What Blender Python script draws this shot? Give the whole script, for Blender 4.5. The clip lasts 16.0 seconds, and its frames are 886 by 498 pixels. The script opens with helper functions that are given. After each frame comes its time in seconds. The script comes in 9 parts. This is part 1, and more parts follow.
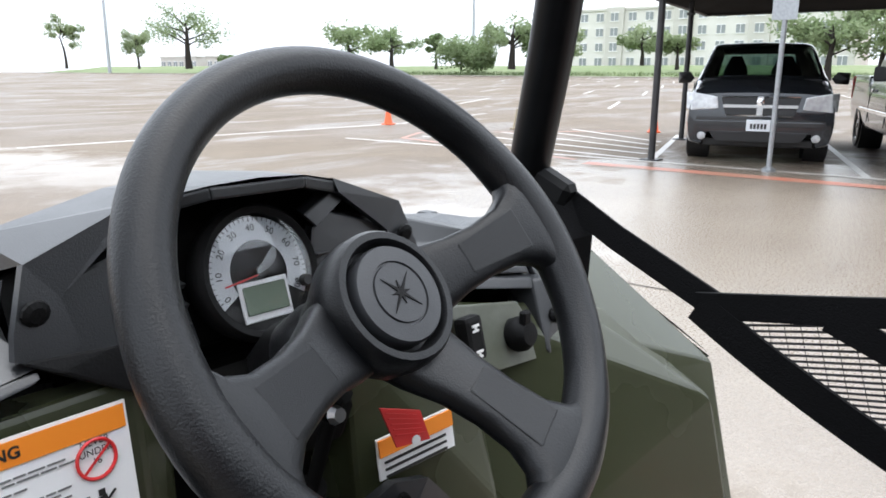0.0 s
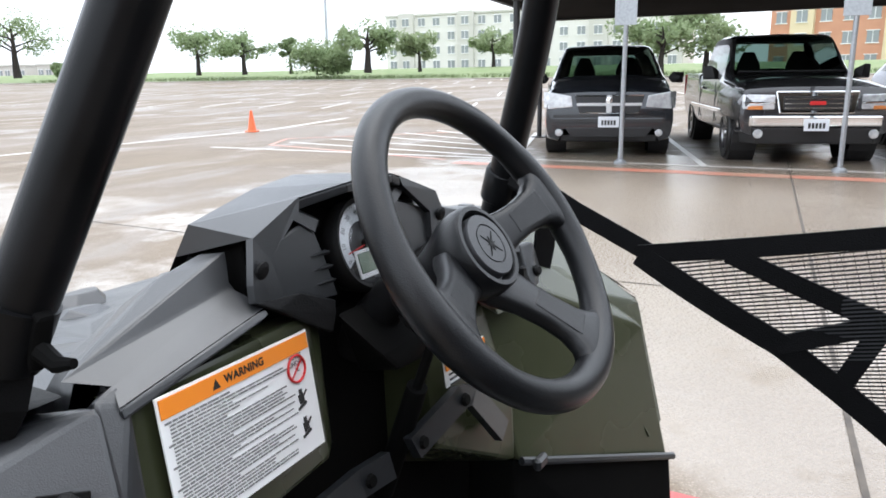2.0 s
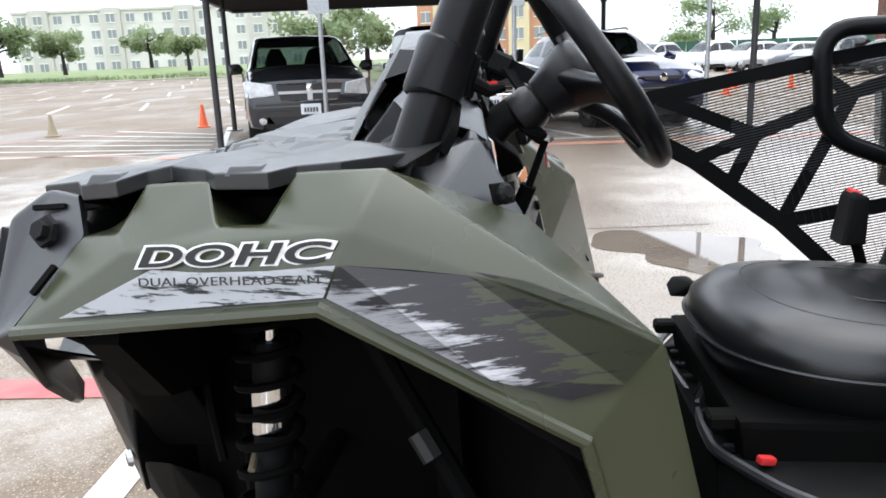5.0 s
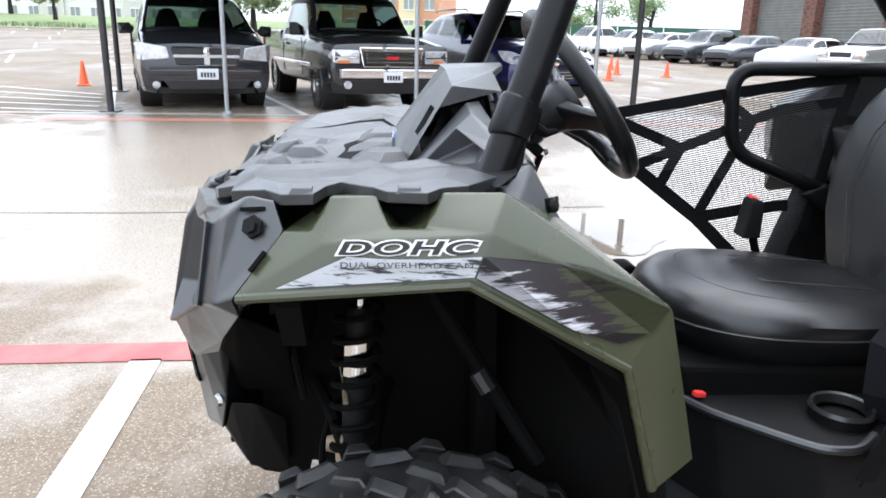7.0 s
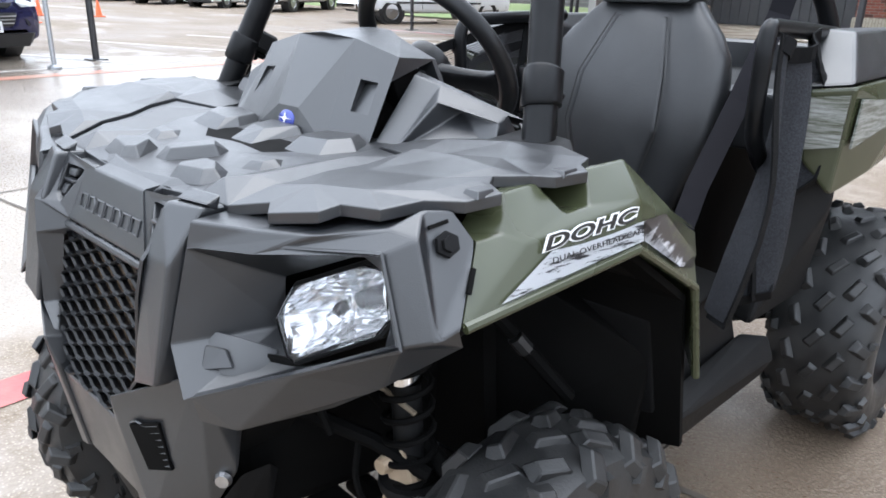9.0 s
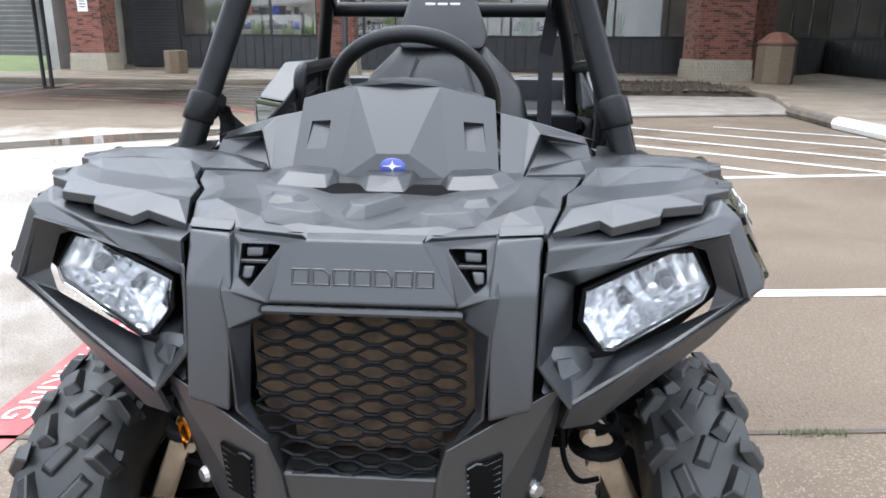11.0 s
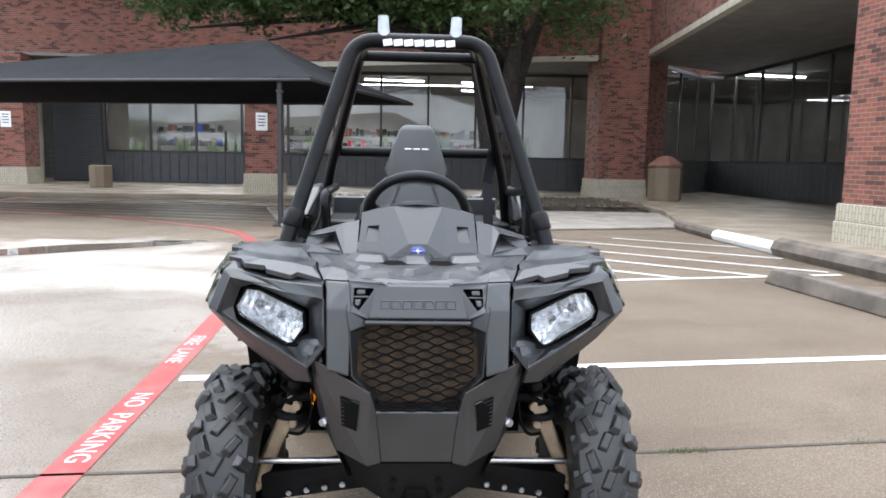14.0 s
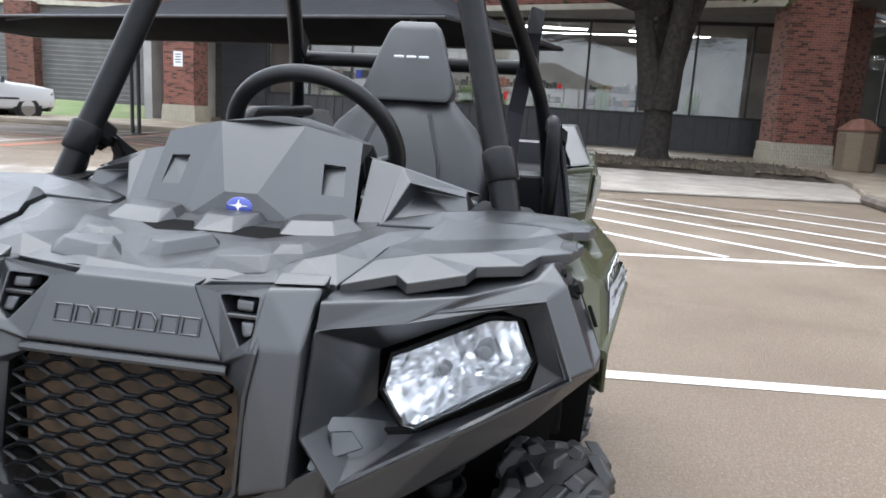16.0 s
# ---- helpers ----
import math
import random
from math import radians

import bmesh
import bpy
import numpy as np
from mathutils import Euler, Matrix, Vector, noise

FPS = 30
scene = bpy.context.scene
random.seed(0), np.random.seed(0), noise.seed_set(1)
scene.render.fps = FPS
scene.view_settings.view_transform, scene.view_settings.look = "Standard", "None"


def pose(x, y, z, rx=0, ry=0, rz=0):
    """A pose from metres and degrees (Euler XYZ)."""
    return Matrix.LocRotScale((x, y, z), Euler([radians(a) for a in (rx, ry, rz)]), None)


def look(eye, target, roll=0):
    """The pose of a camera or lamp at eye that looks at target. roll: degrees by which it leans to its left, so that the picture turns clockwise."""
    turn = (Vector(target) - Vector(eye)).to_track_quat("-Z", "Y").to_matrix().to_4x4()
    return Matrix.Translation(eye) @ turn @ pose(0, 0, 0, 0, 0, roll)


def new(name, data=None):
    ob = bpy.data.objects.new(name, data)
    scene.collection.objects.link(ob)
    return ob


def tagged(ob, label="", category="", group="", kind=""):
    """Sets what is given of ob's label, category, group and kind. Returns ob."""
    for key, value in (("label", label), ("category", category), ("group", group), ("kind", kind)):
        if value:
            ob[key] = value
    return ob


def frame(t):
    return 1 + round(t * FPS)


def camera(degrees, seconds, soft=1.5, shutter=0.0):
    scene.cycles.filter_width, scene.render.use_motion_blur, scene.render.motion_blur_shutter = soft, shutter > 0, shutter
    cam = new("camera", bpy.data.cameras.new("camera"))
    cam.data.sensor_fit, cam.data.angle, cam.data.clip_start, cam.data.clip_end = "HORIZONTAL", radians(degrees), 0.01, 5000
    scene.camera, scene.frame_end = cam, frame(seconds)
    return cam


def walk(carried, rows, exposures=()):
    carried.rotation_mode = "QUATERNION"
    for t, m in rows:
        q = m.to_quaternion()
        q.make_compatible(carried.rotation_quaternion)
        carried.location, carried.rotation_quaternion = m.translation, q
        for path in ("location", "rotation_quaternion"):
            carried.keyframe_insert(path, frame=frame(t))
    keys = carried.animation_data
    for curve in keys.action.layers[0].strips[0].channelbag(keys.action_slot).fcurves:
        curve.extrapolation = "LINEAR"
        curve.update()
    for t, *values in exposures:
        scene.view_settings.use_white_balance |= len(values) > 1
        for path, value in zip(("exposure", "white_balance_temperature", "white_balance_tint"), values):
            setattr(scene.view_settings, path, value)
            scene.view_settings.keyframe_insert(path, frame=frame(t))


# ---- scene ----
import collections

from mathutils import geometry

cam = camera(62.5, 16.0, soft=1.7)
PATH = [
    (0, (-0.306, -0.6, 1.196), (1.157, 0.683, 0.732), 0.4),
    (0.5, (-0.314, -0.612, 1.191), (1.053, 0.763, 0.698), -0.4),
    (1, (-0.399, -0.617, 1.22), (0.97, 0.758, 0.736), -1.0),
    (1.5, (-0.541, -0.604, 1.225), (1.048, 0.536, 0.803), -1.2),
    (2, (-0.615, -0.605, 1.222), (1.063, 0.383, 0.765), -0.7),
    (2.5, (-0.699, -0.611, 1.207), (1.062, 0.191, 0.703), -1.4),
    (3, (-0.858, -0.598, 1.194), (0.979, 0.039, 0.722), -1.4),
    (3.5, (-1.02, -0.521, 1.188), (0.84, 0.037, 0.713), -0.6),
    (4, (-1.15, -0.387, 1.161), (0.771, -0.04, 0.729), -2.8),
    (4.5, (-1.156, -0.293, 1.117), (0.781, -0.095, 0.663), -1.3),
    (5, (-1.037, -0.19, 1.068), (0.896, -0.002, 0.589), -2.2),
    (5.2, (-0.995, -0.155, 1.05), (0.939, 0.017, 0.567), -2.6),
    (7.3, (-1.319, 0.067, 1.169), (0.588, -0.143, 0.605), 2.1),
    (7.5, (-1.267, 0.107, 1.168), (0.63, -0.177, 0.6), 2.2),
    (8, (-1.157, 0.257, 1.19), (0.627, -0.44, 0.614), 1.7),
    (8.5, (-1.068, 0.485, 1.192), (0.516, -0.578, 0.591), 1.6),
    (9, (-0.955, 0.667, 1.188), (0.347, -0.694, 0.513), 1.4),
    (9.5, (-0.728, 0.787, 1.175), (0.325, -0.789, 0.537), 0.7),
    (10, (-0.519, 0.882, 1.18), (0.279, -0.849, 0.577), 0.5),
    (10.2, (-0.427, 0.919, 1.191), (0.189, -0.882, 0.576), 0.3),
    (12.3, (0.015, 1.815, 1.176), (-0.026, -0.133, 0.724), 0.7),
    (12.5, (0.032, 1.919, 1.178), (-0.021, -0.028, 0.723), 0.9),
    (13, (0.047, 2.141, 1.195), (-0.012, 0.18, 0.808), 1.1),
    (13.5, (0.051, 2.182, 1.239), (-0.03, 0.202, 0.967), 1.2),
    (14, (0.023, 2.049, 1.249), (-0.068, 0.066, 1.005), 1.1),
    (14.5, (-0.033, 1.85, 1.262), (-0.135, -0.132, 1.02), 0.9),
    (15, (-0.197, 1.574, 1.226), (-0.114, -0.401, 0.924), -0.0),
    (15.5, (-0.361, 1.317, 1.199), (-0.145, -0.639, 0.843), 1.7),
    (16, (-0.485, 1.03, 1.153), (-0.149, -0.905, 0.773), 3.3),
]
walk(cam, [(t, look(eye, target, roll)) for t, eye, target, roll in PATH], exposures=[(0, 0.85, 6200, 10), (1.0, 0.93, 6150, 10), (5, 0.92, 6200, 10), (8, 1.22, 5950, 10), (10, 1.22, 5950, 10), (12.5, 1.12, 6050, 10), (16, 1.08, 6050, 10)])

# ---- world and light: a bright overcast day ----
world = bpy.data.worlds.new("overcast_sky")
scene.world = world
world.use_nodes = True
wn, wl = world.node_tree.nodes, world.node_tree.links
sky = wn.new("ShaderNodeTexSky")
sky.sky_type, sky.sun_disc = "NISHITA", False
sky.sun_elevation, sky.sun_rotation = radians(76), radians(120)
sky.dust_density, sky.air_density = 4.0, 1.0
cloud = wn.new("ShaderNodeTexNoise")
cloud.inputs["Scale"].default_value = 2.2
cloud.inputs["Detail"].default_value = 5
ramp = wn.new("ShaderNodeValToRGB")
ramp.color_ramp.elements[0].position, ramp.color_ramp.elements[1].position = 0.3, 0.75
ramp.color_ramp.elements[0].color = (7.6, 8.1, 8.8, 1)
ramp.color_ramp.elements[1].color = (10.6, 10.8, 11.0, 1)
blend = wn.new("ShaderNodeMixRGB")
blend.inputs[0].default_value = 0.9
wl.new(cloud.outputs["Fac"], ramp.inputs[0])
wl.new(sky.outputs[0], blend.inputs[1])
wl.new(ramp.outputs[0], blend.inputs[2])
# an overcast sky is brightest overhead
where, height, lift, bright = wn.new("ShaderNodeTexCoord"), wn.new("ShaderNodeSeparateXYZ"), wn.new("ShaderNodeMapRange"), wn.new("ShaderNodeVectorMath")
lift.inputs["To Min"].default_value, lift.inputs["To Max"].default_value = 0.85, 1.65
bright.operation = "SCALE"
wl.new(where.outputs["Generated"], height.inputs[0])
wl.new(height.outputs["Z"], lift.inputs["Value"])
wl.new(blend.outputs[0], bright.inputs[0])
wl.new(lift.outputs[0], bright.inputs["Scale"])
wl.new(bright.outputs[0], wn["Background"].inputs[0])
wn["Background"].inputs[1].default_value = 0.125

sun = new("sun", bpy.data.lights.new("sun", "SUN"))
sun.data.energy, sun.data.angle, sun.data.color = 1.0, radians(60), (1.0, 0.96, 0.9)
sun.matrix_world = pose(0, 0, 30, 14, 0, 60)


# ---- materials ----
def material(name, color, rough=0.5, metal=0.0, color2=None, scale=8.0, bump=0.0, bump_scale=200.0, rough_var=0.0, spec=0.5,
             detail=4, low=0.35, high=0.65, coat=0.0):
    m = bpy.data.materials.new(name)
    m.use_nodes = True
    n, l = m.node_tree.nodes, m.node_tree.links
    b = n["Principled BSDF"]
    b.inputs["Base Color"].default_value = (*color, 1)
    b.inputs["Roughness"].default_value = rough
    b.inputs["Metallic"].default_value = metal
    b.inputs["Specular IOR Level"].default_value = spec
    b.inputs["Coat Weight"].default_value = coat
    geo = n.new("ShaderNodeTexCoord")
    if color2 is not None or rough_var:
        noi = n.new("ShaderNodeTexNoise")
        noi.inputs["Scale"].default_value, noi.inputs["Detail"].default_value = scale, detail
        l.new(geo.outputs["Object"], noi.inputs["Vector"])
        rmp = n.new("ShaderNodeMapRange")
        rmp.inputs["From Min"].default_value, rmp.inputs["From Max"].default_value = low, high
        l.new(noi.outputs["Fac"], rmp.inputs["Value"])
        if color2 is not None:
            mix = n.new("ShaderNodeMixRGB")
            mix.inputs[1].default_value, mix.inputs[2].default_value = (*color, 1), (*color2, 1)
            l.new(rmp.outputs[0], mix.inputs[0])
            l.new(mix.outputs[0], b.inputs["Base Color"])
        if rough_var:
            rr = n.new("ShaderNodeMapRange")
            rr.inputs["To Min"].default_value, rr.inputs["To Max"].default_value = max(0.02, rough - rough_var), min(1, rough + rough_var)
            l.new(rmp.outputs[0], rr.inputs["Value"])
            l.new(rr.outputs[0], b.inputs["Roughness"])
    if bump:
        fine = n.new("ShaderNodeTexNoise")
        fine.inputs["Scale"].default_value, fine.inputs["Detail"].default_value = bump_scale, 3
        l.new(geo.outputs["Object"], fine.inputs["Vector"])
        bp = n.new("ShaderNodeBump")
        bp.inputs["Strength"].default_value, bp.inputs["Distance"].default_value = bump, 0.002
        l.new(fine.outputs["Fac"], bp.inputs["Height"])
        l.new(bp.outputs[0], b.inputs["Normal"])
    return m


def glassy(name, color, rough=0.0, ior=1.45):
    m = material(name, color, rough)
    b = m.node_tree.nodes["Principled BSDF"]
    b.inputs["Transmission Weight"].default_value = 1.0
    b.inputs["IOR"].default_value = ior
    return m


def leafy(m, share=0.45):
    """Lets light through a leaf material."""
    n, l = m.node_tree.nodes, m.node_tree.links
    b = n["Principled BSDF"]
    thin, mix = n.new("ShaderNodeBsdfTranslucent"), n.new("ShaderNodeMixShader")
    mix.inputs[0].default_value = share
    l.new(b.inputs["Base Color"].links[0].from_socket, thin.inputs["Color"])
    l.new(b.outputs[0], mix.inputs[1])
    l.new(thin.outputs[0], mix.inputs[2])
    l.new(mix.outputs[0], n["Material Output"].inputs["Surface"])
    return m


def glow(name, color, power):
    m = material(name, color, 0.5)
    b = m.node_tree.nodes["Principled BSDF"]
    b.inputs["Emission Color"].default_value = (*color, 1)
    b.inputs["Emission Strength"].default_value = power
    return m


PLASTIC = material("textured_black_plastic", (0.0088, 0.0096, 0.0112), 0.35, color2=(0.0128, 0.0138, 0.0158), scale=9, bump=0.14, bump_scale=900, rough_var=0.06, spec=0.82, detail=8)
PLASTIC_DARK = material("matt_black_plastic", (0.005, 0.005, 0.0054), 0.58, color2=(0.0075, 0.0075, 0.0075), scale=14, bump=0.2, bump_scale=500, spec=0.14)
# plain black parts, and hollows whose deep shade is put into the colour
UNDER = material("part_and_shade_black", (0.002, 0.002, 0.002), 0.8, color2=(0.004, 0.0038, 0.0035), scale=6, spec=0.08)
OLIVE = material("olive_painted_plastic", (0.033, 0.0375, 0.0185), 0.27, color2=(0.039, 0.0435, 0.0225), scale=5, bump=0.03, bump_scale=300, rough_var=0.05)
TUBE = material("black_powder_coat", (0.004, 0.0042, 0.0046), 0.3, color2=(0.007, 0.0072, 0.008), scale=20, bump=0.08, bump_scale=700, spec=0.16)
RUBBER = material("tyre_rubber", (0.009, 0.0093, 0.0097), 0.5, color2=(0.021, 0.0207, 0.0203), scale=16, bump=0.25, bump_scale=250, rough_var=0.12)
GRIP = material("steering_grip_rubber", (0.0055, 0.0058, 0.0066), 0.33, color2=(0.0085, 0.009, 0.01), scale=25, bump=0.2, bump_scale=700, spec=0.3, rough_var=0.05)
VINYL = material("black_vinyl", (0.0068, 0.0069, 0.0074), 0.31, color2=(0.0085, 0.0087, 0.0094), scale=10, bump=0.1, bump_scale=420, rough_var=0.02, spec=0.47)
VINYL_GREY = material("greyed_vinyl", (0.0125, 0.013, 0.0142), 0.38, color2=(0.017, 0.0177, 0.0192), scale=10, bump=0.25, bump_scale=420)
WEB = material("black_webbing", (0.004, 0.004, 0.0044), 0.8, spec=0.12, bump=0.4, bump_scale=500)
NETTING = material("dark_netting", (0.02, 0.02, 0.022), 0.7)
BELT = material("dark_grey_belt", (0.01, 0.0095, 0.012), 0.8, spec=0.15, bump=0.3, bump_scale=600)
CHROME = material("chrome", (0.86, 0.87, 0.88), 0.06, 1.0)
STEEL = material("brushed_steel", (0.5, 0.5, 0.5), 0.32, 1.0, color2=(0.4, 0.4, 0.41), scale=60)
GALV = material("galvanised_steel", (0.42, 0.44, 0.46), 0.45, 0.8, color2=(0.34, 0.36, 0.38), scale=30)
CASTING = material("dusty_tan_casting", (0.36, 0.27, 0.18), 0.65, color2=(0.24, 0.18, 0.12), scale=22, bump=0.3, bump_scale=120)
MUD = material("dusty_hub", (0.2, 0.16, 0.11), 0.85, color2=(0.12, 0.1, 0.07), scale=30)
LENS = glassy("clear_lens", (0.97, 0.98, 1.0), 0.01)
GAUGE_FACE = material("white_gauge_face", (0.62, 0.64, 0.65), 0.4)
LCD = material("green_grey_lcd", (0.16, 0.2, 0.15), 0.25)
INK = material("black_ink", (0.012, 0.012, 0.012), 0.5)
PAPER = material("white_label_vinyl", (0.8, 0.8, 0.8), 0.35)
ORANGE = material("orange_print", (0.8, 0.24, 0.02), 0.4)
RED = material("red_print", (0.55, 0.02, 0.02), 0.4)
TAG_RED = material("red_tag", (0.6, 0.03, 0.03), 0.5)
AMBER = glassy("amber_reflector", (0.9, 0.3, 0.02), 0.15)
BLUE = material("blue_enamel", (0.02, 0.035, 0.24), 0.2, coat=0.5)
WHITE = material("white_paint", (0.78, 0.78, 0.77), 0.4)
BROWN_RAD = material("dusty_radiator", (0.11, 0.07, 0.038), 0.8, color2=(0.045, 0.03, 0.018), scale=40)


# ---- mesh helpers ----
def link(name, bm, mat, parent=None, label="", smooth=False, kind="", category="", group=""):
    me = bpy.data.meshes.new(name)
    bmesh.ops.recalc_face_normals(bm, faces=bm.faces[:])
    bm.to_mesh(me)
    bm.free()
    me.materials.append(mat)
    if smooth:
        me.polygons.foreach_set("use_smooth", [True] * len(me.polygons))
        me.set_sharp_from_angle(angle=radians(38))
    ob = new(name, me)
    ob.parent = parent
    return tagged(ob, label, category, group, kind)


def part(name, bm, mat, parent, label="", smooth=False):
    return link(name, bm, mat, parent, label, smooth)


def thing(name, label, category, group="", at=(0, 0, 0), rz=0.0):
    ob = new(name)
    ob.empty_display_size = 0.1
    ob.matrix_basis = pose(*at, 0, 0, rz)
    return tagged(ob, label, category, group)


def bevelled(bm, width, seg=2):
    if width:
        bmesh.ops.remove_doubles(bm, verts=bm.verts[:], dist=1e-5)
        edges = [e for e in bm.edges if len(e.link_faces) == 2 and e.calc_face_angle(0) > 0.25]
        bmesh.ops.bevel(bm, geom=edges, offset=width, segments=seg, affect="EDGES", profile=0.6, clamp_overlap=True)
    return bm


def hull(points, width=0.004, seg=2):
    """The faceted solid round some points, with eased edges."""
    bm = bmesh.new()
    for p in points:
        bm.verts.new(p)
    out = bmesh.ops.convex_hull(bm, input=bm.verts[:])
    loose = [g for g in out["geom_interior"] + out["geom_unused"] if isinstance(g, bmesh.types.BMVert)]
    if loose:
        bmesh.ops.delete(bm, geom=list(set(loose)), context="VERTS")
    bmesh.ops.dissolve_limit(bm, angle_limit=0.02, verts=bm.verts[:], edges=bm.edges[:])
    return bevelled(bm, width, seg)


def box(c, s, width=0.004, rot=(0, 0, 0), seg=1):
    bm = bmesh.new()
    bmesh.ops.create_cube(bm, size=1)
    bmesh.ops.scale(bm, vec=s, verts=bm.verts)
    bevelled(bm, width, seg)
    bmesh.ops.transform(bm, matrix=pose(*c, *rot), verts=bm.verts)
    return bm


def slab(poly, off, width=0.0, seg=1):
    """A flat or folded outline pushed along off."""
    bm = bmesh.new()
    a = [bm.verts.new(p) for p in poly]
    b = [bm.verts.new(Vector(p) + Vector(off)) for p in poly]
    bm.faces.new(a)
    bm.faces.new(b[::-1])
    for i in range(len(a)):
        j = (i + 1) % len(a)
        bm.faces.new((a[j], a[i], b[i], b[j]))
    bmesh.ops.recalc_face_normals(bm, faces=bm.faces[:])
    return bevelled(bm, width, seg)


def sheet(verts, faces, thick=0.0, width=0.0, seg=2):
    bm = bmesh.new()
    vs = [bm.verts.new(v) for v in verts]
    for f in faces:
        bm.faces.new([vs[i] for i in f])
    bmesh.ops.recalc_face_normals(bm, faces=bm.faces[:])
    if width:
        edges = [e for e in bm.edges if len(e.link_faces) == 2]
        bmesh.ops.bevel(bm, geom=edges, offset=width, segments=seg, affect="EDGES", profile=0.6, clamp_overlap=True)
    if thick:
        bmesh.ops.solidify(bm, geom=bm.faces[:], thickness=thick)
    return bm


def shell(verts, faces, toward, thick=0.005, width=0.003, seg=2, flat=0.13):
    """A moulded panel through named corners: creases eased, thickness added behind the side that faces toward."""
    bm = bmesh.new()
    vs = {k: bm.verts.new(v) for k, v in verts.items()}
    for f in faces:
        bm.faces.new([vs[k] for k in f.split()])
    bmesh.ops.recalc_face_normals(bm, faces=bm.faces[:])
    if sum(f.normal.dot(Vector(toward)) * f.calc_area() for f in bm.faces) < 0:
        bmesh.ops.reverse_faces(bm, faces=bm.faces[:])
    bmesh.ops.triangulate(bm, faces=[f for f in bm.faces if len(f.verts) > 3], ngon_method="EAR_CLIP")
    bmesh.ops.dissolve_limit(bm, angle_limit=flat, verts=bm.verts[:], edges=bm.edges[:])
    edges = [e for e in bm.edges if len(e.link_faces) == 2 and e.calc_face_angle(0) > flat * 0.8]
    bmesh.ops.bevel(bm, geom=edges, offset=width, segments=seg, affect="EDGES", profile=0.6, clamp_overlap=True)
    if thick:
        bmesh.ops.solidify(bm, geom=bm.faces[:], thickness=thick)
    return bm


def plate_mesh(outline, creases, thick, width=0.0014):
    """A folded plate: an outline seen from above, with crease points inside it, pushed down by its thickness."""
    pts = list(outline) + [p for c in creases for p in c]
    n = len(outline)
    edges, k = [(i, (i + 1) % n) for i in range(n)], n
    for c in creases:
        edges += [(k + i, k + i + 1) for i in range(len(c) - 1)]
        k += len(c)
    co, _, tris, orig, _, _ = geometry.delaunay_2d_cdt([Vector(p[:2]) for p in pts], edges, [], 1, 1e-5)
    bm = bmesh.new()
    top, low = [], []
    for c, o in zip(co, orig):
        z = pts[o[0]][2]
        top.append(bm.verts.new((c.x, c.y, z)))
        low.append(bm.verts.new((c.x, c.y, z - thick)))
    used = collections.Counter()
    for t in tris:
        bm.faces.new([top[i] for i in t])
        bm.faces.new([low[i] for i in t][::-1])
        for a, b in zip(t, t[1:] + t[:1]):
            used[(a, b)] += 1
    for a, b in list(used):
        if (b, a) not in used:
            bm.faces.new((top[b], top[a], low[a], low[b]))
    bmesh.ops.dissolve_limit(bm, angle_limit=0.02, verts=bm.verts[:], edges=bm.edges[:])
    rim = [e for e in bm.edges if len(e.link_faces) == 2 and e.calc_face_angle(0) > 0.1]
    bmesh.ops.bevel(bm, geom=rim, offset=width, segments=2, affect="EDGES", profile=0.6, clamp_overlap=True)
    return bm


def rounded(points, radius, steps=6):
    """The way through some points with its corners rounded."""
    pts = [Vector(p) for p in points]
    out = [pts[0]]
    for a, b, c in zip(pts, pts[1:], pts[2:]):
        r = min(radius, (a - b).length * 0.48, (c - b).length * 0.48)
        p, q = b + (a - b).normalized() * r, b + (c - b).normalized() * r
        for i in range(steps + 1):
            s = i / steps
            out.append(p * (1 - s) ** 2 + b * 2 * s * (1 - s) + q * s * s)
    out.append(pts[-1])
    return out


def tube(points, r, n=14, bend=0.0, closed=False, flat=1.0, bm=None):
    pts = rounded(points, bend) if bend else [Vector(p) for p in points]
    bm = bm or bmesh.new()
    rings, side = [], None
    for i, p in enumerate(pts):
        a = pts[i - 1] if i or closed else p
        b = pts[(i + 1) % len(pts)] if i + 1 < len(pts) or closed else p
        d = (b - a).normalized()
        if side is None:
            side = d.cross(Vector((0, 0, 1)))
            side = side.normalized() if side.length > 0.05 else Vector((1, 0, 0))
        side = (side - d * side.dot(d)).normalized()
        up = d.cross(side)
        rr = r[i] if isinstance(r, (list, tuple)) else r
        rings.append([bm.verts.new(p + rr * (math.cos(2 * math.pi * k / n) * side + flat * math.sin(2 * math.pi * k / n) * up)) for k in range(n)])
    for a, b in list(zip(rings, rings[1:])) + ([(rings[-1], rings[0])] if closed else []):
        for k in range(n):
            bm.faces.new((a[k], a[(k + 1) % n], b[(k + 1) % n], b[k]))
    if not closed:
        bm.faces.new(rings[0][::-1])
        bm.faces.new(rings[-1])
    return bm


def lathe(profile, n=32, m=None):
    """A profile of (radius, height) turned round z, then moved by m."""
    bm = bmesh.new()
    rings = []
    for r, z in profile:
        rings.append([bm.verts.new((r * math.cos(2 * math.pi * k / n), r * math.sin(2 * math.pi * k / n), z)) for k in range(n)] if r > 1e-5 else [bm.verts.new((0, 0, z))])
    for a, b in zip(rings, rings[1:]):
        for k in range(n):
            j = (k + 1) % n
            if len(a) == 1:
                bm.faces.new((a[0], b[j], b[k]))
            elif len(b) == 1:
                bm.faces.new((a[k], a[j], b[0]))
            else:
                bm.faces.new((a[k], a[j], b[j], b[k]))
    if m is not None:
        bmesh.ops.transform(bm, matrix=m, verts=bm.verts)
    return bm


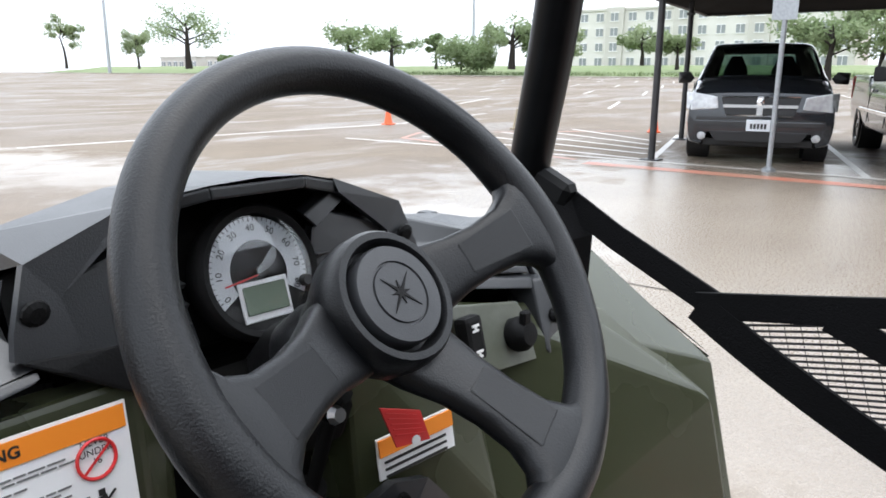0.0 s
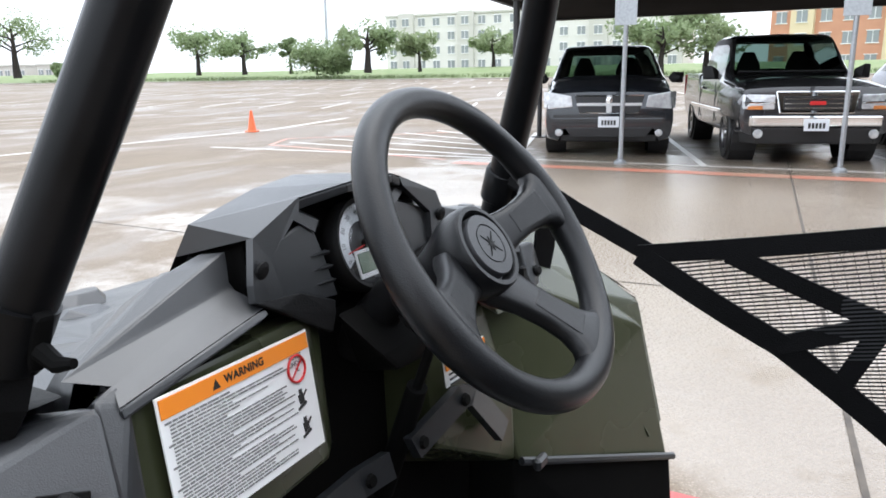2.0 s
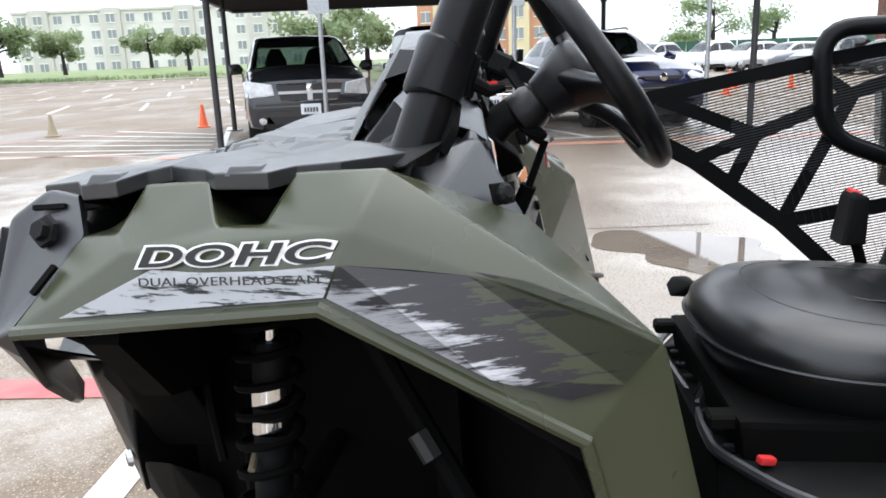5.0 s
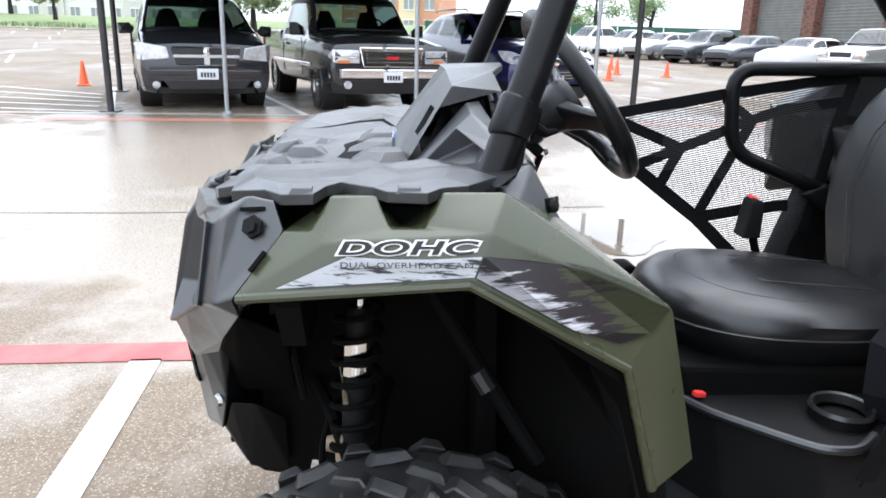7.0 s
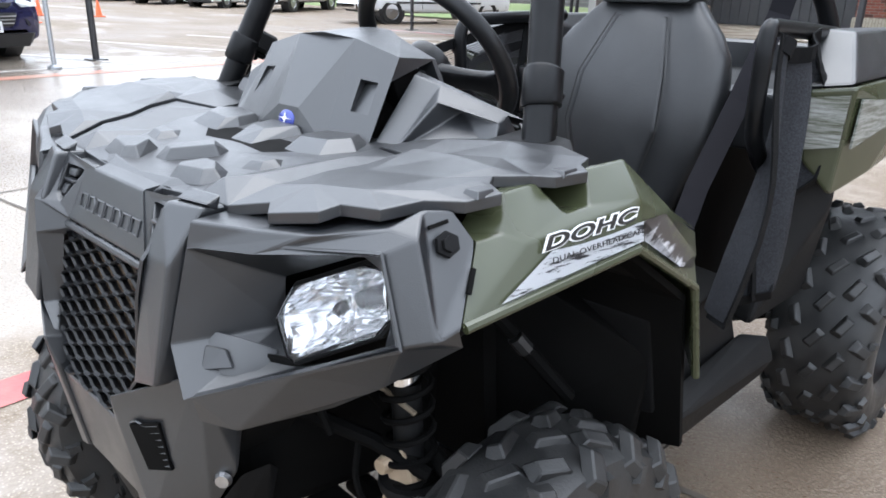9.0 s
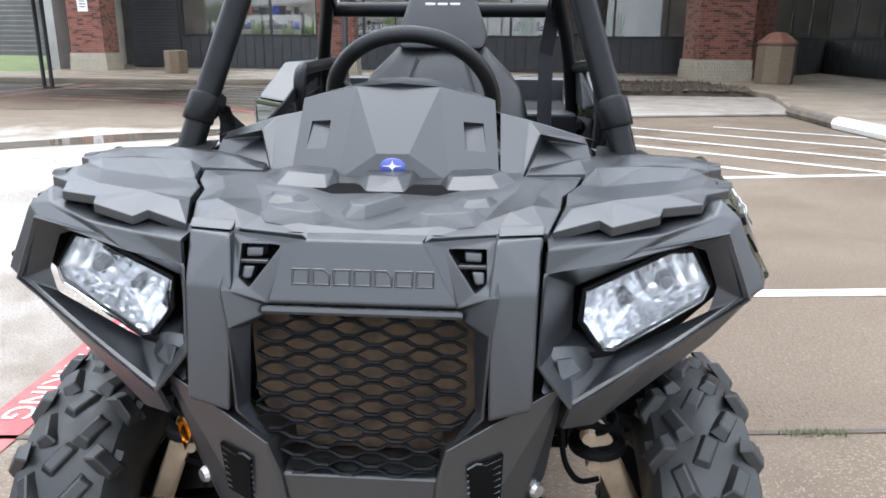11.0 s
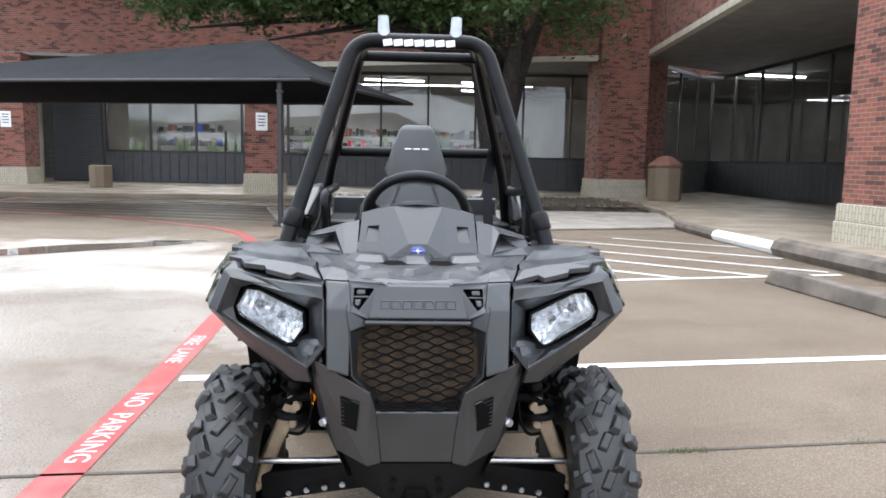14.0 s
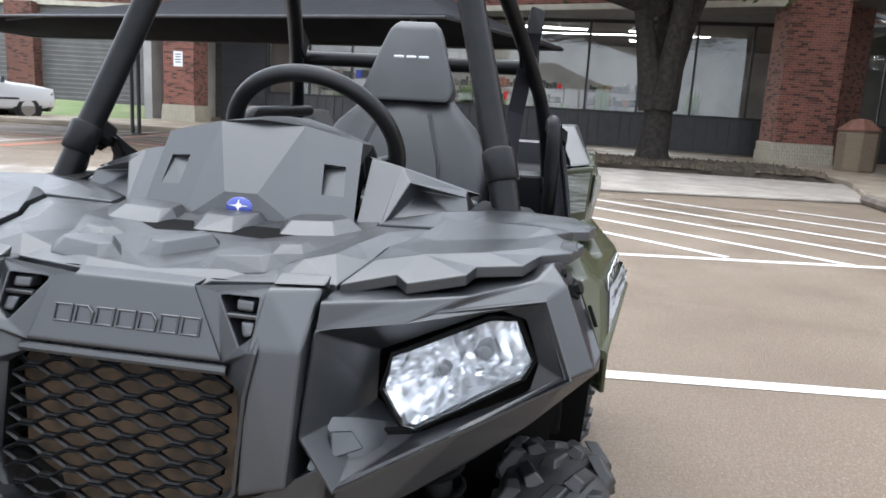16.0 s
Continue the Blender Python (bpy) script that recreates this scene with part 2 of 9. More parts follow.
def strip(points, width, thick, normal):
    """A flat strap along some points, lying square to normal."""
    bm = bmesh.new()
    pts, nv = [Vector(p) for p in points], Vector(normal).normalized()
    rows = []
    for i, p in enumerate(pts):
        d = (pts[min(i + 1, len(pts) - 1)] - pts[max(i - 1, 0)]).normalized()
        s = d.cross(nv).normalized() * width / 2
        rows.append([bm.verts.new(p + s + nv * thick / 2), bm.verts.new(p - s + nv * thick / 2), bm.verts.new(p - s - nv * thick / 2), bm.verts.new(p + s - nv * thick / 2)])
    for a, b in zip(rows, rows[1:]):
        for k in range(4):
            bm.faces.new((a[k], a[(k + 1) % 4], b[(k + 1) % 4], b[k]))
    bm.faces.new(rows[0][::-1])
    bm.faces.new(rows[-1])
    return bm


def mirrored(bm):
    """A copy of a bmesh on the other side of the middle plane."""
    other = bm.copy()
    bmesh.ops.scale(other, vec=(-1, 1, 1), verts=other.verts)
    bmesh.ops.reverse_faces(other, faces=other.faces[:])
    return other


def pair(name, bm, mat, parent, label="", smooth=False):
    """A part and its twin on the other side."""
    twin = mirrored(bm)
    return part(name, bm, mat, parent, label, smooth), part(name, twin, mat, parent, label, smooth)


def merged(*bms):
    me = bpy.data.meshes.new("merge")
    bm = bmesh.new()
    for b in bms:
        b.to_mesh(me)
        bm.from_mesh(me)
        b.free()
    bpy.data.meshes.remove(me)
    return bm


def words(name, text, size, m, mat, parent, thick=0.0006, squeeze=1.0, align="CENTER", slant=0.0, bold=0.0):
    c = bpy.data.curves.new(name, "FONT")
    c.body, c.size, c.extrude, c.align_x, c.align_y, c.shear, c.offset = text, size, thick, align, "CENTER", slant, bold
    c.space_character = 1.05
    c.materials.append(mat)
    ob = new(name, c)
    ob.parent = parent
    ob.matrix_basis = m @ Matrix.Diagonal((squeeze, 1, 1, 1))
    return ob


def facing(o, right, up):
    """A pose at o whose x runs along right and y along up."""
    x = Vector(right).normalized()
    z = x.cross(Vector(up)).normalized()
    y = z.cross(x)
    m = Matrix((x, y, z)).transposed().to_4x4()
    m.translation = o
    return m


def lerp(a, b, t):
    return Vector(a) * (1 - t) + Vector(b) * t

# ---- the place: a wet concrete parking lot before a brick store ----
LOT = pose(0, 0, 0, 0, 0, 4.5)


def lot(a, b, z=0.0):
    return LOT @ Vector((a, b, z))


def set_in_lot(ob, a=0.0, b=0.0, z=0.0, rz=0.0):
    ob.matrix_basis = LOT @ pose(a, b, z, 0, 0, rz)
    return ob


def structure(name, bm, mat, label, smooth=False, lotwise=True):
    ob = link(name, bm, mat, None, label, smooth, "structure")
    if lotwise:
        set_in_lot(ob)
    return ob


def wet_concrete():
    m = bpy.data.materials.new("wet_concrete")
    m.use_nodes = True
    n, l = m.node_tree.nodes, m.node_tree.links
    b = n["Principled BSDF"]
    co = n.new("ShaderNodeTexCoord")

    def noise_node(scale, detail, rough=0.55):
        t = n.new("ShaderNodeTexNoise")
        t.inputs["Scale"].default_value, t.inputs["Detail"].default_value, t.inputs["Roughness"].default_value = scale, detail, rough
        l.new(co.outputs["Object"], t.inputs["Vector"])
        return t

    def mapped(src, a, bb, c, d):
        r = n.new("ShaderNodeMapRange")
        for k, v in zip(("From Min", "From Max", "To Min", "To Max"), (a, bb, c, d)):
            r.inputs[k].default_value = v
        l.new(src, r.inputs["Value"])
        return r.outputs[0]

    def mixed(f, c1, c2):
        x = n.new("ShaderNodeMixRGB")
        l.new(f, x.inputs[0])
        for i, c in ((1, c1), (2, c2)):
            if isinstance(c, tuple):
                x.inputs[i].default_value = (*c, 1)
            else:
                l.new(c, x.inputs[i])
        return x.outputs[0]

    big, mid, fine = noise_node(0.16, 5), noise_node(1.1, 6, 0.65), noise_node(70, 4, 0.7)
    grit = n.new("ShaderNodeTexVoronoi")
    grit.inputs["Scale"].default_value = 95
    l.new(co.outputs["Object"], grit.inputs["Vector"])
    wet = mapped(big.outputs["Fac"], 0.40, 0.60, 0, 1)
    base = mixed(mapped(mid.outputs["Fac"], 0.3, 0.7, 0, 1), (0.112, 0.083, 0.057), (0.205, 0.163, 0.118))
    base = mixed(mapped(fine.outputs["Fac"], 0.4, 0.66, 0, 0.75), base, (0.1, 0.075, 0.053))
    base = mixed(mapped(grit.outputs["Distance"], 0.12, 0.36, 0.75, 0), base, (0.42, 0.37, 0.3))
    # a soaked, glossy stretch before the store
    sep = n.new("ShaderNodeVectorMath")
    sep.operation = "DISTANCE"
    sep.inputs[1].default_value = (6.9, -1.4, 0)
    l.new(co.outputs["Object"], sep.inputs[0])
    edge = n.new("ShaderNodeMath")
    edge.operation = "ADD"
    l.new(sep.outputs["Value"], edge.inputs[0])
    l.new(mapped(mid.outputs["Fac"], 0.3, 0.7, -1.6, 1.6), edge.inputs[1])
    soak = mapped(edge.outputs[0], 5.2, 6.6, 1, 0)
    # sky glare on wet ground along the fire lane, painted into the base colour
    far = n.new("ShaderNodeVectorMath")
    far.operation = "DISTANCE"
    far.inputs[1].default_value = (3.9, -5.2, 0)
    l.new(co.outputs["Object"], far.inputs[0])
    rim = n.new("ShaderNodeMath")
    rim.operation = "ADD"
    l.new(far.outputs["Value"], rim.inputs[0])
    l.new(mapped(mid.outputs["Fac"], 0.3, 0.7, -1.5, 1.5), rim.inputs[1])
    glare = mapped(rim.outputs[0], 2.8, 4.3, 0.72, 0)
    # a long pale streak down the slope of the lot
    off, squash, away = n.new("ShaderNodeVectorMath"), n.new("ShaderNodeVectorMath"), n.new("ShaderNodeVectorMath")
    off.operation, squash.operation, away.operation = "SUBTRACT", "MULTIPLY", "LENGTH"
    off.inputs[1].default_value, squash.inputs[1].default_value = (4.1, 8.6, 0), (0.8, 0.17, 0)
    l.new(co.outputs["Object"], off.inputs[0])
    l.new(off.outputs[0], squash.inputs[0])
    l.new(squash.outputs[0], away.inputs[0])
    ragged = n.new("ShaderNodeMath")
    ragged.operation = "ADD"
    l.new(away.outputs["Value"], ragged.inputs[0])
    l.new(mapped(mid.outputs["Fac"], 0.3, 0.7, -0.8, 0.8), ragged.inputs[1])
    streak = mapped(ragged.outputs[0], 0.3, 1.1, 0.6, 0)
    # pools and streaks of rain water, a few metres long
    stretch = n.new("ShaderNodeMapping")
    stretch.inputs["Scale"].default_value = (0.28, 0.75, 1)
    stretch.inputs["Rotation"].default_value = (0, 0, 0.5)
    pool = n.new("ShaderNodeTexNoise")
    pool.inputs["Scale"].default_value, pool.inputs["Detail"].default_value, pool.inputs["Distortion"].default_value = 1.0, 7, 0.6
    l.new(co.outputs["Object"], stretch.inputs["Vector"])
    l.new(stretch.outputs[0], pool.inputs["Vector"])
    pools = mapped(pool.outputs["Fac"], 0.52, 0.64, 0, 1)
    # soaked ground is also coloured paler, in place of its sky glare
    base = mixed(mapped(soak, 0, 1, 0, 0.55), base, (0.31, 0.268, 0.22))
    base = mixed(glare, base, (0.52, 0.48, 0.43))
    base = mixed(streak, base, (0.5, 0.48, 0.45))
    base = mixed(mapped(pools, 0, 1, 0, 0.4), base, (0.13, 0.1, 0.074))
    dark = mixed(wet, base, (0.12, 0.088, 0.062))
    half = n.new("ShaderNodeMixRGB")
    half.inputs[0].default_value = 0.55
    l.new(base, half.inputs[1])
    l.new(dark, half.inputs[2])
    l.new(half.outputs[0], b.inputs["Base Color"])
    rough = n.new("ShaderNodeMath")
    rough.operation = "ADD"
    dry = mixed(soak, mixed(pools, mixed(wet, (0.72, 0.72, 0.72), (0.42, 0.42, 0.42)), (0.27, 0.27, 0.27)), (0.24, 0.24, 0.24))
    l.new(dry, rough.inputs[0])
    l.new(mapped(soak, 0, 1, 0.32, 0.9), b.inputs["Specular IOR Level"])
    l.new(mapped(fine.outputs["Fac"], 0.3, 0.7, -0.06, 0.16), rough.inputs[1])
    l.new(rough.outputs[0], b.inputs["Roughness"])
    bp = n.new("ShaderNodeBump")
    bp.inputs["Distance"].default_value = 0.006
    l.new(mapped(soak, 0, 1, 0.5, 0.12), bp.inputs["Strength"])
    rise = n.new("ShaderNodeMath")
    rise.operation = "SUBTRACT"
    l.new(fine.outputs["Fac"], rise.inputs[0])
    l.new(grit.outputs["Distance"], rise.inputs[1])
    l.new(rise.outputs[0], bp.inputs["Height"])
    l.new(bp.outputs[0], b.inputs["Normal"])
    return m


def brickwork(name, c1, c2, mortar, scale=1.0, width=0.2, height=0.067, vertical=False):
    m = bpy.data.materials.new(name)
    m.use_nodes = True
    n, l = m.node_tree.nodes, m.node_tree.links
    b = n["Principled BSDF"]
    co = n.new("ShaderNodeTexCoord")
    sep, com = n.new("ShaderNodeSeparateXYZ"), n.new("ShaderNodeCombineXYZ")
    add = n.new("ShaderNodeMath")
    l.new(co.outputs["Object"], sep.inputs[0])
    l.new(sep.outputs[0], add.inputs[0])
    l.new(sep.outputs[1], add.inputs[1])
    l.new(add.outputs[0], com.inputs[1 if vertical else 0])
    l.new(sep.outputs[2], com.inputs[0 if vertical else 1])
    br = n.new("ShaderNodeTexBrick")
    br.inputs["Scale"].default_value = 1.0
    br.inputs["Brick Width"].default_value, br.inputs["Row Height"].default_value = width, height
    br.inputs["Mortar Size"].default_value = 0.006
    br.inputs["Color1"].default_value, br.inputs["Color2"].default_value, br.inputs["Mortar"].default_value = (*c1, 1), (*c2, 1), (*mortar, 1)
    l.new(com.outputs[0], br.inputs["Vector"])
    br.inputs["Bias"].default_value = -0.25
    # one brick in six is burnt darker
    burnt = n.new("ShaderNodeTexBrick")
    burnt.inputs["Scale"].default_value, burnt.inputs["Mortar Size"].default_value, burnt.inputs["Bias"].default_value = 1.0, 0.0, 0.0
    burnt.inputs["Brick Width"].default_value, burnt.inputs["Row Height"].default_value = width, height
    burnt.inputs["Color1"].default_value, burnt.inputs["Color2"].default_value = (0, 0, 0, 1), (1, 1, 1, 1)
    shifted, pick, darker = n.new("ShaderNodeVectorMath"), n.new("ShaderNodeMapRange"), n.new("ShaderNodeMixRGB")
    shifted.inputs[1].default_value = (width * 40, height * 26, 0)
    l.new(com.outputs[0], shifted.inputs[0])
    l.new(shifted.outputs[0], burnt.inputs["Vector"])
    pick.inputs["From Min"].default_value, pick.inputs["From Max"].default_value = 0.74, 0.84
    l.new(burnt.outputs["Color"], pick.inputs["Value"])
    darker.inputs[1].default_value, darker.inputs[2].default_value = (1, 1, 1, 1), (0.42, 0.47, 0.5, 1)
    l.new(pick.outputs[0], darker.inputs[0])
    toned = n.new("ShaderNodeMixRGB")
    toned.blend_type, toned.inputs[0].default_value = "MULTIPLY", 0.0 if vertical else 1.0
    l.new(br.outputs["Color"], toned.inputs[1])
    l.new(darker.outputs[0], toned.inputs[2])
    noi = n.new("ShaderNodeTexNoise")
    noi.inputs["Scale"].default_value, noi.inputs["Detail"].default_value = 0.9, 6
    l.new(co.outputs["Object"], noi.inputs["Vector"])
    mx = n.new("ShaderNodeMixRGB")
    mx.blend_type, mx.inputs[0].default_value = "MULTIPLY", 0.35
    l.new(toned.outputs[0], mx.inputs[1])
    l.new(noi.outputs["Fac"], mx.inputs[2])
    l.new(mx.outputs[0], b.inputs["Base Color"])
    b.inputs["Roughness"].default_value = 0.85
    bp = n.new("ShaderNodeBump")
    bp.inputs["Strength"].default_value, bp.inputs["Distance"].default_value, bp.invert = 0.6, 0.01, True
    l.new(br.outputs["Fac"], bp.inputs["Height"])
    l.new(bp.outputs[0], b.inputs["Normal"])
    return m


CONCRETE = wet_concrete()
PALE = material("pale_concrete", (0.36, 0.33, 0.29), 0.5, color2=(0.25, 0.22, 0.19), scale=1.4, bump=0.4, bump_scale=60, rough_var=0.2, detail=8)
SIDEWALK = material("tan_sidewalk", (0.3, 0.25, 0.19), 0.5, color2=(0.22, 0.18, 0.135), scale=1.2, bump=0.3, bump_scale=60, rough_var=0.18, detail=8)
KERB = material("stained_kerb", (0.16, 0.13, 0.105), 0.7, color2=(0.07, 0.06, 0.05), scale=4, bump=0.7, bump_scale=40, detail=8)
LINE_WHITE = material("worn_white_line", (0.62, 0.6, 0.57), 0.45, color2=(0.42, 0.38, 0.33), scale=9, low=0.5, high=0.85, bump=0.3, bump_scale=80, detail=8)
LINE_FADED = material("faded_white_line", (0.5, 0.48, 0.45), 0.4, color2=(0.22, 0.19, 0.15), scale=3, low=0.4, high=0.66, bump=0.3, bump_scale=80, detail=8)
LINE_RED = material("worn_red_line", (0.36, 0.045, 0.045), 0.4, color2=(0.3, 0.1, 0.085), scale=7, low=0.38, high=0.72, bump=0.3, bump_scale=80, detail=8)
LINE_ORANGE = material("faded_red_kerb_line", (0.42, 0.13, 0.08), 0.4, color2=(0.34, 0.2, 0.14), scale=2, detail=8)
JOINT = material("dark_joint", (0.05, 0.042, 0.035), 0.8, color2=(0.09, 0.075, 0.06), scale=12)
WATER = material("standing_water", (0.11, 0.09, 0.075), 0.03, color2=(0.15, 0.125, 0.1), scale=2)
BRICK = brickwork("red_brick", (0.285, 0.092, 0.06), (0.15, 0.056, 0.043), (0.26, 0.22, 0.185))
BRICK_FAR = brickwork("far_red_brick", (0.2, 0.075, 0.05), (0.12, 0.05, 0.04), (0.17, 0.13, 0.11))
STONE = brickwork("cream_split_block", (0.52, 0.47, 0.37), (0.45, 0.4, 0.31), (0.28, 0.25, 0.2), width=0.2, height=0.07, vertical=True)
TRIM = material("cream_trim", (0.5, 0.47, 0.39), 0.7, color2=(0.4, 0.37, 0.3), scale=3, bump=0.3, bump_scale=40)
SOFFIT = material("grey_soffit", (0.2, 0.19, 0.18), 0.8, color2=(0.16, 0.15, 0.145), scale=2)
PANEL = material("charcoal_panel", (0.036, 0.037, 0.04), 0.45, color2=(0.05, 0.05, 0.052), scale=3, rough_var=0.1)
FRAME = material("bronze_window_frame", (0.018, 0.017, 0.016), 0.4)
GLASS = glassy("tinted_store_glass", (0.78, 0.8, 0.8), 0.0, 1.6)
GREY_WALL = material("grey_metal_siding", (0.14, 0.135, 0.13), 0.6, color2=(0.11, 0.107, 0.103), scale=1.5)
INTERIOR = material("showroom_wall_paint", (0.4, 0.39, 0.37), 0.8, color2=(0.28, 0.27, 0.26), scale=0.7)
FABRIC = material("black_shade_fabric", (0.009, 0.0095, 0.011), 0.9, spec=0.15, color2=(0.014, 0.0145, 0.017), scale=1.5, bump=0.3, bump_scale=150)
POST = material("black_post", (0.018, 0.018, 0.02), 0.4, color2=(0.028, 0.028, 0.03), scale=6)
GRASS = material("lawn", (0.12, 0.17, 0.062), 0.9, color2=(0.17, 0.2, 0.095), scale=0.8, bump=1.0, bump_scale=30, detail=8)
BLADES = material("grass_blades", (0.1, 0.15, 0.055), 0.7, color2=(0.14, 0.17, 0.075), scale=3)
MULCH = material("dark_mulch", (0.03, 0.021, 0.015), 0.9, color2=(0.06, 0.045, 0.03), scale=14, bump=1.0, bump_scale=40, detail=8)
BARK = material("grey_bark", (0.036, 0.029, 0.023), 0.95, color2=(0.014, 0.012, 0.01), scale=9, bump=1.0, bump_scale=35, detail=8)
LEAF = leafy(material("dark_green_leaf", (0.045, 0.085, 0.022), 0.55, color2=(0.075, 0.12, 0.035), scale=2))
# far foliage is coloured lighter than leaf green, to carry the distance haze
LEAF_FAR = leafy(material("hazed_green_leaf", (0.19, 0.26, 0.12), 0.8, color2=(0.25, 0.31, 0.17), scale=0.6))
LEAF_PALE = leafy(material("hazed_pale_leaf", (0.22, 0.28, 0.14), 0.7, color2=(0.28, 0.33, 0.19), scale=0.6))
AGGREGATE = material("exposed_aggregate", (0.22, 0.165, 0.11), 0.85, color2=(0.11, 0.085, 0.06), scale=60, bump=1.0, bump_scale=90, detail=6)
TERRACOTTA = material("terracotta_lid", (0.2, 0.085, 0.06), 0.8, color2=(0.15, 0.07, 0.05), scale=8)
CONE_ORANGE = material("orange_cone", (0.75, 0.12, 0.035), 0.5)
CONE_TAN = material("dirty_tan_cone", (0.3, 0.25, 0.17), 0.7)
HOTEL = material("cream_stucco", (0.64, 0.625, 0.58), 0.85, color2=(0.6, 0.585, 0.54), scale=0.4)
HOTEL_DARK = material("taupe_stucco", (0.5, 0.485, 0.44), 0.85)
ORANGE_WALL = material("orange_stucco", (0.52, 0.27, 0.17), 0.85, color2=(0.48, 0.24, 0.15), scale=0.5)
YELLOW_WALL = material("ochre_stucco", (0.62, 0.52, 0.34), 0.85)
PANE_FAR = material("far_window_pane", (0.24, 0.26, 0.265), 0.2)
LAMP = glow("fluorescent_tube", (1.0, 0.98, 0.92), 34.0)

# ground: one sheet that reaches the horizon; the lot rises gently at its far side
def lot_z(a):
    return 0.019 * min(max(0.0, a - 20), 56)


bm = bmesh.new()
rows = [[bm.verts.new((a, b, lot_z(a))) for b in (-1600, -40, 160, 1600)] for a in (-1600, -30, 20, 76, 1600)]
for r, s in zip(rows, rows[1:]):
    for j in range(3):
        bm.faces.new((r[j], s[j], s[j + 1], r[j + 1]))
structure("ground", bm, CONCRETE, "brown wet concrete parking lot with worn paint")


def ribbon(points, width, z):
    """A painted line along some points."""
    bm = bmesh.new()
    pts = [Vector((p[0], p[1], z + lot_z(p[0]))) for p in points]
    rows = []
    for i, p in enumerate(pts):
        d = (pts[min(i + 1, len(pts) - 1)] - pts[max(i - 1, 0)]).normalized()
        s = Vector((-d.y, d.x, 0)) * width / 2
        rows.append((bm.verts.new(p + s), bm.verts.new(p - s)))
    for a, b in zip(rows, rows[1:]):
        bm.faces.new((a[0], a[1], b[1], b[0]))
    return bm


def smooth_way(points, steps=6):
    out = []
    p = [Vector((x, y, 0)) for x, y in points]
    p = [p[0] * 2 - p[1]] + p + [p[-1] * 2 - p[-2]]
    for a, b, c, d in zip(p, p[1:], p[2:], p[3:]):
        for i in range(steps):
            t = i / steps
            out.append(0.5 * ((2 * b) + (c - a) * t + (2 * a - 5 * b + 4 * c - d) * t * t + (3 * b - a - 3 * c + d) * t ** 3))
    return [(v.x, v.y) for v in out] + [points[-1]]


# fire lane: a red band beside the vehicle that bends off towards the store
lane = smooth_way([(0.6, 16), (1.0, 8), (1.26, 1.5), (1.335, 0.0), (1.5, -3.7), (1.85, -7.0), (2.9, -10.0), (4.6, -11.6), (6.6, -12.9), (9.0, -13.6), (16, -14.0)])
structure("road_marking", ribbon(lane, 0.165, 0.004), LINE_RED, "worn red fire lane band painted on concrete", lotwise=False)
words("fire_lane_lettering", "NO  PARKING", 0.135, pose(1.385, -1.27, 0.006, 0, 0, 92), LINE_WHITE, None, 0.0004, 1.0)
tagged(bpy.data.objects["fire_lane_lettering"], "white stencilled lettering on the red fire lane band", "lettering", "", "structure")
tagged(words("fire_lane_lettering", "FIRE  LANE", 0.135, pose(1.455, -2.62, 0.006, 0, 0, 92), LINE_WHITE, None, 0.0004, 1.0), "white stencilled lettering on the red fire lane band", "lettering", "", "structure")

for p, q, w in (
    ((1.22, 0.93), (-5.2, 0.55), 0.11), ((1.3, -1.98), (-4.4, -2.68), 0.1), ((-0.6, -5.25), (-5.0, -6.14), 0.1),
):
    structure("road_marking", ribbon([p, q], w, 0.004), LINE_WHITE, "white painted stall line", lotwise=False)
for p, q in (((-0.8, -10.0), (-5.42, -5.9)), ((-2.3, -9.85), (-5.57, -7.08)), ((-4.1, -9.55), (-5.68, -8.36)), ((-0.8, -9.0), (-4.46, -5.61)), ((-0.8, -7.9), (-3.39, -5.5)), ((-0.8, -6.9), (-2.3, -5.45))):
    structure("road_marking", ribbon([p, q], 0.1, 0.006), LINE_WHITE, "white hatched no-parking line")
structure("ground_joint", ribbon([(11, 0.45), (1.64, -0.70), (0.0, -0.84), (-2.0, -1.06), (-9, -1.8)], 0.022, 0.004), JOINT, "dark joint between two concrete slabs", lotwise=False)
structure("ground_joint", ribbon([(3.3, 6.5), (3.5, 1.8), (3.62, 0.6), (3.85, -1.5)], 0.015, 0.003), JOINT, "dark joint between two concrete slabs", lotwise=False)
for k in range(10):
    structure("road_marking", ribbon([(2.6 + 0.12 * k, -11.85 - 0.76 * k), (8.9 + 0.3 * k, -13.45 - 0.76 * k)], 0.085, 0.004), LINE_FADED, "faded white hatched line before the store", lotwise=False)



def puddle(cx, cy, rx, ry, seed, rot=0.0):
    rnd = random.Random(seed)
    bm = bmesh.new()
    ph = [rnd.uniform(0, 6.28) for _ in range(4)]
    vs = []
    for k in range(48):
        t = 2 * math.pi * k / 48
        r = 1 + 0.22 * math.sin(2 * t + ph[0]) + 0.14 * math.sin(3 * t + ph[1]) + 0.08 * math.sin(7 * t + ph[2])
        x, y = rx * r * math.cos(t), ry * r * math.sin(t)
        vs.append(bm.verts.new((cx + x * math.cos(rot) - y * math.sin(rot), cy + x * math.sin(rot) + y * math.cos(rot), 0.003)))
    bm.faces.new(vs)
    structure("water", bm, WATER, "shallow rain puddle on the concrete", lotwise=False)


puddle(3.2, -1.2, 0.46, 0.5, 1, 0.2)
puddle(3.4, -8.6, 0.35, 0.12, 3, 0.1)
puddle(4.9, -7.2, 1.9, 0.45, 4, 0.7)
puddle(6.5, -17.0, 4.0, 0.7, 7, 0.1)


structure("road_marking", ribbon([(1.33, 7.2), (1.47, 3.9)], 0.1, 0.005), LINE_WHITE, "white line beside the red band")
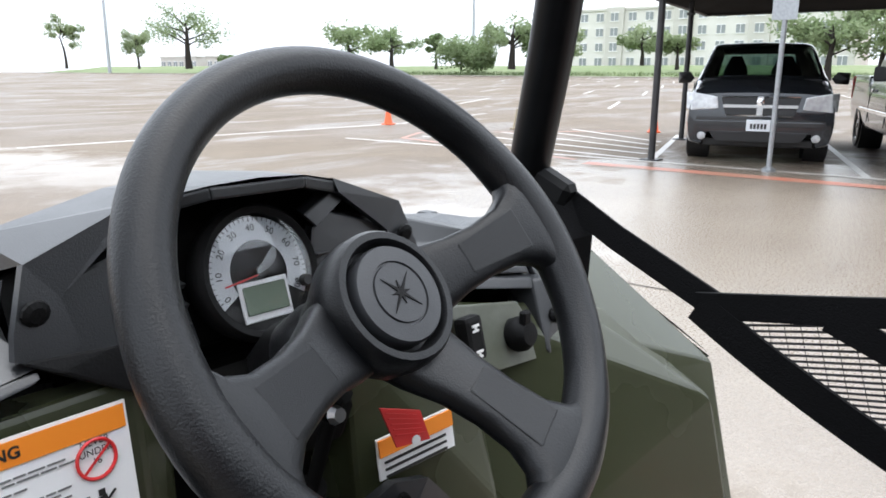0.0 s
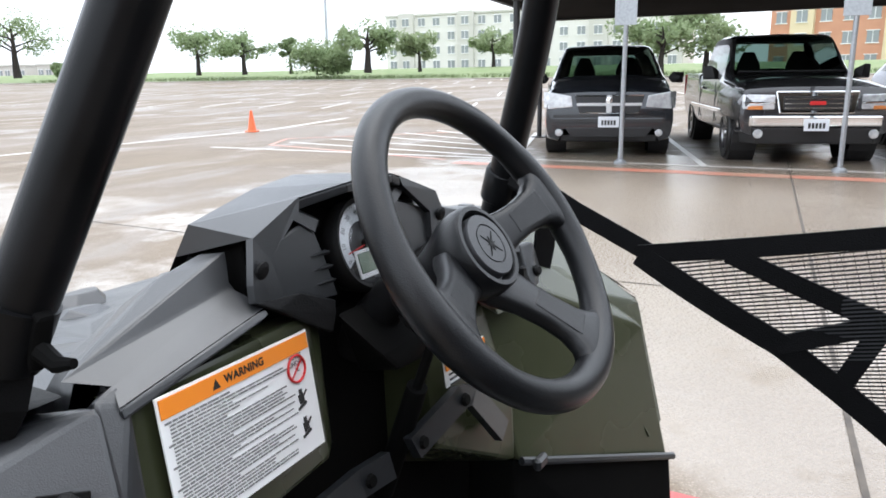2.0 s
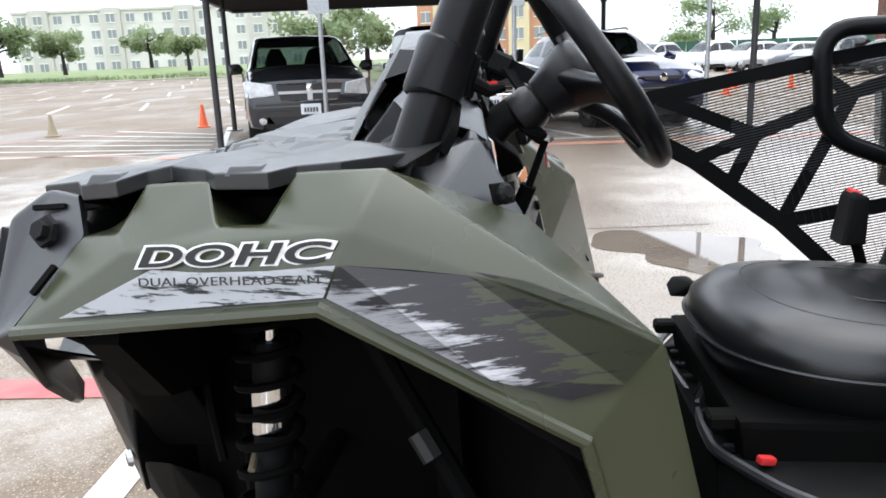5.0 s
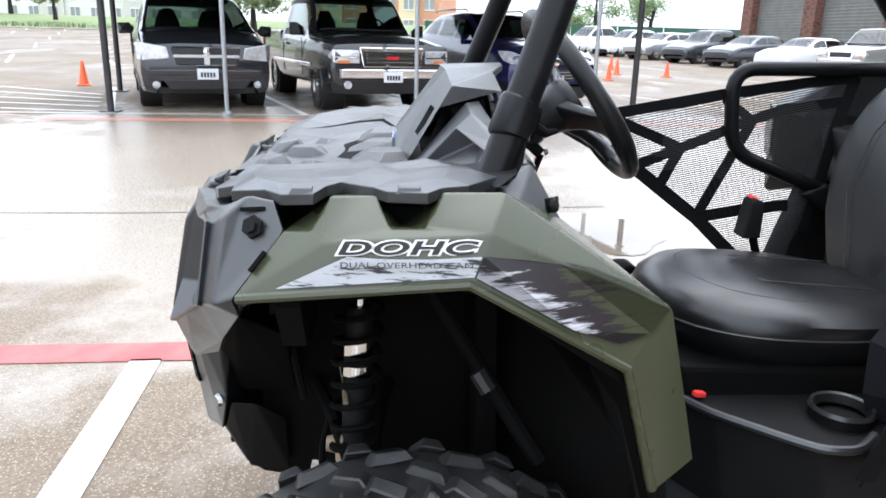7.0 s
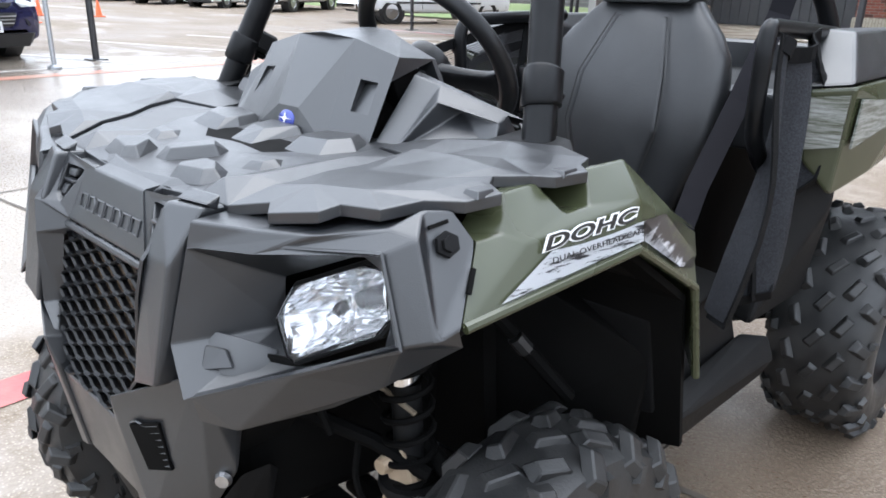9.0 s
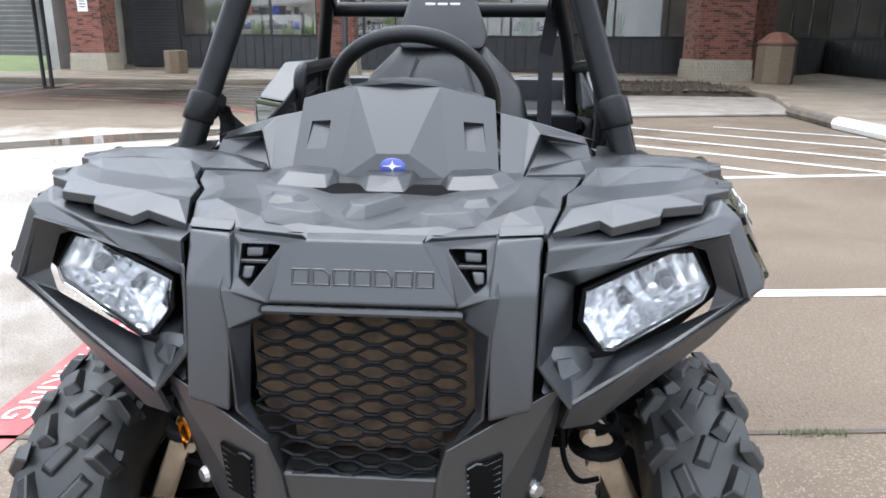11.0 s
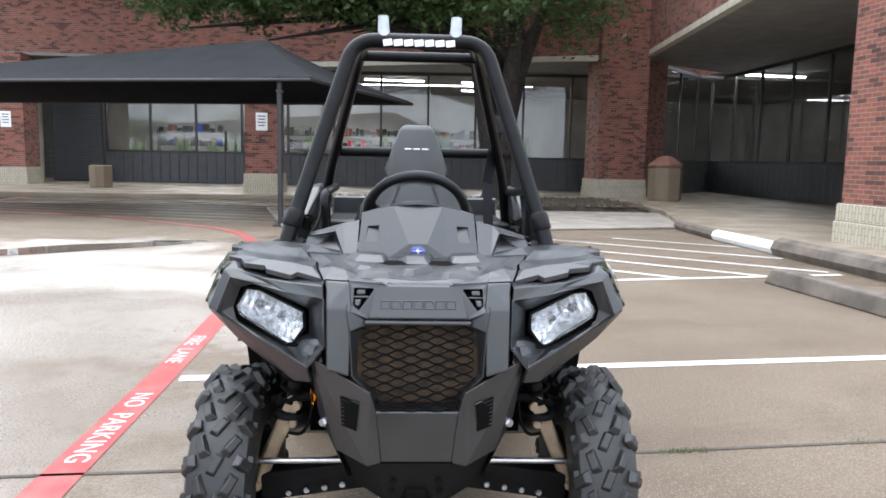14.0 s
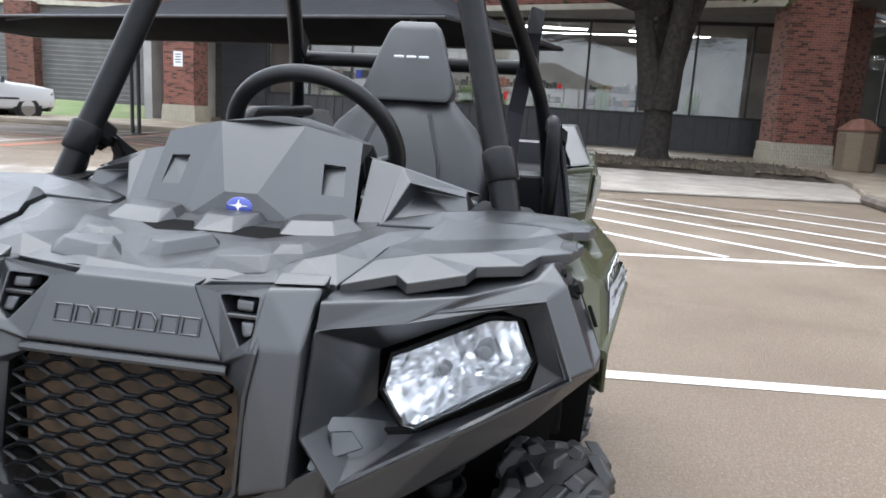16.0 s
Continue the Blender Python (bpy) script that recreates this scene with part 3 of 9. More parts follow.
structure("road_marking", ribbon([(-0.8, 3.7), (1.42, 3.92)], 0.1, 0.006), LINE_WHITE, "white hatched no-parking line")
# ---- the far side of the lot ----
structure("road_marking", ribbon([(9.1, 4.0), (9.15, -26)], 0.3, 0.004), LINE_ORANGE, "faded red kerb line")
structure("road_marking", ribbon([(9.85, 9.4), (9.9, -26)], 0.1, 0.005), LINE_WHITE, "white line along the parking row")
for k in range(-6, 2):
    structure("road_marking", ribbon([(9.9, 0.6 + 2.76 * k), (15.0, 1.97 + 2.76 * k)], 0.1, 0.006), LINE_WHITE, "white angled stall line")
for k in range(5):
    structure("road_marking", ribbon([(10.1 + 0.75 * k, 3.6 + 0.2 * k), (11.2 + 0.95 * k, 8.6 - 0.35 * k)], 0.1, 0.006), LINE_WHITE, "white hatched no-parking line")
structure("road_marking", ribbon([(9.4, 4.3), (10.6, 8.6), (11.9, 9.2), (15.4, 5.9)], 0.12, 0.005), LINE_ORANGE, "faded red outline of a hatched area")
for r in range(5):
    for k in range(12):
        structure("road_marking", ribbon([(24 + 11 * r, 4 + 3.2 * k), (28.6 + 11 * r, 5.6 + 3.2 * k)], 0.12, 0.005), LINE_WHITE, "white angled stall line")
structure("road_marking", ribbon([(5, 12), (14, 11.4), (19.5, 12.6)], 0.13, 0.004), LINE_WHITE, "worn white line across the lot")


def wavy_ground(a0, a1, b0, b1, na, nb, height, z0, seed):
    bm = bmesh.new()
    rows = []
    for i in range(na + 1):
        rows.append([bm.verts.new((a0 + (a1 - a0) * i / na, b0 + (b1 - b0) * j / nb,
                                   z0 + height(i / na, j / nb) + 0.15 * noise.noise((i * 0.7 + seed, j * 0.45, seed)) * (0 < i < na) * min(1, height(i / na, j / nb) * 4))) for j in range(nb + 1)])
    for r, s in zip(rows, rows[1:]):
        for j in range(nb):
            bm.faces.new((r[j], r[j + 1], s[j + 1], s[j]))
    return bm


structure("grass_bank", wavy_ground(74, 150, -75, 160, 16, 40, lambda u, v: 1.5 * min(1, u * 5), 1.05, 3), GRASS, "green grass bank at the end of the lot", True)
structure("kerb_far", box((73.8, 42, 1.08), (0.3, 235, 0.16), 0.03), PALE, "pale kerb along the grass bank")
structure("grass_island", wavy_ground(12.6, 23.6, -25.4, -22.7, 10, 6, lambda u, v: 0.45 * min(1, 8 * u, 8 * (1 - u), 2 * v + 0.1, 2 * (1 - v) + 0.1) + lot_z(12.6 + 11 * u), 0.006, 6), GRASS, "grass island beside the parked pickups", True)
structure("grass_verge", wavy_ground(13.2, 60, -29.6, -25.2, 10, 6, lambda u, v: 0.5 * min(1, 2 * v, 4 * (1 - v)) + lot_z(13.2 + 46.8 * u), 0.006, 5), GRASS, "strip of lawn along the grey wall", True)

# store: walls, pillars, glazing, soffits
structure("sidewalk", slab([(16, -19.3, 0), (16, -31, 0), (-24, -31, 0), (-24, -2, 0), (-5.9, -2, 0), (-5.9, -7.2, 0), (-6.0, -11.2, 0), (-7.2, -14.6, 0), (-7.6, -19.3, 0)], (0, 0, 0.15), 0.02), SIDEWALK, "tan concrete sidewalk before the store")
structure("pavement_apron", slab([(-7.2, -14.9, 0), (-6.2, -11.3, 0), (-2.0, -10.6, 0), (1.4, -10.9, 0), (2.2, -15.6, 0)], (0, 0, 0.06), 0.02), PALE, "pale worn concrete apron")


def kerb(points, mat, label, w=0.16, h=0.16):
    structure("kerb", tube([(a, b, h / 2) for a, b in points], w / 1.5, 8, flat=0.9), mat, label)


kerb([(-6.05, -11.3), (-5.85, -9.4)], KERB, "dark stained concrete kerb")
kerb([(-5.84, -9.4), (-5.8, -7.5)], WHITE, "white painted kerb stone")
kerb([(-5.8, -7.5), (-5.7, -2.0)], KERB, "dark stained concrete kerb", 0.24, 0.2)

WALL_TOP = 9.5
FRONT = ((-7.4, -20.5), (1.2, -24.4), (14.3, -27.0))
for p, q in zip(FRONT, FRONT[1:]):
    run, turn = math.dist(p, q), math.degrees(math.atan2(q[1] - p[1], q[0] - p[0]))
    for nm, bm, mt, lb in (("wall_store_front", box((run / 2, -0.25, 4.55 + (WALL_TOP - 4.55) / 2), (run, 0.5, WALL_TOP - 4.55), 0), BRICK, "red brick wall above the arcade"),
                           ("trim", box((run / 2, 0.03, 4.46), (run, 0.12, 0.17), 0.01), TRIM, "cream stone trim under the brick wall")):
        set_in_lot(structure(nm, bm, mt, lb), p[0], p[1], 0, turn)

structure("ceiling_arcade", slab([(-7.4, -20.55, 4.46), (1.2, -24.45, 4.46), (14.3, -27.05, 4.46), (14.3, -30.0, 4.46), (-10.0, -30.0, 4.46), (-9.5, -21.6, 4.46)], (0, 0, 0.1)), SOFFIT, "grey soffit over the arcade")


def pillar(a0, a1, b0, b1, top, label):
    structure("pillar", box(((a0 + a1) / 2, (b0 + b1) / 2, (0.72 + top) / 2), (a1 - a0, b1 - b0, top - 0.72), 0), BRICK, label)
    structure("pillar_base", merged(box(((a0 + a1) / 2, (b0 + b1) / 2, 0.3), (a1 - a0 + 0.14, b1 - b0 + 0.14, 0.32), 0.012), box(((a0 + a1) / 2, (b0 + b1) / 2, 0.59), (a1 - a0 + 0.1, b1 - b0 + 0.1, 0.26), 0.012)), STONE, "cream split-faced stone base of the pillar")


pillar(2.3, 3.35, -21.4, -20.35, 4.5, "red brick pillar of the arcade")
pillar(11.1, 12.2, -25.4, -24.2, 4.5, "red brick pillar of the arcade")
pillar(-9.0, -7.45, -21.6, -20.3, WALL_TOP, "tall red brick pillar beside the entrance")
pillar(-8.7, -6.95, -7.9, -6.2, 6.5, "tall red brick pillar of the entrance")
structure("wall_return", slab([(-9.0, -20.9, 0.15), (-10.3, -21.9, 0.15), (-10.3, -22.5, 0.15), (-9.0, -21.6, 0.15)], (0, 0, WALL_TOP), 0), BRICK, "red brick wall returning into the entrance")
structure("wall_entrance_fascia", slab([(-9.0, -20.5, 4.75), (-7.0, -7.8, 4.75), (-7.5, -7.8, 4.75), (-9.5, -20.5, 4.75)], (0, 0, 5.0), 0), BRICK, "red brick fascia over the entrance")
structure("trim", slab([(-8.98, -20.5, 4.58), (-6.93, -7.8, 4.58), (-7.15, -7.8, 4.58), (-9.2, -20.5, 4.58)], (0, 0, 0.17), 0.01), TRIM, "cream stone trim of the entrance fascia")
structure("ceiling_entrance", slab([(-9.0, -20.5, 4.6), (-7.05, -7.0, 4.6), (-20, -7.0, 4.6), (-20, -28, 4.6), (-10.3, -22.2, 4.6)], (0, 0, 0.14), 0), SOFFIT, "grey soffit over the entrance")


def glazed_wall(name, p, q, z0, z1, n, sill, label, depth=0.12):
    """A charcoal panelled base with tall panes over it, from p to q on plan."""
    p, q = Vector((*p, 0)), Vector((*q, 0))
    d, length = (q - p).normalized(), (q - p).length
    m = LOT @ Matrix.Translation(p) @ Matrix.Rotation(math.atan2(d.y, d.x), 4, "Z")
    root = tagged(new(name), label, "", "", "structure")
    root.matrix_basis = m
    part("base_wall", box((length / 2, 0, (z0 + sill) / 2), (length, depth, sill - z0), 0), PANEL, root)
    for k in range(int(length / 0.36)):
        part("panel", box((0.18 + 0.36 * k, depth / 2 + 0.012, (z0 + sill) / 2), (0.34, 0.03, sill - z0 - 0.04), 0.006), PANEL, root)
        part("panel", box((0.18 + 0.36 * k, -depth / 2 - 0.012, (z0 + sill) / 2), (0.34, 0.03, sill - z0 - 0.04), 0.006), PANEL, root)
    step = length / n
    part("head_rail", box((length / 2, 0, z1 - 0.06), (length, 0.1, 0.12), 0.005), FRAME, root)
    part("sill_rail", box((length / 2, 0, sill + 0.04), (length, 0.16, 0.08), 0.005), FRAME, root)
    for k in range(n + 1):
        part("mullion", box((min(max(step * k, 0.04), length - 0.04), 0, (sill + z1) / 2), (0.08, 0.1, z1 - sill - 0.1), 0.004), FRAME, root)
    for k in range(n):
        g = part("pane", box((step * (k + 0.5), 0, (sill + z1) / 2 - 0.02), (step - 0.08, 0.012, z1 - sill - 0.2), 0), GLASS, root)
        g.visible_shadow = False
    return root


glazed_wall("window_1", (9.6, -27.7), (-9.6, -24.4), 0.15, 4.44, 11, 1.3, "dark framed store windows over charcoal panels")
glazed_wall("window_2", (-10.3, -22.3), (-14.0, -26.0), 0.15, 4.6, 3, 1.3, "dark framed entrance window over charcoal panels")
glazed_wall("window_3", (-14.0, -26.0), (-12.9, -7.9), 0.15, 4.6, 9, 1.3, "dark framed entrance glazing over charcoal panels")
structure("wall_store_side", box((-16.5, -7.6, 2.4), (8.5, 0.4, 4.5), 0), BRICK, "red brick wall at the far end of the entrance")
structure("wall_store_inside", box((0, -36, 2.3), (44, 0.3, 4.6), 0), INTERIOR, "dim back wall of the showroom")
structure("wall_store_inside_left", box((13.2, -30.5, 2.3), (0.3, 11, 4.6), 0), INTERIOR, "dim side wall of the showroom")
structure("wall_store_inside_right", box((-22, -23, 2.3), (0.3, 27, 4.6), 0), INTERIOR, "dim side wall of the showroom")
structure("ceiling_showroom", box((-4, -30.6, 4.55), (36, 11.4, 0.1), 0), SOFFIT, "dim showroom ceiling")
structure("ceiling_showroom_side", box((-18, -19, 4.75), (8, 19, 0.1), 0), SOFFIT, "dim showroom ceiling")
structure("floor", box((-4, -30.4, 0.15), (36, 11.2, 0.02), 0), SIDEWALK, "showroom floor")
structure("wall_store_back", box((-4, -42, 4.7), (60, 0.3, 9.4), 0), BRICK, "plain rear wall of the store")
structure("roof", box((-4, -31.5, WALL_TOP + 0.1), (36.6, 22, 0.2), 0), SOFFIT, "flat store roof")

# roll-up door beside the windows
root = tagged(new("door_1"), "closed dark slatted roll-up door", "", "", "structure")
set_in_lot(root)
part("door_frame", box((10.6, -27.8, 2.3), (1.9, 0.2, 4.3), 0), FRAME, root)
for k in range(36):
    part("slat", box((10.6, -27.66, 0.25 + 0.115 * k), (1.75, 0.05, 0.1), 0.01), PANEL, root)

# long grey wing of the store beyond
structure("wall_wing", box((33.0, -31.0, 3.2), (41.5, 0.5, 6.4), 0), GREY_WALL, "long grey sided wall of the store wing")
structure("wall_wing_top", box((33.0, -30.85, 5.9), (41.7, 0.5, 2.2), 0), BRICK_FAR, "red brick band on the store wing")
structure("trim", box((33.0, -30.6, 4.72), (41.7, 0.12, 0.2), 0), TRIM, "cream trim on the store wing")
for k in range(6):
    structure("pillar", box((14.2 + 7.6 * k, -30.5, 2.35), (1.3, 0.7, 4.7), 0), BRICK_FAR, "red brick pillar on the store wing")


def siding(root_name, a0, a1, b, z0, z1, pitch):
    bm = bmesh.new()
    k = 0
    while z0 + k * pitch < z1:
        z = z0 + k * pitch
        vs = [bm.verts.new(v) for v in ((a0, b, z), (a1, b, z), (a1, b + 0.02, z + pitch * 0.82), (a0, b + 0.02, z + pitch * 0.82), (a0, b, z + pitch), (a1, b, z + pitch))]
        bm.faces.new((vs[0], vs[1], vs[2], vs[3]))
        bm.faces.new((vs[3], vs[2], vs[5], vs[4]))
        k += 1
    structure(root_name, bm, GREY_WALL, "ribbed grey metal siding")


siding("siding", 12.5, 53.5, -30.72, 0.1, 4.6, 0.2)


# showroom lamps and dim stock
room = new("showroom_light", bpy.data.lights.new("showroom_light", "AREA"))
room.data.shape, room.data.size, room.data.size_y, room.data.energy, room.data.color = "RECTANGLE", 16.0, 0.3, 150.0, (1.0, 0.97, 0.92)
room.matrix_world = LOT @ pose(0.5, -30.2, 4.36, 0, 0, -10)


def potted_plant(a, b, h, seed):
    rnd = random.Random(seed)
    root = thing("potted_plant", "leafy green plant in a dark pot behind the shop window", "plant", "plants in the shop window")
    set_in_lot(root, a, b, 0.16)
    part("pot", lathe([(0, 0), (0.16, 0), (0.2, 0.45), (0.17, 0.45), (0.16, 0.4), (0, 0.4)], 16), PANEL, root, "", True)
    bm = bmesh.new()
    for k in range(90):
        t, up = rnd.uniform(0, 6.283), rnd.uniform(0.25, 1.0)
        reach = rnd.uniform(0.15, 0.5) * (1.25 - 0.5 * up)
        root_p, tip = Vector((0.05 * math.cos(t), 0.05 * math.sin(t), 0.4)), Vector((reach * math.cos(t), reach * math.sin(t), 0.4 + h * up))
        mid, side = lerp(root_p, tip, 0.65) + Vector((0, 0, 0.08)), Vector((-math.sin(t), math.cos(t), 0.2)) * rnd.uniform(0.03, 0.06)
        vs = [bm.verts.new(p) for p in (root_p, mid + side, tip, mid - side)]
        bm.faces.new(vs)
    part("foliage", bm, LEAF_FAR, root, "broad green leaves")


for k in range(12):
    potted_plant(8.6 - 1.35 * k + 0.3 * math.sin(5 * k), -28.4 + 0.23 * k - 0.35 * (k % 3), 1.45 + 0.4 * math.sin(3 * k), 60 + k)


def display_rack(a, b, w, col):
    root = thing("display_rack", "tall metal rack with boxed goods in the showroom", "rack", "racks in the showroom")
    set_in_lot(root, a, b, 0.16)
    for x in (-w / 2, w / 2):
        part("upright", box((x, 0, 1.1), (0.05, 0.4, 2.2), 0.005), POST, root)
    for z in (0.3, 0.9, 1.5, 2.1):
        part("shelf", box((0, 0, z), (w, 0.4, 0.03), 0.004), POST, root)
        x = -w / 2 + 0.12
        rnd = random.Random(int(100 * (z + a)))
        while x < w / 2 - 0.2:
            bw, bh = rnd.uniform(0.12, 0.3), rnd.uniform(0.18, 0.42)
            part("goods", box((x + bw / 2, 0.03, z + 0.015 + bh / 2), (bw - 0.02, 0.3, bh), 0.006), rnd.choice((SOFFIT, TERRACOTTA, PANEL, PANEL, FRAME, col)), root, "plain boxed goods")
            x += bw


for a, b, w, col in ((7.6, -33.5, 3.0, BLUE), (3.6, -34.2, 3.4, PANEL), (-0.8, -33.4, 3.0, RED), (-5.0, -34.2, 3.2, PANEL)):
    display_rack(a, b, w, col)
for k, (a, b) in enumerate(((6.6, -29.6), (3.2, -29.2), (-1.5, -28.4), (-5.5, -28.5), (7.0, -32), (1.0, -32.5), (-6, -32), (-15.2, -23.6))):
    lampo = thing("ceiling_lamp", "long white fluorescent lamp in the showroom", "lamp", "showroom lamps")
    set_in_lot(lampo, a, b, 4.41 if a > -15 else 4.51, 4)
    part("housing", box((0, 0, 0.05), (2.5, 0.24, 0.08), 0.01), WHITE, lampo)
    part("tube", box((0, 0, -0.01), (2.4, 0.1, 0.05), 0.01), LAMP, lampo, "glowing fluorescent tube")


def motorcycle(a, b, rz, col):
    root = thing("motorcycle", "dim motorcycle on show behind the glass", "motorcycle", "motorcycles in the showroom")
    set_in_lot(root, a, b, 0.16, rz)
    for y in (-0.7, 0.7):
        w = part("wheel", tube([(0, y + 0.28 * math.cos(t * 0.3307), 0.31 + 0.28 * math.sin(t * 0.3307)) for t in range(19)], 0.05, 8, closed=True), RUBBER, root)
        part("rim", lathe([(0.0, -0.03), (0.24, -0.02), (0.24, 0.02), (0.0, 0.03)], 16, pose(0, y, 0.31, 0, 90, 0)), STEEL, w)
    part("frame", tube([(0, -0.7, 0.31), (0, -0.3, 0.45), (0, 0.3, 0.4), (0, 0.62, 0.85), (0, 0.7, 0.31)], 0.05, 8), STEEL, root)
    part("tank", hull([(-0.14, 0.05, 0.75), (0.14, 0.05, 0.75), (-0.1, 0.45, 0.92), (0.1, 0.45, 0.92), (-0.12, 0.4, 0.66), (0.12, 0.4, 0.66), (0, 0.2, 1.0)], 0.03), col, root)
    part("seat", hull([(-0.12, 0.05, 0.78), (0.12, 0.05, 0.78), (-0.1, -0.65, 0.88), (0.1, -0.65, 0.88), (0, -0.65, 0.72), (0, 0.05, 0.68)], 0.03), VINYL, root)
    part("engine", box((0, 0.05, 0.45), (0.3, 0.4, 0.3), 0.04), STEEL, root)
    part("handlebar", tube([(-0.38, 0.45, 1.05), (-0.1, 0.58, 1.0), (0.1, 0.58, 1.0), (0.38, 0.45, 1.05)], 0.015, 8), STEEL, root)


MOTO_RED, MOTO_BLACK, MOTO_GREEN = material("red_tank", (0.4, 0.02, 0.02), 0.2), material("black_tank", (0.02, 0.02, 0.02), 0.2), material("green_tank", (0.05, 0.2, 0.04), 0.2)
for a, b, rz, col in ((7.4, -29.6, 70, MOTO_RED), (5.6, -29.4, 100, MOTO_BLACK), (4.1, -29.2, 80, MOTO_GREEN), (2.0, -29.0, 110, MOTO_RED), (-2.6, -28.2, 90, MOTO_BLACK), (-4.5, -27.9, 70, MOTO_RED), (-15.4, -17.5, 20, MOTO_BLACK), (-15.6, -21, 10, MOTO_RED)):
    motorcycle(a, b, rz, col)


def notice(a, b, z):
    root = thing("notice", "small white notice board on a brick pillar", "sign", "pillar notices")
    set_in_lot(root, a, b, z)
    part("board", box((0, 0, 0), (0.34, 0.02, 0.52), 0.01), PAPER, root)
    for k in range(4):
        part("print", box((0, 0.012, 0.16 - 0.09 * k), (0.22 - 0.03 * (k % 2), 0.004, 0.03), 0), INK, root)


notice(2.86, -20.33, 2.25)
notice(11.65, -24.18, 2.3)


def litter_bin(a, b, z, s, label, lid=True):
    root = thing("litter_bin", label, "bin")
    set_in_lot(root, a, b, z, 10)
    part("body", lathe([(0.0, 0.0), (0.44 * s, 0.0), (0.46 * s, 0.06), (0.47 * s, 0.9 * s), (0.42 * s, 0.94 * s), (0.0, 0.94 * s)], 8, pose(0, 0, 0, 0, 0, 22.5)), AGGREGATE, root, "exposed aggregate body")
    if lid:
        part("lid", lathe([(0.48 * s, 0.95 * s), (0.48 * s, 1.0 * s), (0.2 * s, 1.22 * s), (0.0, 1.25 * s)], 8, pose(0, 0, 0, 0, 0, 22.5)), TERRACOTTA, root, "faceted terracotta lid")


litter_bin(-8.95, -18.6, 0.15, 1.06, "squat aggregate litter bin with terracotta lid on the sidewalk")
litter_bin(8.15, -22.5, 0.15, 0.75, "small aggregate ash bin beside the door", False)


# ---- trees ----
def leaf_cloud(centres, n, size, seed, flat=0.8):
    rnd = random.Random(seed)
    verts, faces = [], []
    for _ in range(n):
        c, r = centres[rnd.randrange(len(centres))]
        d = Vector((rnd.gauss(0, 1), rnd.gauss(0, 1), rnd.gauss(0, flat))).normalized() * r * rnd.random() ** 0.4
        p = Vector(c) + d
        ax = Vector((rnd.uniform(-1, 1), rnd.uniform(-1, 1), rnd.uniform(-0.7, 0.7))).normalized()
        up = ax.cross(Vector((rnd.uniform(-1, 1), rnd.uniform(-1, 1), rnd.uniform(-1, 1)))).normalized()
        s = size * rnd.uniform(0.6, 1.3)
        i = len(verts)
        verts += [p - ax * s, p + up * s * 0.45, p + ax * s, p - up * s * 0.45]
        faces.append((i, i + 1, i + 2, i + 3))
    me = bpy.data.meshes.new("crown")
    me.from_pydata([tuple(v) for v in verts], [], faces)
    return me


def tree(a, b, z, h, spread, trunk_r, seed, mat, label, group="", stems=1, leaves=1500, leaf=0.12, bare=0.32, lean=0.0, crown_from=0.0, reach=()):
    rnd = random.Random(seed)
    root = thing("tree", label, "tree", group)
    set_in_lot(root, a, b, z, 0 if reach else rnd.uniform(0, 360))
    wood, clumps = bmesh.new(), []
    if stems > 1:
        tube([(0, 0, -0.1), (0.02, 0, 0.25), (-0.03, 0.02, h * bare * 0.5), (0, 0, h * bare * 0.8)], [trunk_r * 1.15, trunk_r * 0.86, trunk_r * 0.76, trunk_r * 0.8], 14, bm=wood)
    for s in range(stems):
        ang = 2 * math.pi * s / max(1, stems) + rnd.uniform(-0.4, 0.4)
        out = (0.16 if stems > 1 else 0.04) * h
        base = Vector((0.3 * trunk_r * math.cos(ang), 0.3 * trunk_r * math.sin(ang), h * bare * 0.62)) if stems > 1 else Vector((0, 0, -0.1))
        fork = Vector((out * 0.35 * math.cos(ang), out * 0.35 * math.sin(ang), h * (bare if stems == 1 else bare + 0.13)))
        top = Vector((out * math.cos(ang) + lean, out * math.sin(ang), h * 0.82))
        r0 = trunk_r * (0.62 if stems > 1 else 1)
        tube([base, lerp(base, fork, 0.5) + Vector((rnd.uniform(-1, 1), rnd.uniform(-1, 1), 0)) * 0.03 * h * 0.3, fork, lerp(fork, top, 0.5) + Vector((rnd.uniform(-1, 1), rnd.uniform(-1, 1), 0)) * 0.05 * h, top],
             [r0 * 1.25, r0, r0 * 0.8, r0 * 0.45, r0 * 0.12], 9, bm=wood)
        for k in range(7 if stems > 1 else 10):
            f = lerp(fork, top, rnd.uniform(0.0, 0.85))
            g = rnd.uniform(0, 6.28)
            e = f + Vector((math.cos(g) * spread * rnd.uniform(0.45, 0.95), math.sin(g) * spread * rnd.uniform(0.45, 0.95), h * rnd.uniform(0.05, 0.26)))
            e.z = min(e.z, h * 0.95)
            mid = lerp(f, e, 0.5) + Vector((0, 0, 0.05 * h))
            tube([f, mid, e], [r0 * 0.32, r0 * 0.18, r0 * 0.05], 6, bm=wood)
            clumps += [(e, spread * rnd.uniform(0.22, 0.38)), (lerp(f, e, 0.7), spread * rnd.uniform(0.16, 0.3))]
        clumps.append((top, spread * 0.4))
    for da, db, dz, size in reach:
        e = Vector((da, db, dz))
        f = Vector((da * 0.04, db * 0.04, h * 0.38))
        tube([f, lerp(f, e, 0.5) + Vector((0, 0, 0.8)), e], [trunk_r * 0.4, trunk_r * 0.22, trunk_r * 0.05], 7, bm=wood)
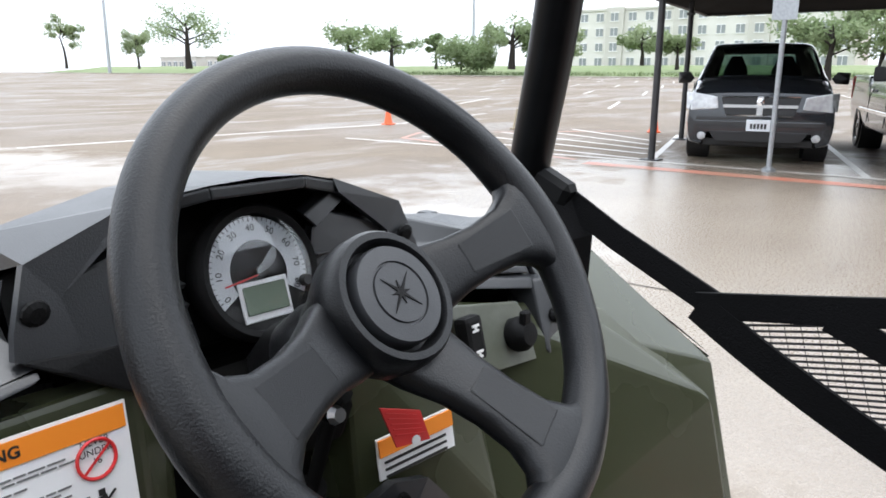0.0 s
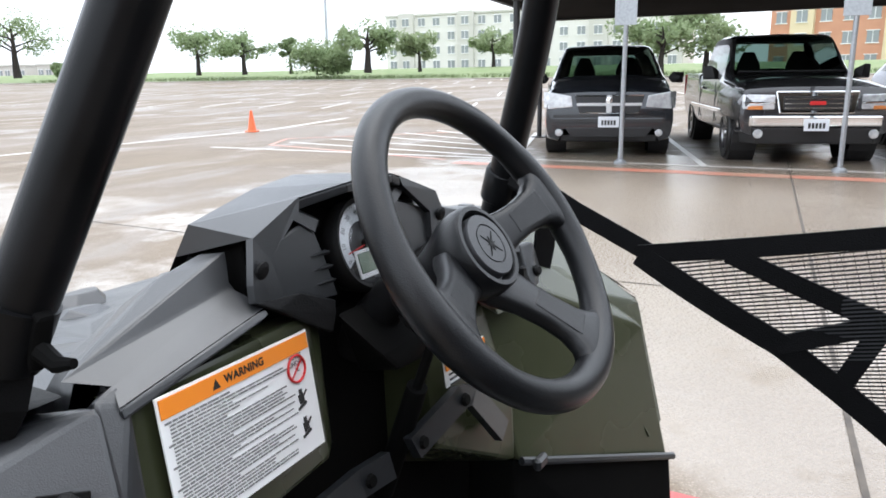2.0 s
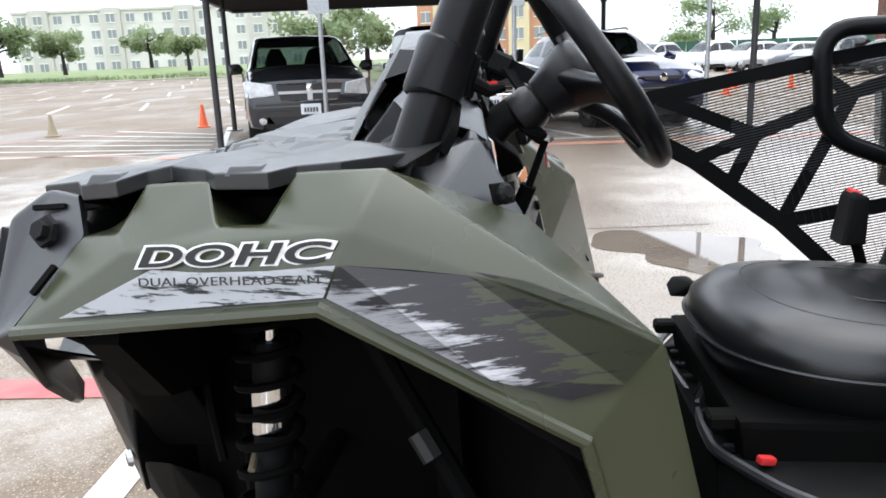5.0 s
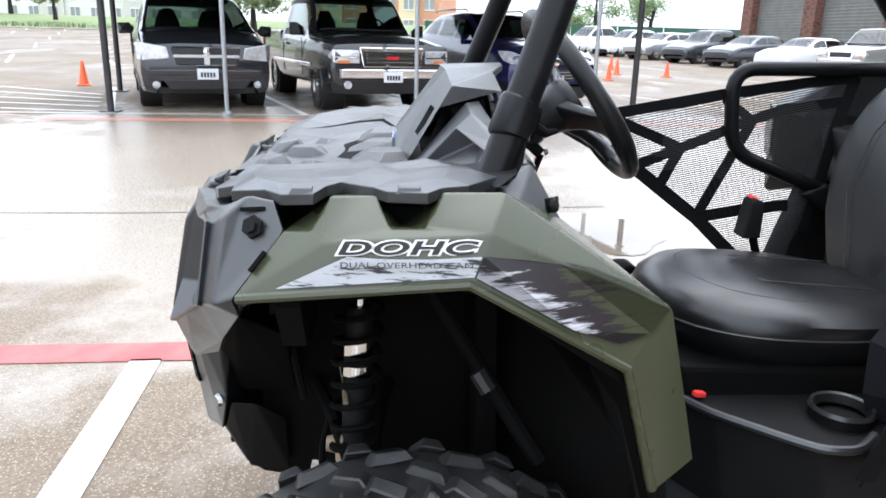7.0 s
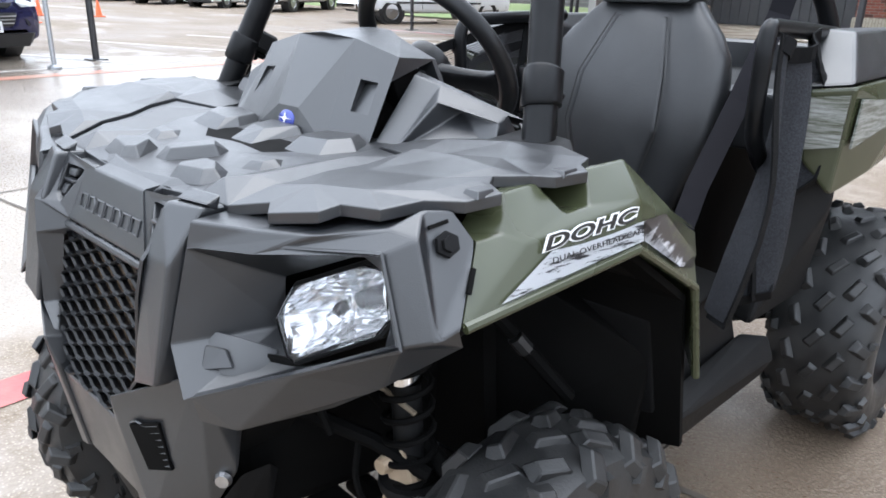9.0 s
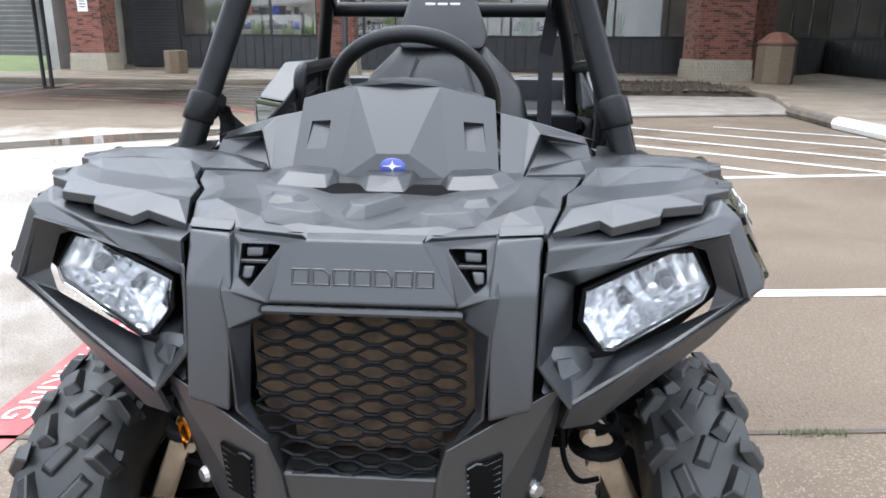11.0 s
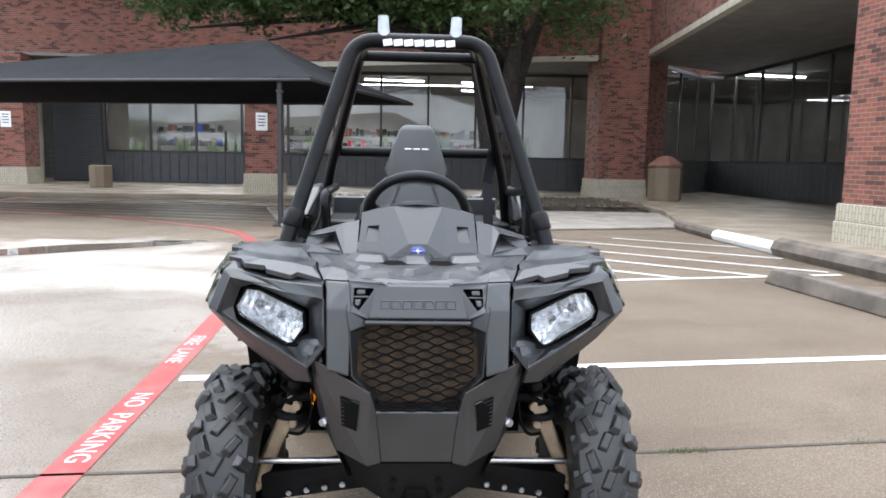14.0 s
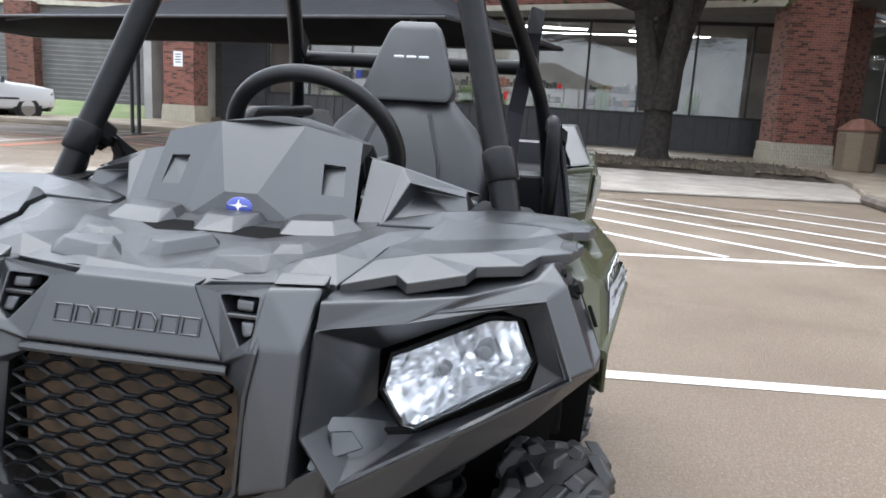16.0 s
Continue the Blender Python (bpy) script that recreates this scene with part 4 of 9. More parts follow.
        for q in range(5):
            clumps.append((lerp(f, e, 0.55 + 0.11 * q) + Vector((rnd.uniform(-0.6, 0.6), rnd.uniform(-0.5, 0.5), rnd.uniform(-0.1, 0.7) + 0.3)), size))
    clumps = [(c if c.z > crown_from else Vector((c.x * 1.3, c.y * 1.3, crown_from + 0.4)), r) for c, r in clumps]
    part("trunk", wood, BARK, root, "grey bark trunk and limbs", True)
    me = leaf_cloud(clumps, leaves, leaf, seed)
    me.materials.append(mat)
    new("crown", me).parent = root
    return root


tree(-3.8, -18.0, 0.12, 9.6, 4.3, 0.46, 11, LEAF, "forked shade tree in a mulch bed before the store", "", 4, 42000, 0.1, 0.22, crown_from=4.9, reach=((4.0, 0.6, 4.3, 0.75), (6.2, 0.2, 4.1, 0.7), (8.4, -0.3, 4.4, 0.8), (5.4, 1.6, 5.4, 0.9), (7.4, 1.0, 5.6, 0.9), (3.0, 1.4, 5.0, 0.8), (9.4, 0.8, 5.4, 0.8)))
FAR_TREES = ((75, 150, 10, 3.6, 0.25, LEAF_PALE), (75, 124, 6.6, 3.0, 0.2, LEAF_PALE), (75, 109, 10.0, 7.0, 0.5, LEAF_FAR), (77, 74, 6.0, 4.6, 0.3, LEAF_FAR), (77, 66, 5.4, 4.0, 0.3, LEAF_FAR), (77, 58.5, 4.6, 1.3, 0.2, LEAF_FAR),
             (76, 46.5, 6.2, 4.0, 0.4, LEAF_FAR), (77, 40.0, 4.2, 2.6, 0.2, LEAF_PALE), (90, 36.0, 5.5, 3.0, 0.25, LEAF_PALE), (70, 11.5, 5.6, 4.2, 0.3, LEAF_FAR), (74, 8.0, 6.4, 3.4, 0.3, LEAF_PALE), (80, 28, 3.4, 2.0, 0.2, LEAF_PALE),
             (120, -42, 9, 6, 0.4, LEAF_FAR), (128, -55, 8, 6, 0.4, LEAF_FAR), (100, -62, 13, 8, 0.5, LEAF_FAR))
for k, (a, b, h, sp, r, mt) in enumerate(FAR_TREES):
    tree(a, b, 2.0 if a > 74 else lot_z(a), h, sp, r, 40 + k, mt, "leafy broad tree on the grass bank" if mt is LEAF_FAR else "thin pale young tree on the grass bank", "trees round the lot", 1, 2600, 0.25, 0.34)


def shrub(a, b, h, r, seed):
    root = thing("shrub", "dense rounded green shrub on the grass bank", "shrub", "shrubs on the bank")
    set_in_lot(root, a, b, 2.0)
    part("stem", tube([(0, 0, -0.2), (0.1, 0, h * 0.5)], 0.12, 6), BARK, root)
    rnd = random.Random(seed)
    me = leaf_cloud([((rnd.uniform(-r, r) * 0.6, rnd.uniform(-r, r) * 0.6, h * rnd.uniform(0.25, 0.75)), r * 0.5) for _ in range(14)], 3200, 0.24, seed)
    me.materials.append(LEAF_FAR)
    new("foliage", me).parent = root


shrub(77, 54.5, 3.6, 3.2, 70)
shrub(77, 51.4, 3.2, 2.6, 71)
shrub(77, 101, 2.0, 1.6, 72)
shrub(96, -30, 2.4, 3.0, 73)

# mulch bed under the store's tree, with low weeds
bm = bmesh.new()
rows = []
for i in range(37):
    rows.append([bm.verts.new((-7.4 + 8.4 * i / 36, -19.25 + 3.6 * j / 16, 0.02 + 0.15 * min(1, i / 3, (36 - i) / 3, j / 2, (16 - j) / 2) + 0.1 * noise.noise((i * 0.9, j * 0.9, 2)))) for j in range(17)])
for r, s in zip(rows, rows[1:]):
    for j in range(16):
        bm.faces.new((r[j], r[j + 1], s[j + 1], s[j]))
structure("mulch_bed", bm, MULCH, "dark bark mulch bed along the sidewalk", True)


def bark_chips(n, seed):
    """Loose clods and bark chips strewn over the bed."""
    rnd = random.Random(seed)
    verts, faces = [], []
    for _ in range(n):
        p = Vector((rnd.uniform(-7.2, 0.8), rnd.uniform(-19.1, -15.75), 0.13))
        r, g = rnd.uniform(0.025, 0.085), rnd.uniform(0, 6.28)
        k = len(verts)
        for q in range(4):
            verts.append(p + Vector((math.cos(g + q * 1.57) * r * rnd.uniform(0.6, 1.5), math.sin(g + q * 1.57) * r * rnd.uniform(0.6, 1.3), 0)))
        verts.append(p + Vector((rnd.uniform(-0.3, 0.3) * r, rnd.uniform(-0.3, 0.3) * r, r * rnd.uniform(0.7, 1.5))))
        faces += [(k, k + 1, k + 4), (k + 1, k + 2, k + 4), (k + 2, k + 3, k + 4), (k + 3, k, k + 4), (k + 3, k + 2, k + 1, k)]
    me = bpy.data.meshes.new("bark_chips")
    me.from_pydata(verts, [], faces)
    me.materials.append(CHIPS)
    ob = new("bark_chips", me)
    set_in_lot(ob)
    tagged(ob, "dark clods and bark chips on the mulch bed", "mulch", "", "stuff")


CHIPS = material("bark_chip", (0.035, 0.026, 0.018), 0.9, color2=(0.11, 0.085, 0.055), scale=5, bump=0.6, bump_scale=60)
bark_chips(2600, 81)


def grass_tufts(name, spots, n, h, seed, mat, label):
    rnd = random.Random(seed)
    verts, faces = [], []
    for _ in range(n):
        a, b, ra, rb, z = spots[rnd.randrange(len(spots))]
        p = Vector((a + rnd.uniform(-ra, ra), b + rnd.uniform(-rb, rb), z))
        g = rnd.uniform(0, 6.28)
        w = Vector((math.cos(g), math.sin(g), 0)) * h * 0.09
        tip = p + Vector((rnd.uniform(-0.4, 0.4) * h, rnd.uniform(-0.4, 0.4) * h, h * rnd.uniform(0.6, 1.2)))
        i = len(verts)
        verts += [p - w, p + w, tip]
        faces.append((i, i + 1, i + 2))
    me = bpy.data.meshes.new(name)
    me.from_pydata([tuple(v) for v in verts], [], faces)
    me.materials.append(mat)
    ob = new(name, me)
    set_in_lot(ob)
    tagged(ob, label, "grass", "", "stuff")


grass_tufts("verge_grass", [(36, -27.3, 22, 1.6, 0.12)], 9000, 0.14, 5, BLADES, "short lawn grass blades along the wall")
grass_tufts("joint_weeds", [(-1.25, -0.86, 0.12, 0.02, 0.0), (-2.4, -0.92, 0.3, 0.02, 0.0)], 160, 0.025, 6, BLADES, "tiny weeds growing in the concrete joint")
grass_tufts("bank_grass", [(80, 45, 6, 60, 1.2)], 14000, 0.5, 7, BLADES, "rough grass on the bank")


# ---- wheel stop, shade canopies, sign poles, cones ----
stop = thing("wheel_stop", "dark stained concrete wheel stop", "wheel stop")
stop.matrix_basis = pose(-4.0, -4.35, 0.0, 0, 0, 96)
part("bar", hull([(-1.2, -0.11, 0), (1.2, -0.11, 0), (-1.2, 0.11, 0), (1.2, 0.11, 0), (-1.12, -0.07, 0.17), (1.12, -0.07, 0.17), (-1.12, 0.07, 0.17), (1.12, 0.07, 0.17)], 0.03, 3), KERB, stop)


def canopy(name, corners, ridge, posts, label, sag=0.25):
    """A hipped cloth roof on posts: four eaves, a ridge, a drop of cloth along the eaves."""
    root = thing(name, label, "canopy")
    set_in_lot(root)
    c = [Vector(p) for p in corners]
    r = [Vector(p) for p in ridge]
    bm = bmesh.new()

    def face(pts, n=8):
        a, b, d, e = pts
        grid = []
        for i in range(n + 1):
            row = []
            for j in range(n + 1):
                u, v = i / n, j / n
                p = lerp(lerp(a, b, u), lerp(e, d, u), v)
                p.z -= sag * 4 * v * (1 - v) * 0.35 + sag * 0.5 * math.sin(math.pi * u) * (1 - v) * 0.25
                row.append(bm.verts.new(p))
            grid.append(row)
        for p, q in zip(grid, grid[1:]):
            for j in range(n):
                bm.faces.new((p[j], q[j], q[j + 1], p[j + 1]))

    face((c[0], c[1], r[1], r[0]))
    face((c[1], c[2], r[1] + Vector((0.001, 0, 0)), r[1]))
    face((c[2], c[3], r[0], r[1]))
    face((c[3], c[0], r[0], r[0] + Vector((0.001, 0, 0))))
    bmesh.ops.remove_doubles(bm, verts=bm.verts[:], dist=0.003)
    bmesh.ops.solidify(bm, geom=bm.faces[:], thickness=0.012)
    part("cloth", bm, FABRIC, root, "sagging black shade cloth", True)
    for k in range(4):
        part("eave_rail", tube([c[k] - Vector((0, 0, 0.03)), c[(k + 1) % 4] - Vector((0, 0, 0.03))], 0.03, 8), POST, root)
    part("ridge_rail", tube([r[0] - Vector((0, 0, 0.08)), r[1] - Vector((0, 0, 0.08))], 0.03, 8), POST, root)
    for x, y, h in posts:
        part("post", tube([(x, y, 0), (x, y, h)], 0.05, 12), POST, root)
        part("foot_plate", box((x, y, 0.012), (0.26, 0.26, 0.02), 0.004), POST, root)
        part("strap", box((x, y, h * 0.9), (0.13, 0.13, 0.05), 0.01), POST, root)


canopy("shade_canopy", [(0.9, -11.0, 2.6), (14.5, -15.6, 2.6), (14.0, -20.0, 2.55), (-1.2, -15.4, 2.55)], [(2.0, -14.4, 3.7), (13.2, -17.6, 2.85)], [(1.47, -11.35, 2.65), (9.6, -17.6, 2.95), (9.95, -17.9, 2.95), (13.8, -15.6, 2.65)], "large black shade canopy before the store")
canopy("shade_canopy", [(9.4, 4.2, 2.55), (10.1, -5.1, 2.55), (16.0, -3.6, 2.5), (16.0, 4.7, 2.5)], [(12.7, 2.6, 3.4), (12.6, -2.2, 3.4)], [(10.05, 3.4, 2.6), (13.9, 4.3, 2.6), (10.65, -4.8, 2.6), (15.2, -3.4, 2.6)], "black shade canopy over parked cars")

for k in range(3):
    pole = thing("sign_pole", "galvanised sign pole with a small grey plate seen from behind", "sign pole", "sign poles along the parking row")
    set_in_lot(pole, 9.8, 1.72 - 2.76 * k)
    part("pole", tube([(0, 0, 0), (0, 0, 2.35)], 0.032, 10), GALV, pole)
    part("base", lathe([(0.0, 0.0), (0.09, 0.0), (0.09, 0.03), (0.045, 0.06), (0.0, 0.06)], 12), GALV, pole)
    part("plate", box((-0.035, 0, 2.12), (0.006, 0.3, 0.46), 0.002), GALV, pole, "grey sign plate")


def traffic_cone(a, b, mat, label, h=0.5):
    root = thing("traffic_cone", label, "traffic cone", "cones on the lot")
    set_in_lot(root, a, b, lot_z(a), 20)
    part("base", box((0, 0, 0.015), (0.28, 0.28, 0.03), 0.01), mat, root)
    part("body", lathe([(0.105, 0.03), (0.098, 0.05), (0.028, h), (0.016, h + 0.01), (0.0, h + 0.01)], 20), mat, root, "", True)


traffic_cone(13.4, 11.4, CONE_ORANGE, "bright orange traffic cone on the wet lot")
traffic_cone(15.4, 5.43, CONE_ORANGE, "faded orange traffic cone beside the hatched area")
traffic_cone(14.2, 8.2, CONE_TAN, "dirty tan traffic cone beside the hatched area", 0.45)
for a, b in ((21, -8.2), (24, -9.6), (23, -11), (27, -10.5)):
    traffic_cone(a, b, CONE_ORANGE, "small orange traffic cone far across the lot")


# ---- parked vehicles ----
def tinted_pane(name, tint):
    """Thin tinted glass: clear ahead, glossy at a slant."""
    m = bpy.data.materials.new(name)
    m.use_nodes = True
    n, l = m.node_tree.nodes, m.node_tree.links
    n.remove(n["Principled BSDF"])
    clear, gloss, mix, fr = n.new("ShaderNodeBsdfTransparent"), n.new("ShaderNodeBsdfGlossy"), n.new("ShaderNodeMixShader"), n.new("ShaderNodeFresnel")
    clear.inputs["Color"].default_value = (*tint, 1)
    gloss.inputs["Roughness"].default_value = 0.03
    fr.inputs["IOR"].default_value = 1.6
    l.new(fr.outputs[0], mix.inputs[0])
    l.new(clear.outputs[0], mix.inputs[1])
    l.new(gloss.outputs[0], mix.inputs[2])
    l.new(mix.outputs[0], n["Material Output"].inputs["Surface"])
    return m


CAR_GLASS = tinted_pane("tinted_car_glass", (0.34, 0.42, 0.39))
CAR_SEAT = material("dark_car_seat", (0.03, 0.03, 0.032), 0.8, bump=0.3, bump_scale=200)
CAR_LAMP = material("car_headlamp", (0.4, 0.41, 0.42), 0.15, 0.25, color2=(0.62, 0.63, 0.64), scale=14, coat=0.8)
AMBER_LENS = material("amber_lamp_lens", (0.55, 0.2, 0.06), 0.2, coat=0.6)
SILVER_TRIM = material("bright_silver_trim", (0.62, 0.63, 0.64), 0.3, 0.3)
CAR_TRIM = material("black_car_trim", (0.015, 0.015, 0.016), 0.5)
PLATE_PAINT = material("licence_plate", (0.7, 0.72, 0.75), 0.4)


def car_paint(name, color, metal=0.35):
    return material(name, color, 0.22, metal, coat=0.8)


def wheel_set(root, r, wid, xs, ys, rim_mat=STEEL):
    for y in ys:
        for x in xs:
            s = 1 if x > 0 else -1
            m = pose(x, y, r, 0, 90 * s, 0)
            w = part("wheel", lathe([(r * 0.6, -wid / 2), (r * 0.95, -wid / 2), (r, -wid / 3), (r, wid / 3), (r * 0.95, wid / 2), (r * 0.66, wid / 2), (r * 0.6, wid / 2 - 0.02)], 28, m), RUBBER, root, "black road tyre", True)
            part("rim", merged(lathe([(r * 0.62, wid / 2 - 0.01), (r * 0.6, wid / 2 - 0.03), (r * 0.15, wid / 2 - 0.02), (r * 0.12, wid / 2), (0, wid / 2)], 24, m)), rim_mat, w, "bright wheel rim", True)
            # black disc stands for the shaded wheel well; the body has no opening
            part("arch", lathe([(r * 1.22, -wid * 0.9), (r * 1.22, wid / 2 - 0.015), (0.0, wid / 2 - 0.02)], 24, pose(x * 0.985, y, r * 1.02, 0, 90 * s, 0)), CAR_TRIM, root)


def cardinal(rows, steps, pull):
    """Points on a gentle curve through the rows, the first number of each taken straight."""
    fine = []
    for i, (p, q) in enumerate(zip(rows, rows[1:])):
        o, r = rows[max(i - 1, 0)], rows[min(i + 2, len(rows) - 1)]
        for k in range(steps):
            t = k / steps
            h1, h2 = t ** 3 - 2 * t * t + t, t ** 3 - t * t
            w = 3 * t * t - 2 * t ** 3
            fine.append([p[0] + (q[0] - p[0]) * t] + [b + (c - b) * (w * 2 * pull + t * (1 - 2 * pull)) + pull * (h1 * (c - a) + h2 * (d - b)) * 0.8 for a, b, c, d in zip(o[1:], p[1:], q[1:], r[1:])])
    return fine + [list(rows[-1])]


def car_skin(root, paint, stations, screen, rear, sides, label):
    """A car's outer skin from nose to tail, painted, with the panes cut out of it as glass.
    A station: y, sill height, half width, belt height and half width, roof height and half width, crown."""
    US, VS = 8, 5
    rows = cardinal(stations, US, 0.35)
    skin, panes, seal = bmesh.new(), bmesh.new(), bmesh.new()
    grid = []
    for y, z0, w, zb, wb, zr, wr, c in rows:
        h = zb - z0
        ctrl = [(0, 0.8 * w, z0), (1, 0.955 * w, z0 + 0.06), (2, w, z0 + 0.42 * h), (3, 0.985 * w, z0 + 0.76 * h), (4, wb, zb), (5, wr, zr), (6, 0.6 * wr, zr + 0.75 * c), (7, 0, zr + c)]
        grid.append([(x, y, z) for _, x, z in cardinal(ctrl, VS, 0.35)])
    for s in (-1, 1):
        made = {}
        def vert(bm, i, j):
            key = (id(bm), i, j)
            if key not in made:
                x, y, z = grid[i][j]
                made[key] = bm.verts.new((s * x, y, z))
            return made[key]
        for i in range(len(grid) - 1):
            for j in range(len(grid[0]) - 1):
                u, v = (i + 0.5) / US, (j + 0.5) / VS
                front, back = screen[0] < u < screen[1] and v > 5.15, rear[0] < u < rear[1] and v > 5.15
                side = 4.15 < v < 4.85 and any(a < u < b for a, b in sides)
                edge = (screen[0] - 0.15 < u < screen[1] + 0.15 and v > 5.0) or (4.0 < v < 5.0 and sides[0][0] < u < sides[-1][1])
                bm = panes if front or back or side else seal if edge else skin
                bm.faces.new([vert(bm, *k) for k in ((i, j), (i + 1, j), (i + 1, j + 1), (i, j + 1))])
    for bm in (skin, panes, seal):
        bmesh.ops.remove_doubles(bm, verts=bm.verts[:], dist=0.0005)
    for edges in (0, -1):
        ring = [v for v in skin.verts if abs(v.co.y - rows[edges][0]) < 1e-4]
        ring.sort(key=lambda v: math.atan2(v.co.z - (rows[edges][1] + rows[edges][3]) / 2, v.co.x))
        skin.faces.new(ring)
    for bm in (skin, panes, seal):
        bmesh.ops.recalc_face_normals(bm, faces=bm.faces[:])
    part("body", skin, paint, root, label, True)
    part("glass", panes, CAR_GLASS, root, "dark tinted glass", True)
    part("window_seal", seal, CAR_TRIM if paint.name.startswith("black") else paint, root, "", True)
    part("underside", box((0, (rows[0][0] + rows[-1][0]) / 2, rows[20][1] + 0.08), (1.5 * rows[20][2], (rows[0][0] - rows[-1][0]) * 0.94, 0.12), 0.02), CAR_TRIM, root)


def cabin(root, base, top, wb, wt, z0, z1):
    """Floor, lining, seats and wheel seen through the glass."""
    (f0, r0), (f1, r1) = base, top
    part("cabin_floor", box((0, (f0 + r0) / 2 - 0.1, z0 - 0.04), (wb * 1.8, (f0 - r0) * 0.94, 0.06), 0.02), CAR_SEAT, root, "dark cabin")
    part("headliner", box((0, (f1 + r1) / 2, z1 - 0.03), (wt * 1.7, (f1 - r1) * 0.9, 0.02), 0), CAR_SEAT, root)
    part("dashboard", hull([(-wb * 0.9, f0 - 0.1, z0), (wb * 0.9, f0 - 0.1, z0), (-wb * 0.9, f0 - 0.5, z0 + 0.06), (wb * 0.9, f0 - 0.5, z0 + 0.06), (-wb * 0.9, f0 - 0.5, z0 - 0.1), (wb * 0.9, f0 - 0.5, z0 - 0.1)], 0.02), CAR_SEAT, root)
    for row in range(2 if f1 - r1 > 1.8 else 1):
        for s in (-1, 1):
            y = f1 - 0.35 - 1.0 * row
            part("seat", hull([(s * 0.18, y, z0 - 0.05), (s * 0.6, y, z0 - 0.05), (s * 0.2, y - 0.08, z0 + 0.22), (s * 0.56, y - 0.08, z0 + 0.22), (s * 0.3, y - 0.1, z0 + 0.42), (s * 0.47, y - 0.1, z0 + 0.42), (s * 0.3, y - 0.2, z0 + 0.4), (s * 0.47, y - 0.2, z0 + 0.4), (s * 0.18, y - 0.14, z0), (s * 0.6, y - 0.14, z0)], 0.03), CAR_SEAT, root, "dark seat with headrest")
    part("steering_wheel", tube([(-0.38 + 0.18 * math.cos(k * 0.5236), f0 - 0.55 + 0.06 * math.sin(k * 0.5236), z0 + 0.12 + 0.17 * math.sin(k * 0.5236)) for k in range(12)], 0.016, 6, closed=True), CAR_TRIM, root)


def mirrors(root, paint, y, z, w):
    for s in (-1, 1):
        part("mirror", hull([(s * w, y, z), (s * (w + 0.06), y + 0.03, z - 0.08), (s * (w + 0.25), y - 0.02, z - 0.09), (s * (w + 0.26), y - 0.02, z + 0.09), (s * (w + 0.08), y, z + 0.1), (s * (w + 0.2), y + 0.12, z)], 0.015), paint, root)


def plate(root, x, y, z):
    p = part("number_plate", box((x, y, z), (0.31, 0.015, 0.16), 0.004), PLATE_PAINT, root, "pale number plate with dark bars")
    for k in range(5):
        part("character_bar", box((x - 0.09 + 0.045 * k, y + 0.01, z - 0.01), (0.03, 0.004, 0.07), 0), INK, p)


def park(root, a, b, rz):
    set_in_lot(root, a, b, lot_z(a), rz)


NOSE = 105


def minivan(a, b, rz):
    paint = car_paint("charcoal_blue_car_paint", (0.02, 0.023, 0.028), 0.3)
    root = thing("minivan", "dark charcoal minivan with chrome cross grille parked under the canopy", "minivan")
    park(root, a, b, rz)
    st = [(0.975, 0.44, 0.84, 0.72, 0.8, 0.74, 0.6, 0.01), (0.93, 0.26, 0.94, 0.94, 0.86, 0.965, 0.68, 0.02), (0.7, 0.22, 0.97, 1.0, 0.9, 1.04, 0.76, 0.045), (0.25, 0.2, 0.99, 1.06, 0.93, 1.13, 0.82, 0.05), (0.02, 0.2, 1.0, 1.08, 0.94, 1.18, 0.86, 0.05), (-0.92, 0.2, 1.0, 1.1, 0.95, 1.63, 0.74, 0.07), (-1.5, 0.2, 1.0, 1.1, 0.95, 1.7, 0.75, 0.06), (-3.6, 0.22, 1.0, 1.12, 0.95, 1.69, 0.73, 0.06), (-3.95, 0.25, 0.98, 1.12, 0.93, 1.6, 0.69, 0.04), (-4.15, 0.4, 0.94, 1.05, 0.9, 1.1, 0.8, 0.02)]
    car_skin(root, paint, st, (4.0, 5.0), (8.0, 8.9), ((4.4, 5.2), (5.3, 6.3), (6.4, 6.75), (6.85, 7.9)), "charcoal painted body")
    cabin(root, (0.0, -3.9), (-0.95, -3.7), 0.93, 0.72, 1.12, 1.68)
    wheel_set(root, 0.34, 0.22, (-0.86, 0.86), (0, -3.07))
    g = part("grille", hull([(-0.52, 0.955, 0.94), (0.52, 0.955, 0.94), (-0.44, 0.99, 0.66), (0.44, 0.99, 0.66), (-0.45, 0.8, 0.75), (0.45, 0.8, 0.75)], 0.02), CAR_TRIM, root, "black grille with chrome cross")
    part("cross_bar", box((0, 0.985, 0.8), (0.96, 0.03, 0.045), 0.006), SILVER_TRIM, g)
    part("cross_upright", box((0, 0.985, 0.8), (0.08, 0.036, 0.27), 0.006), SILVER_TRIM, g)
    part("badge", lathe([(0, 0.02), (0.05, 0.015), (0.055, 0)], 12, pose(0, 0.99, 0.86, -90, 0, 0)), CHROME, g)
    for z in (0.675, 0.93):
        part("chrome_strip", box((0, 0.993 if z < 0.7 else 0.963, z), (0.86 if z < 0.7 else 1.0, 0.02, 0.02), 0.004), CHROME, g)
    for s in (-1, 1):
        part("headlight", hull([(s * 0.56, 0.985, 0.93), (s * 0.53, 1.0, 0.76), (s * 0.9, 0.975, 0.73), (s * 1.0, 0.72, 0.99), (s * 0.985, 0.82, 0.74), (s * 0.88, 0.95, 0.985), (s * 0.7, 0.5, 0.85)], 0.02), CAR_LAMP, root, "clear headlight")
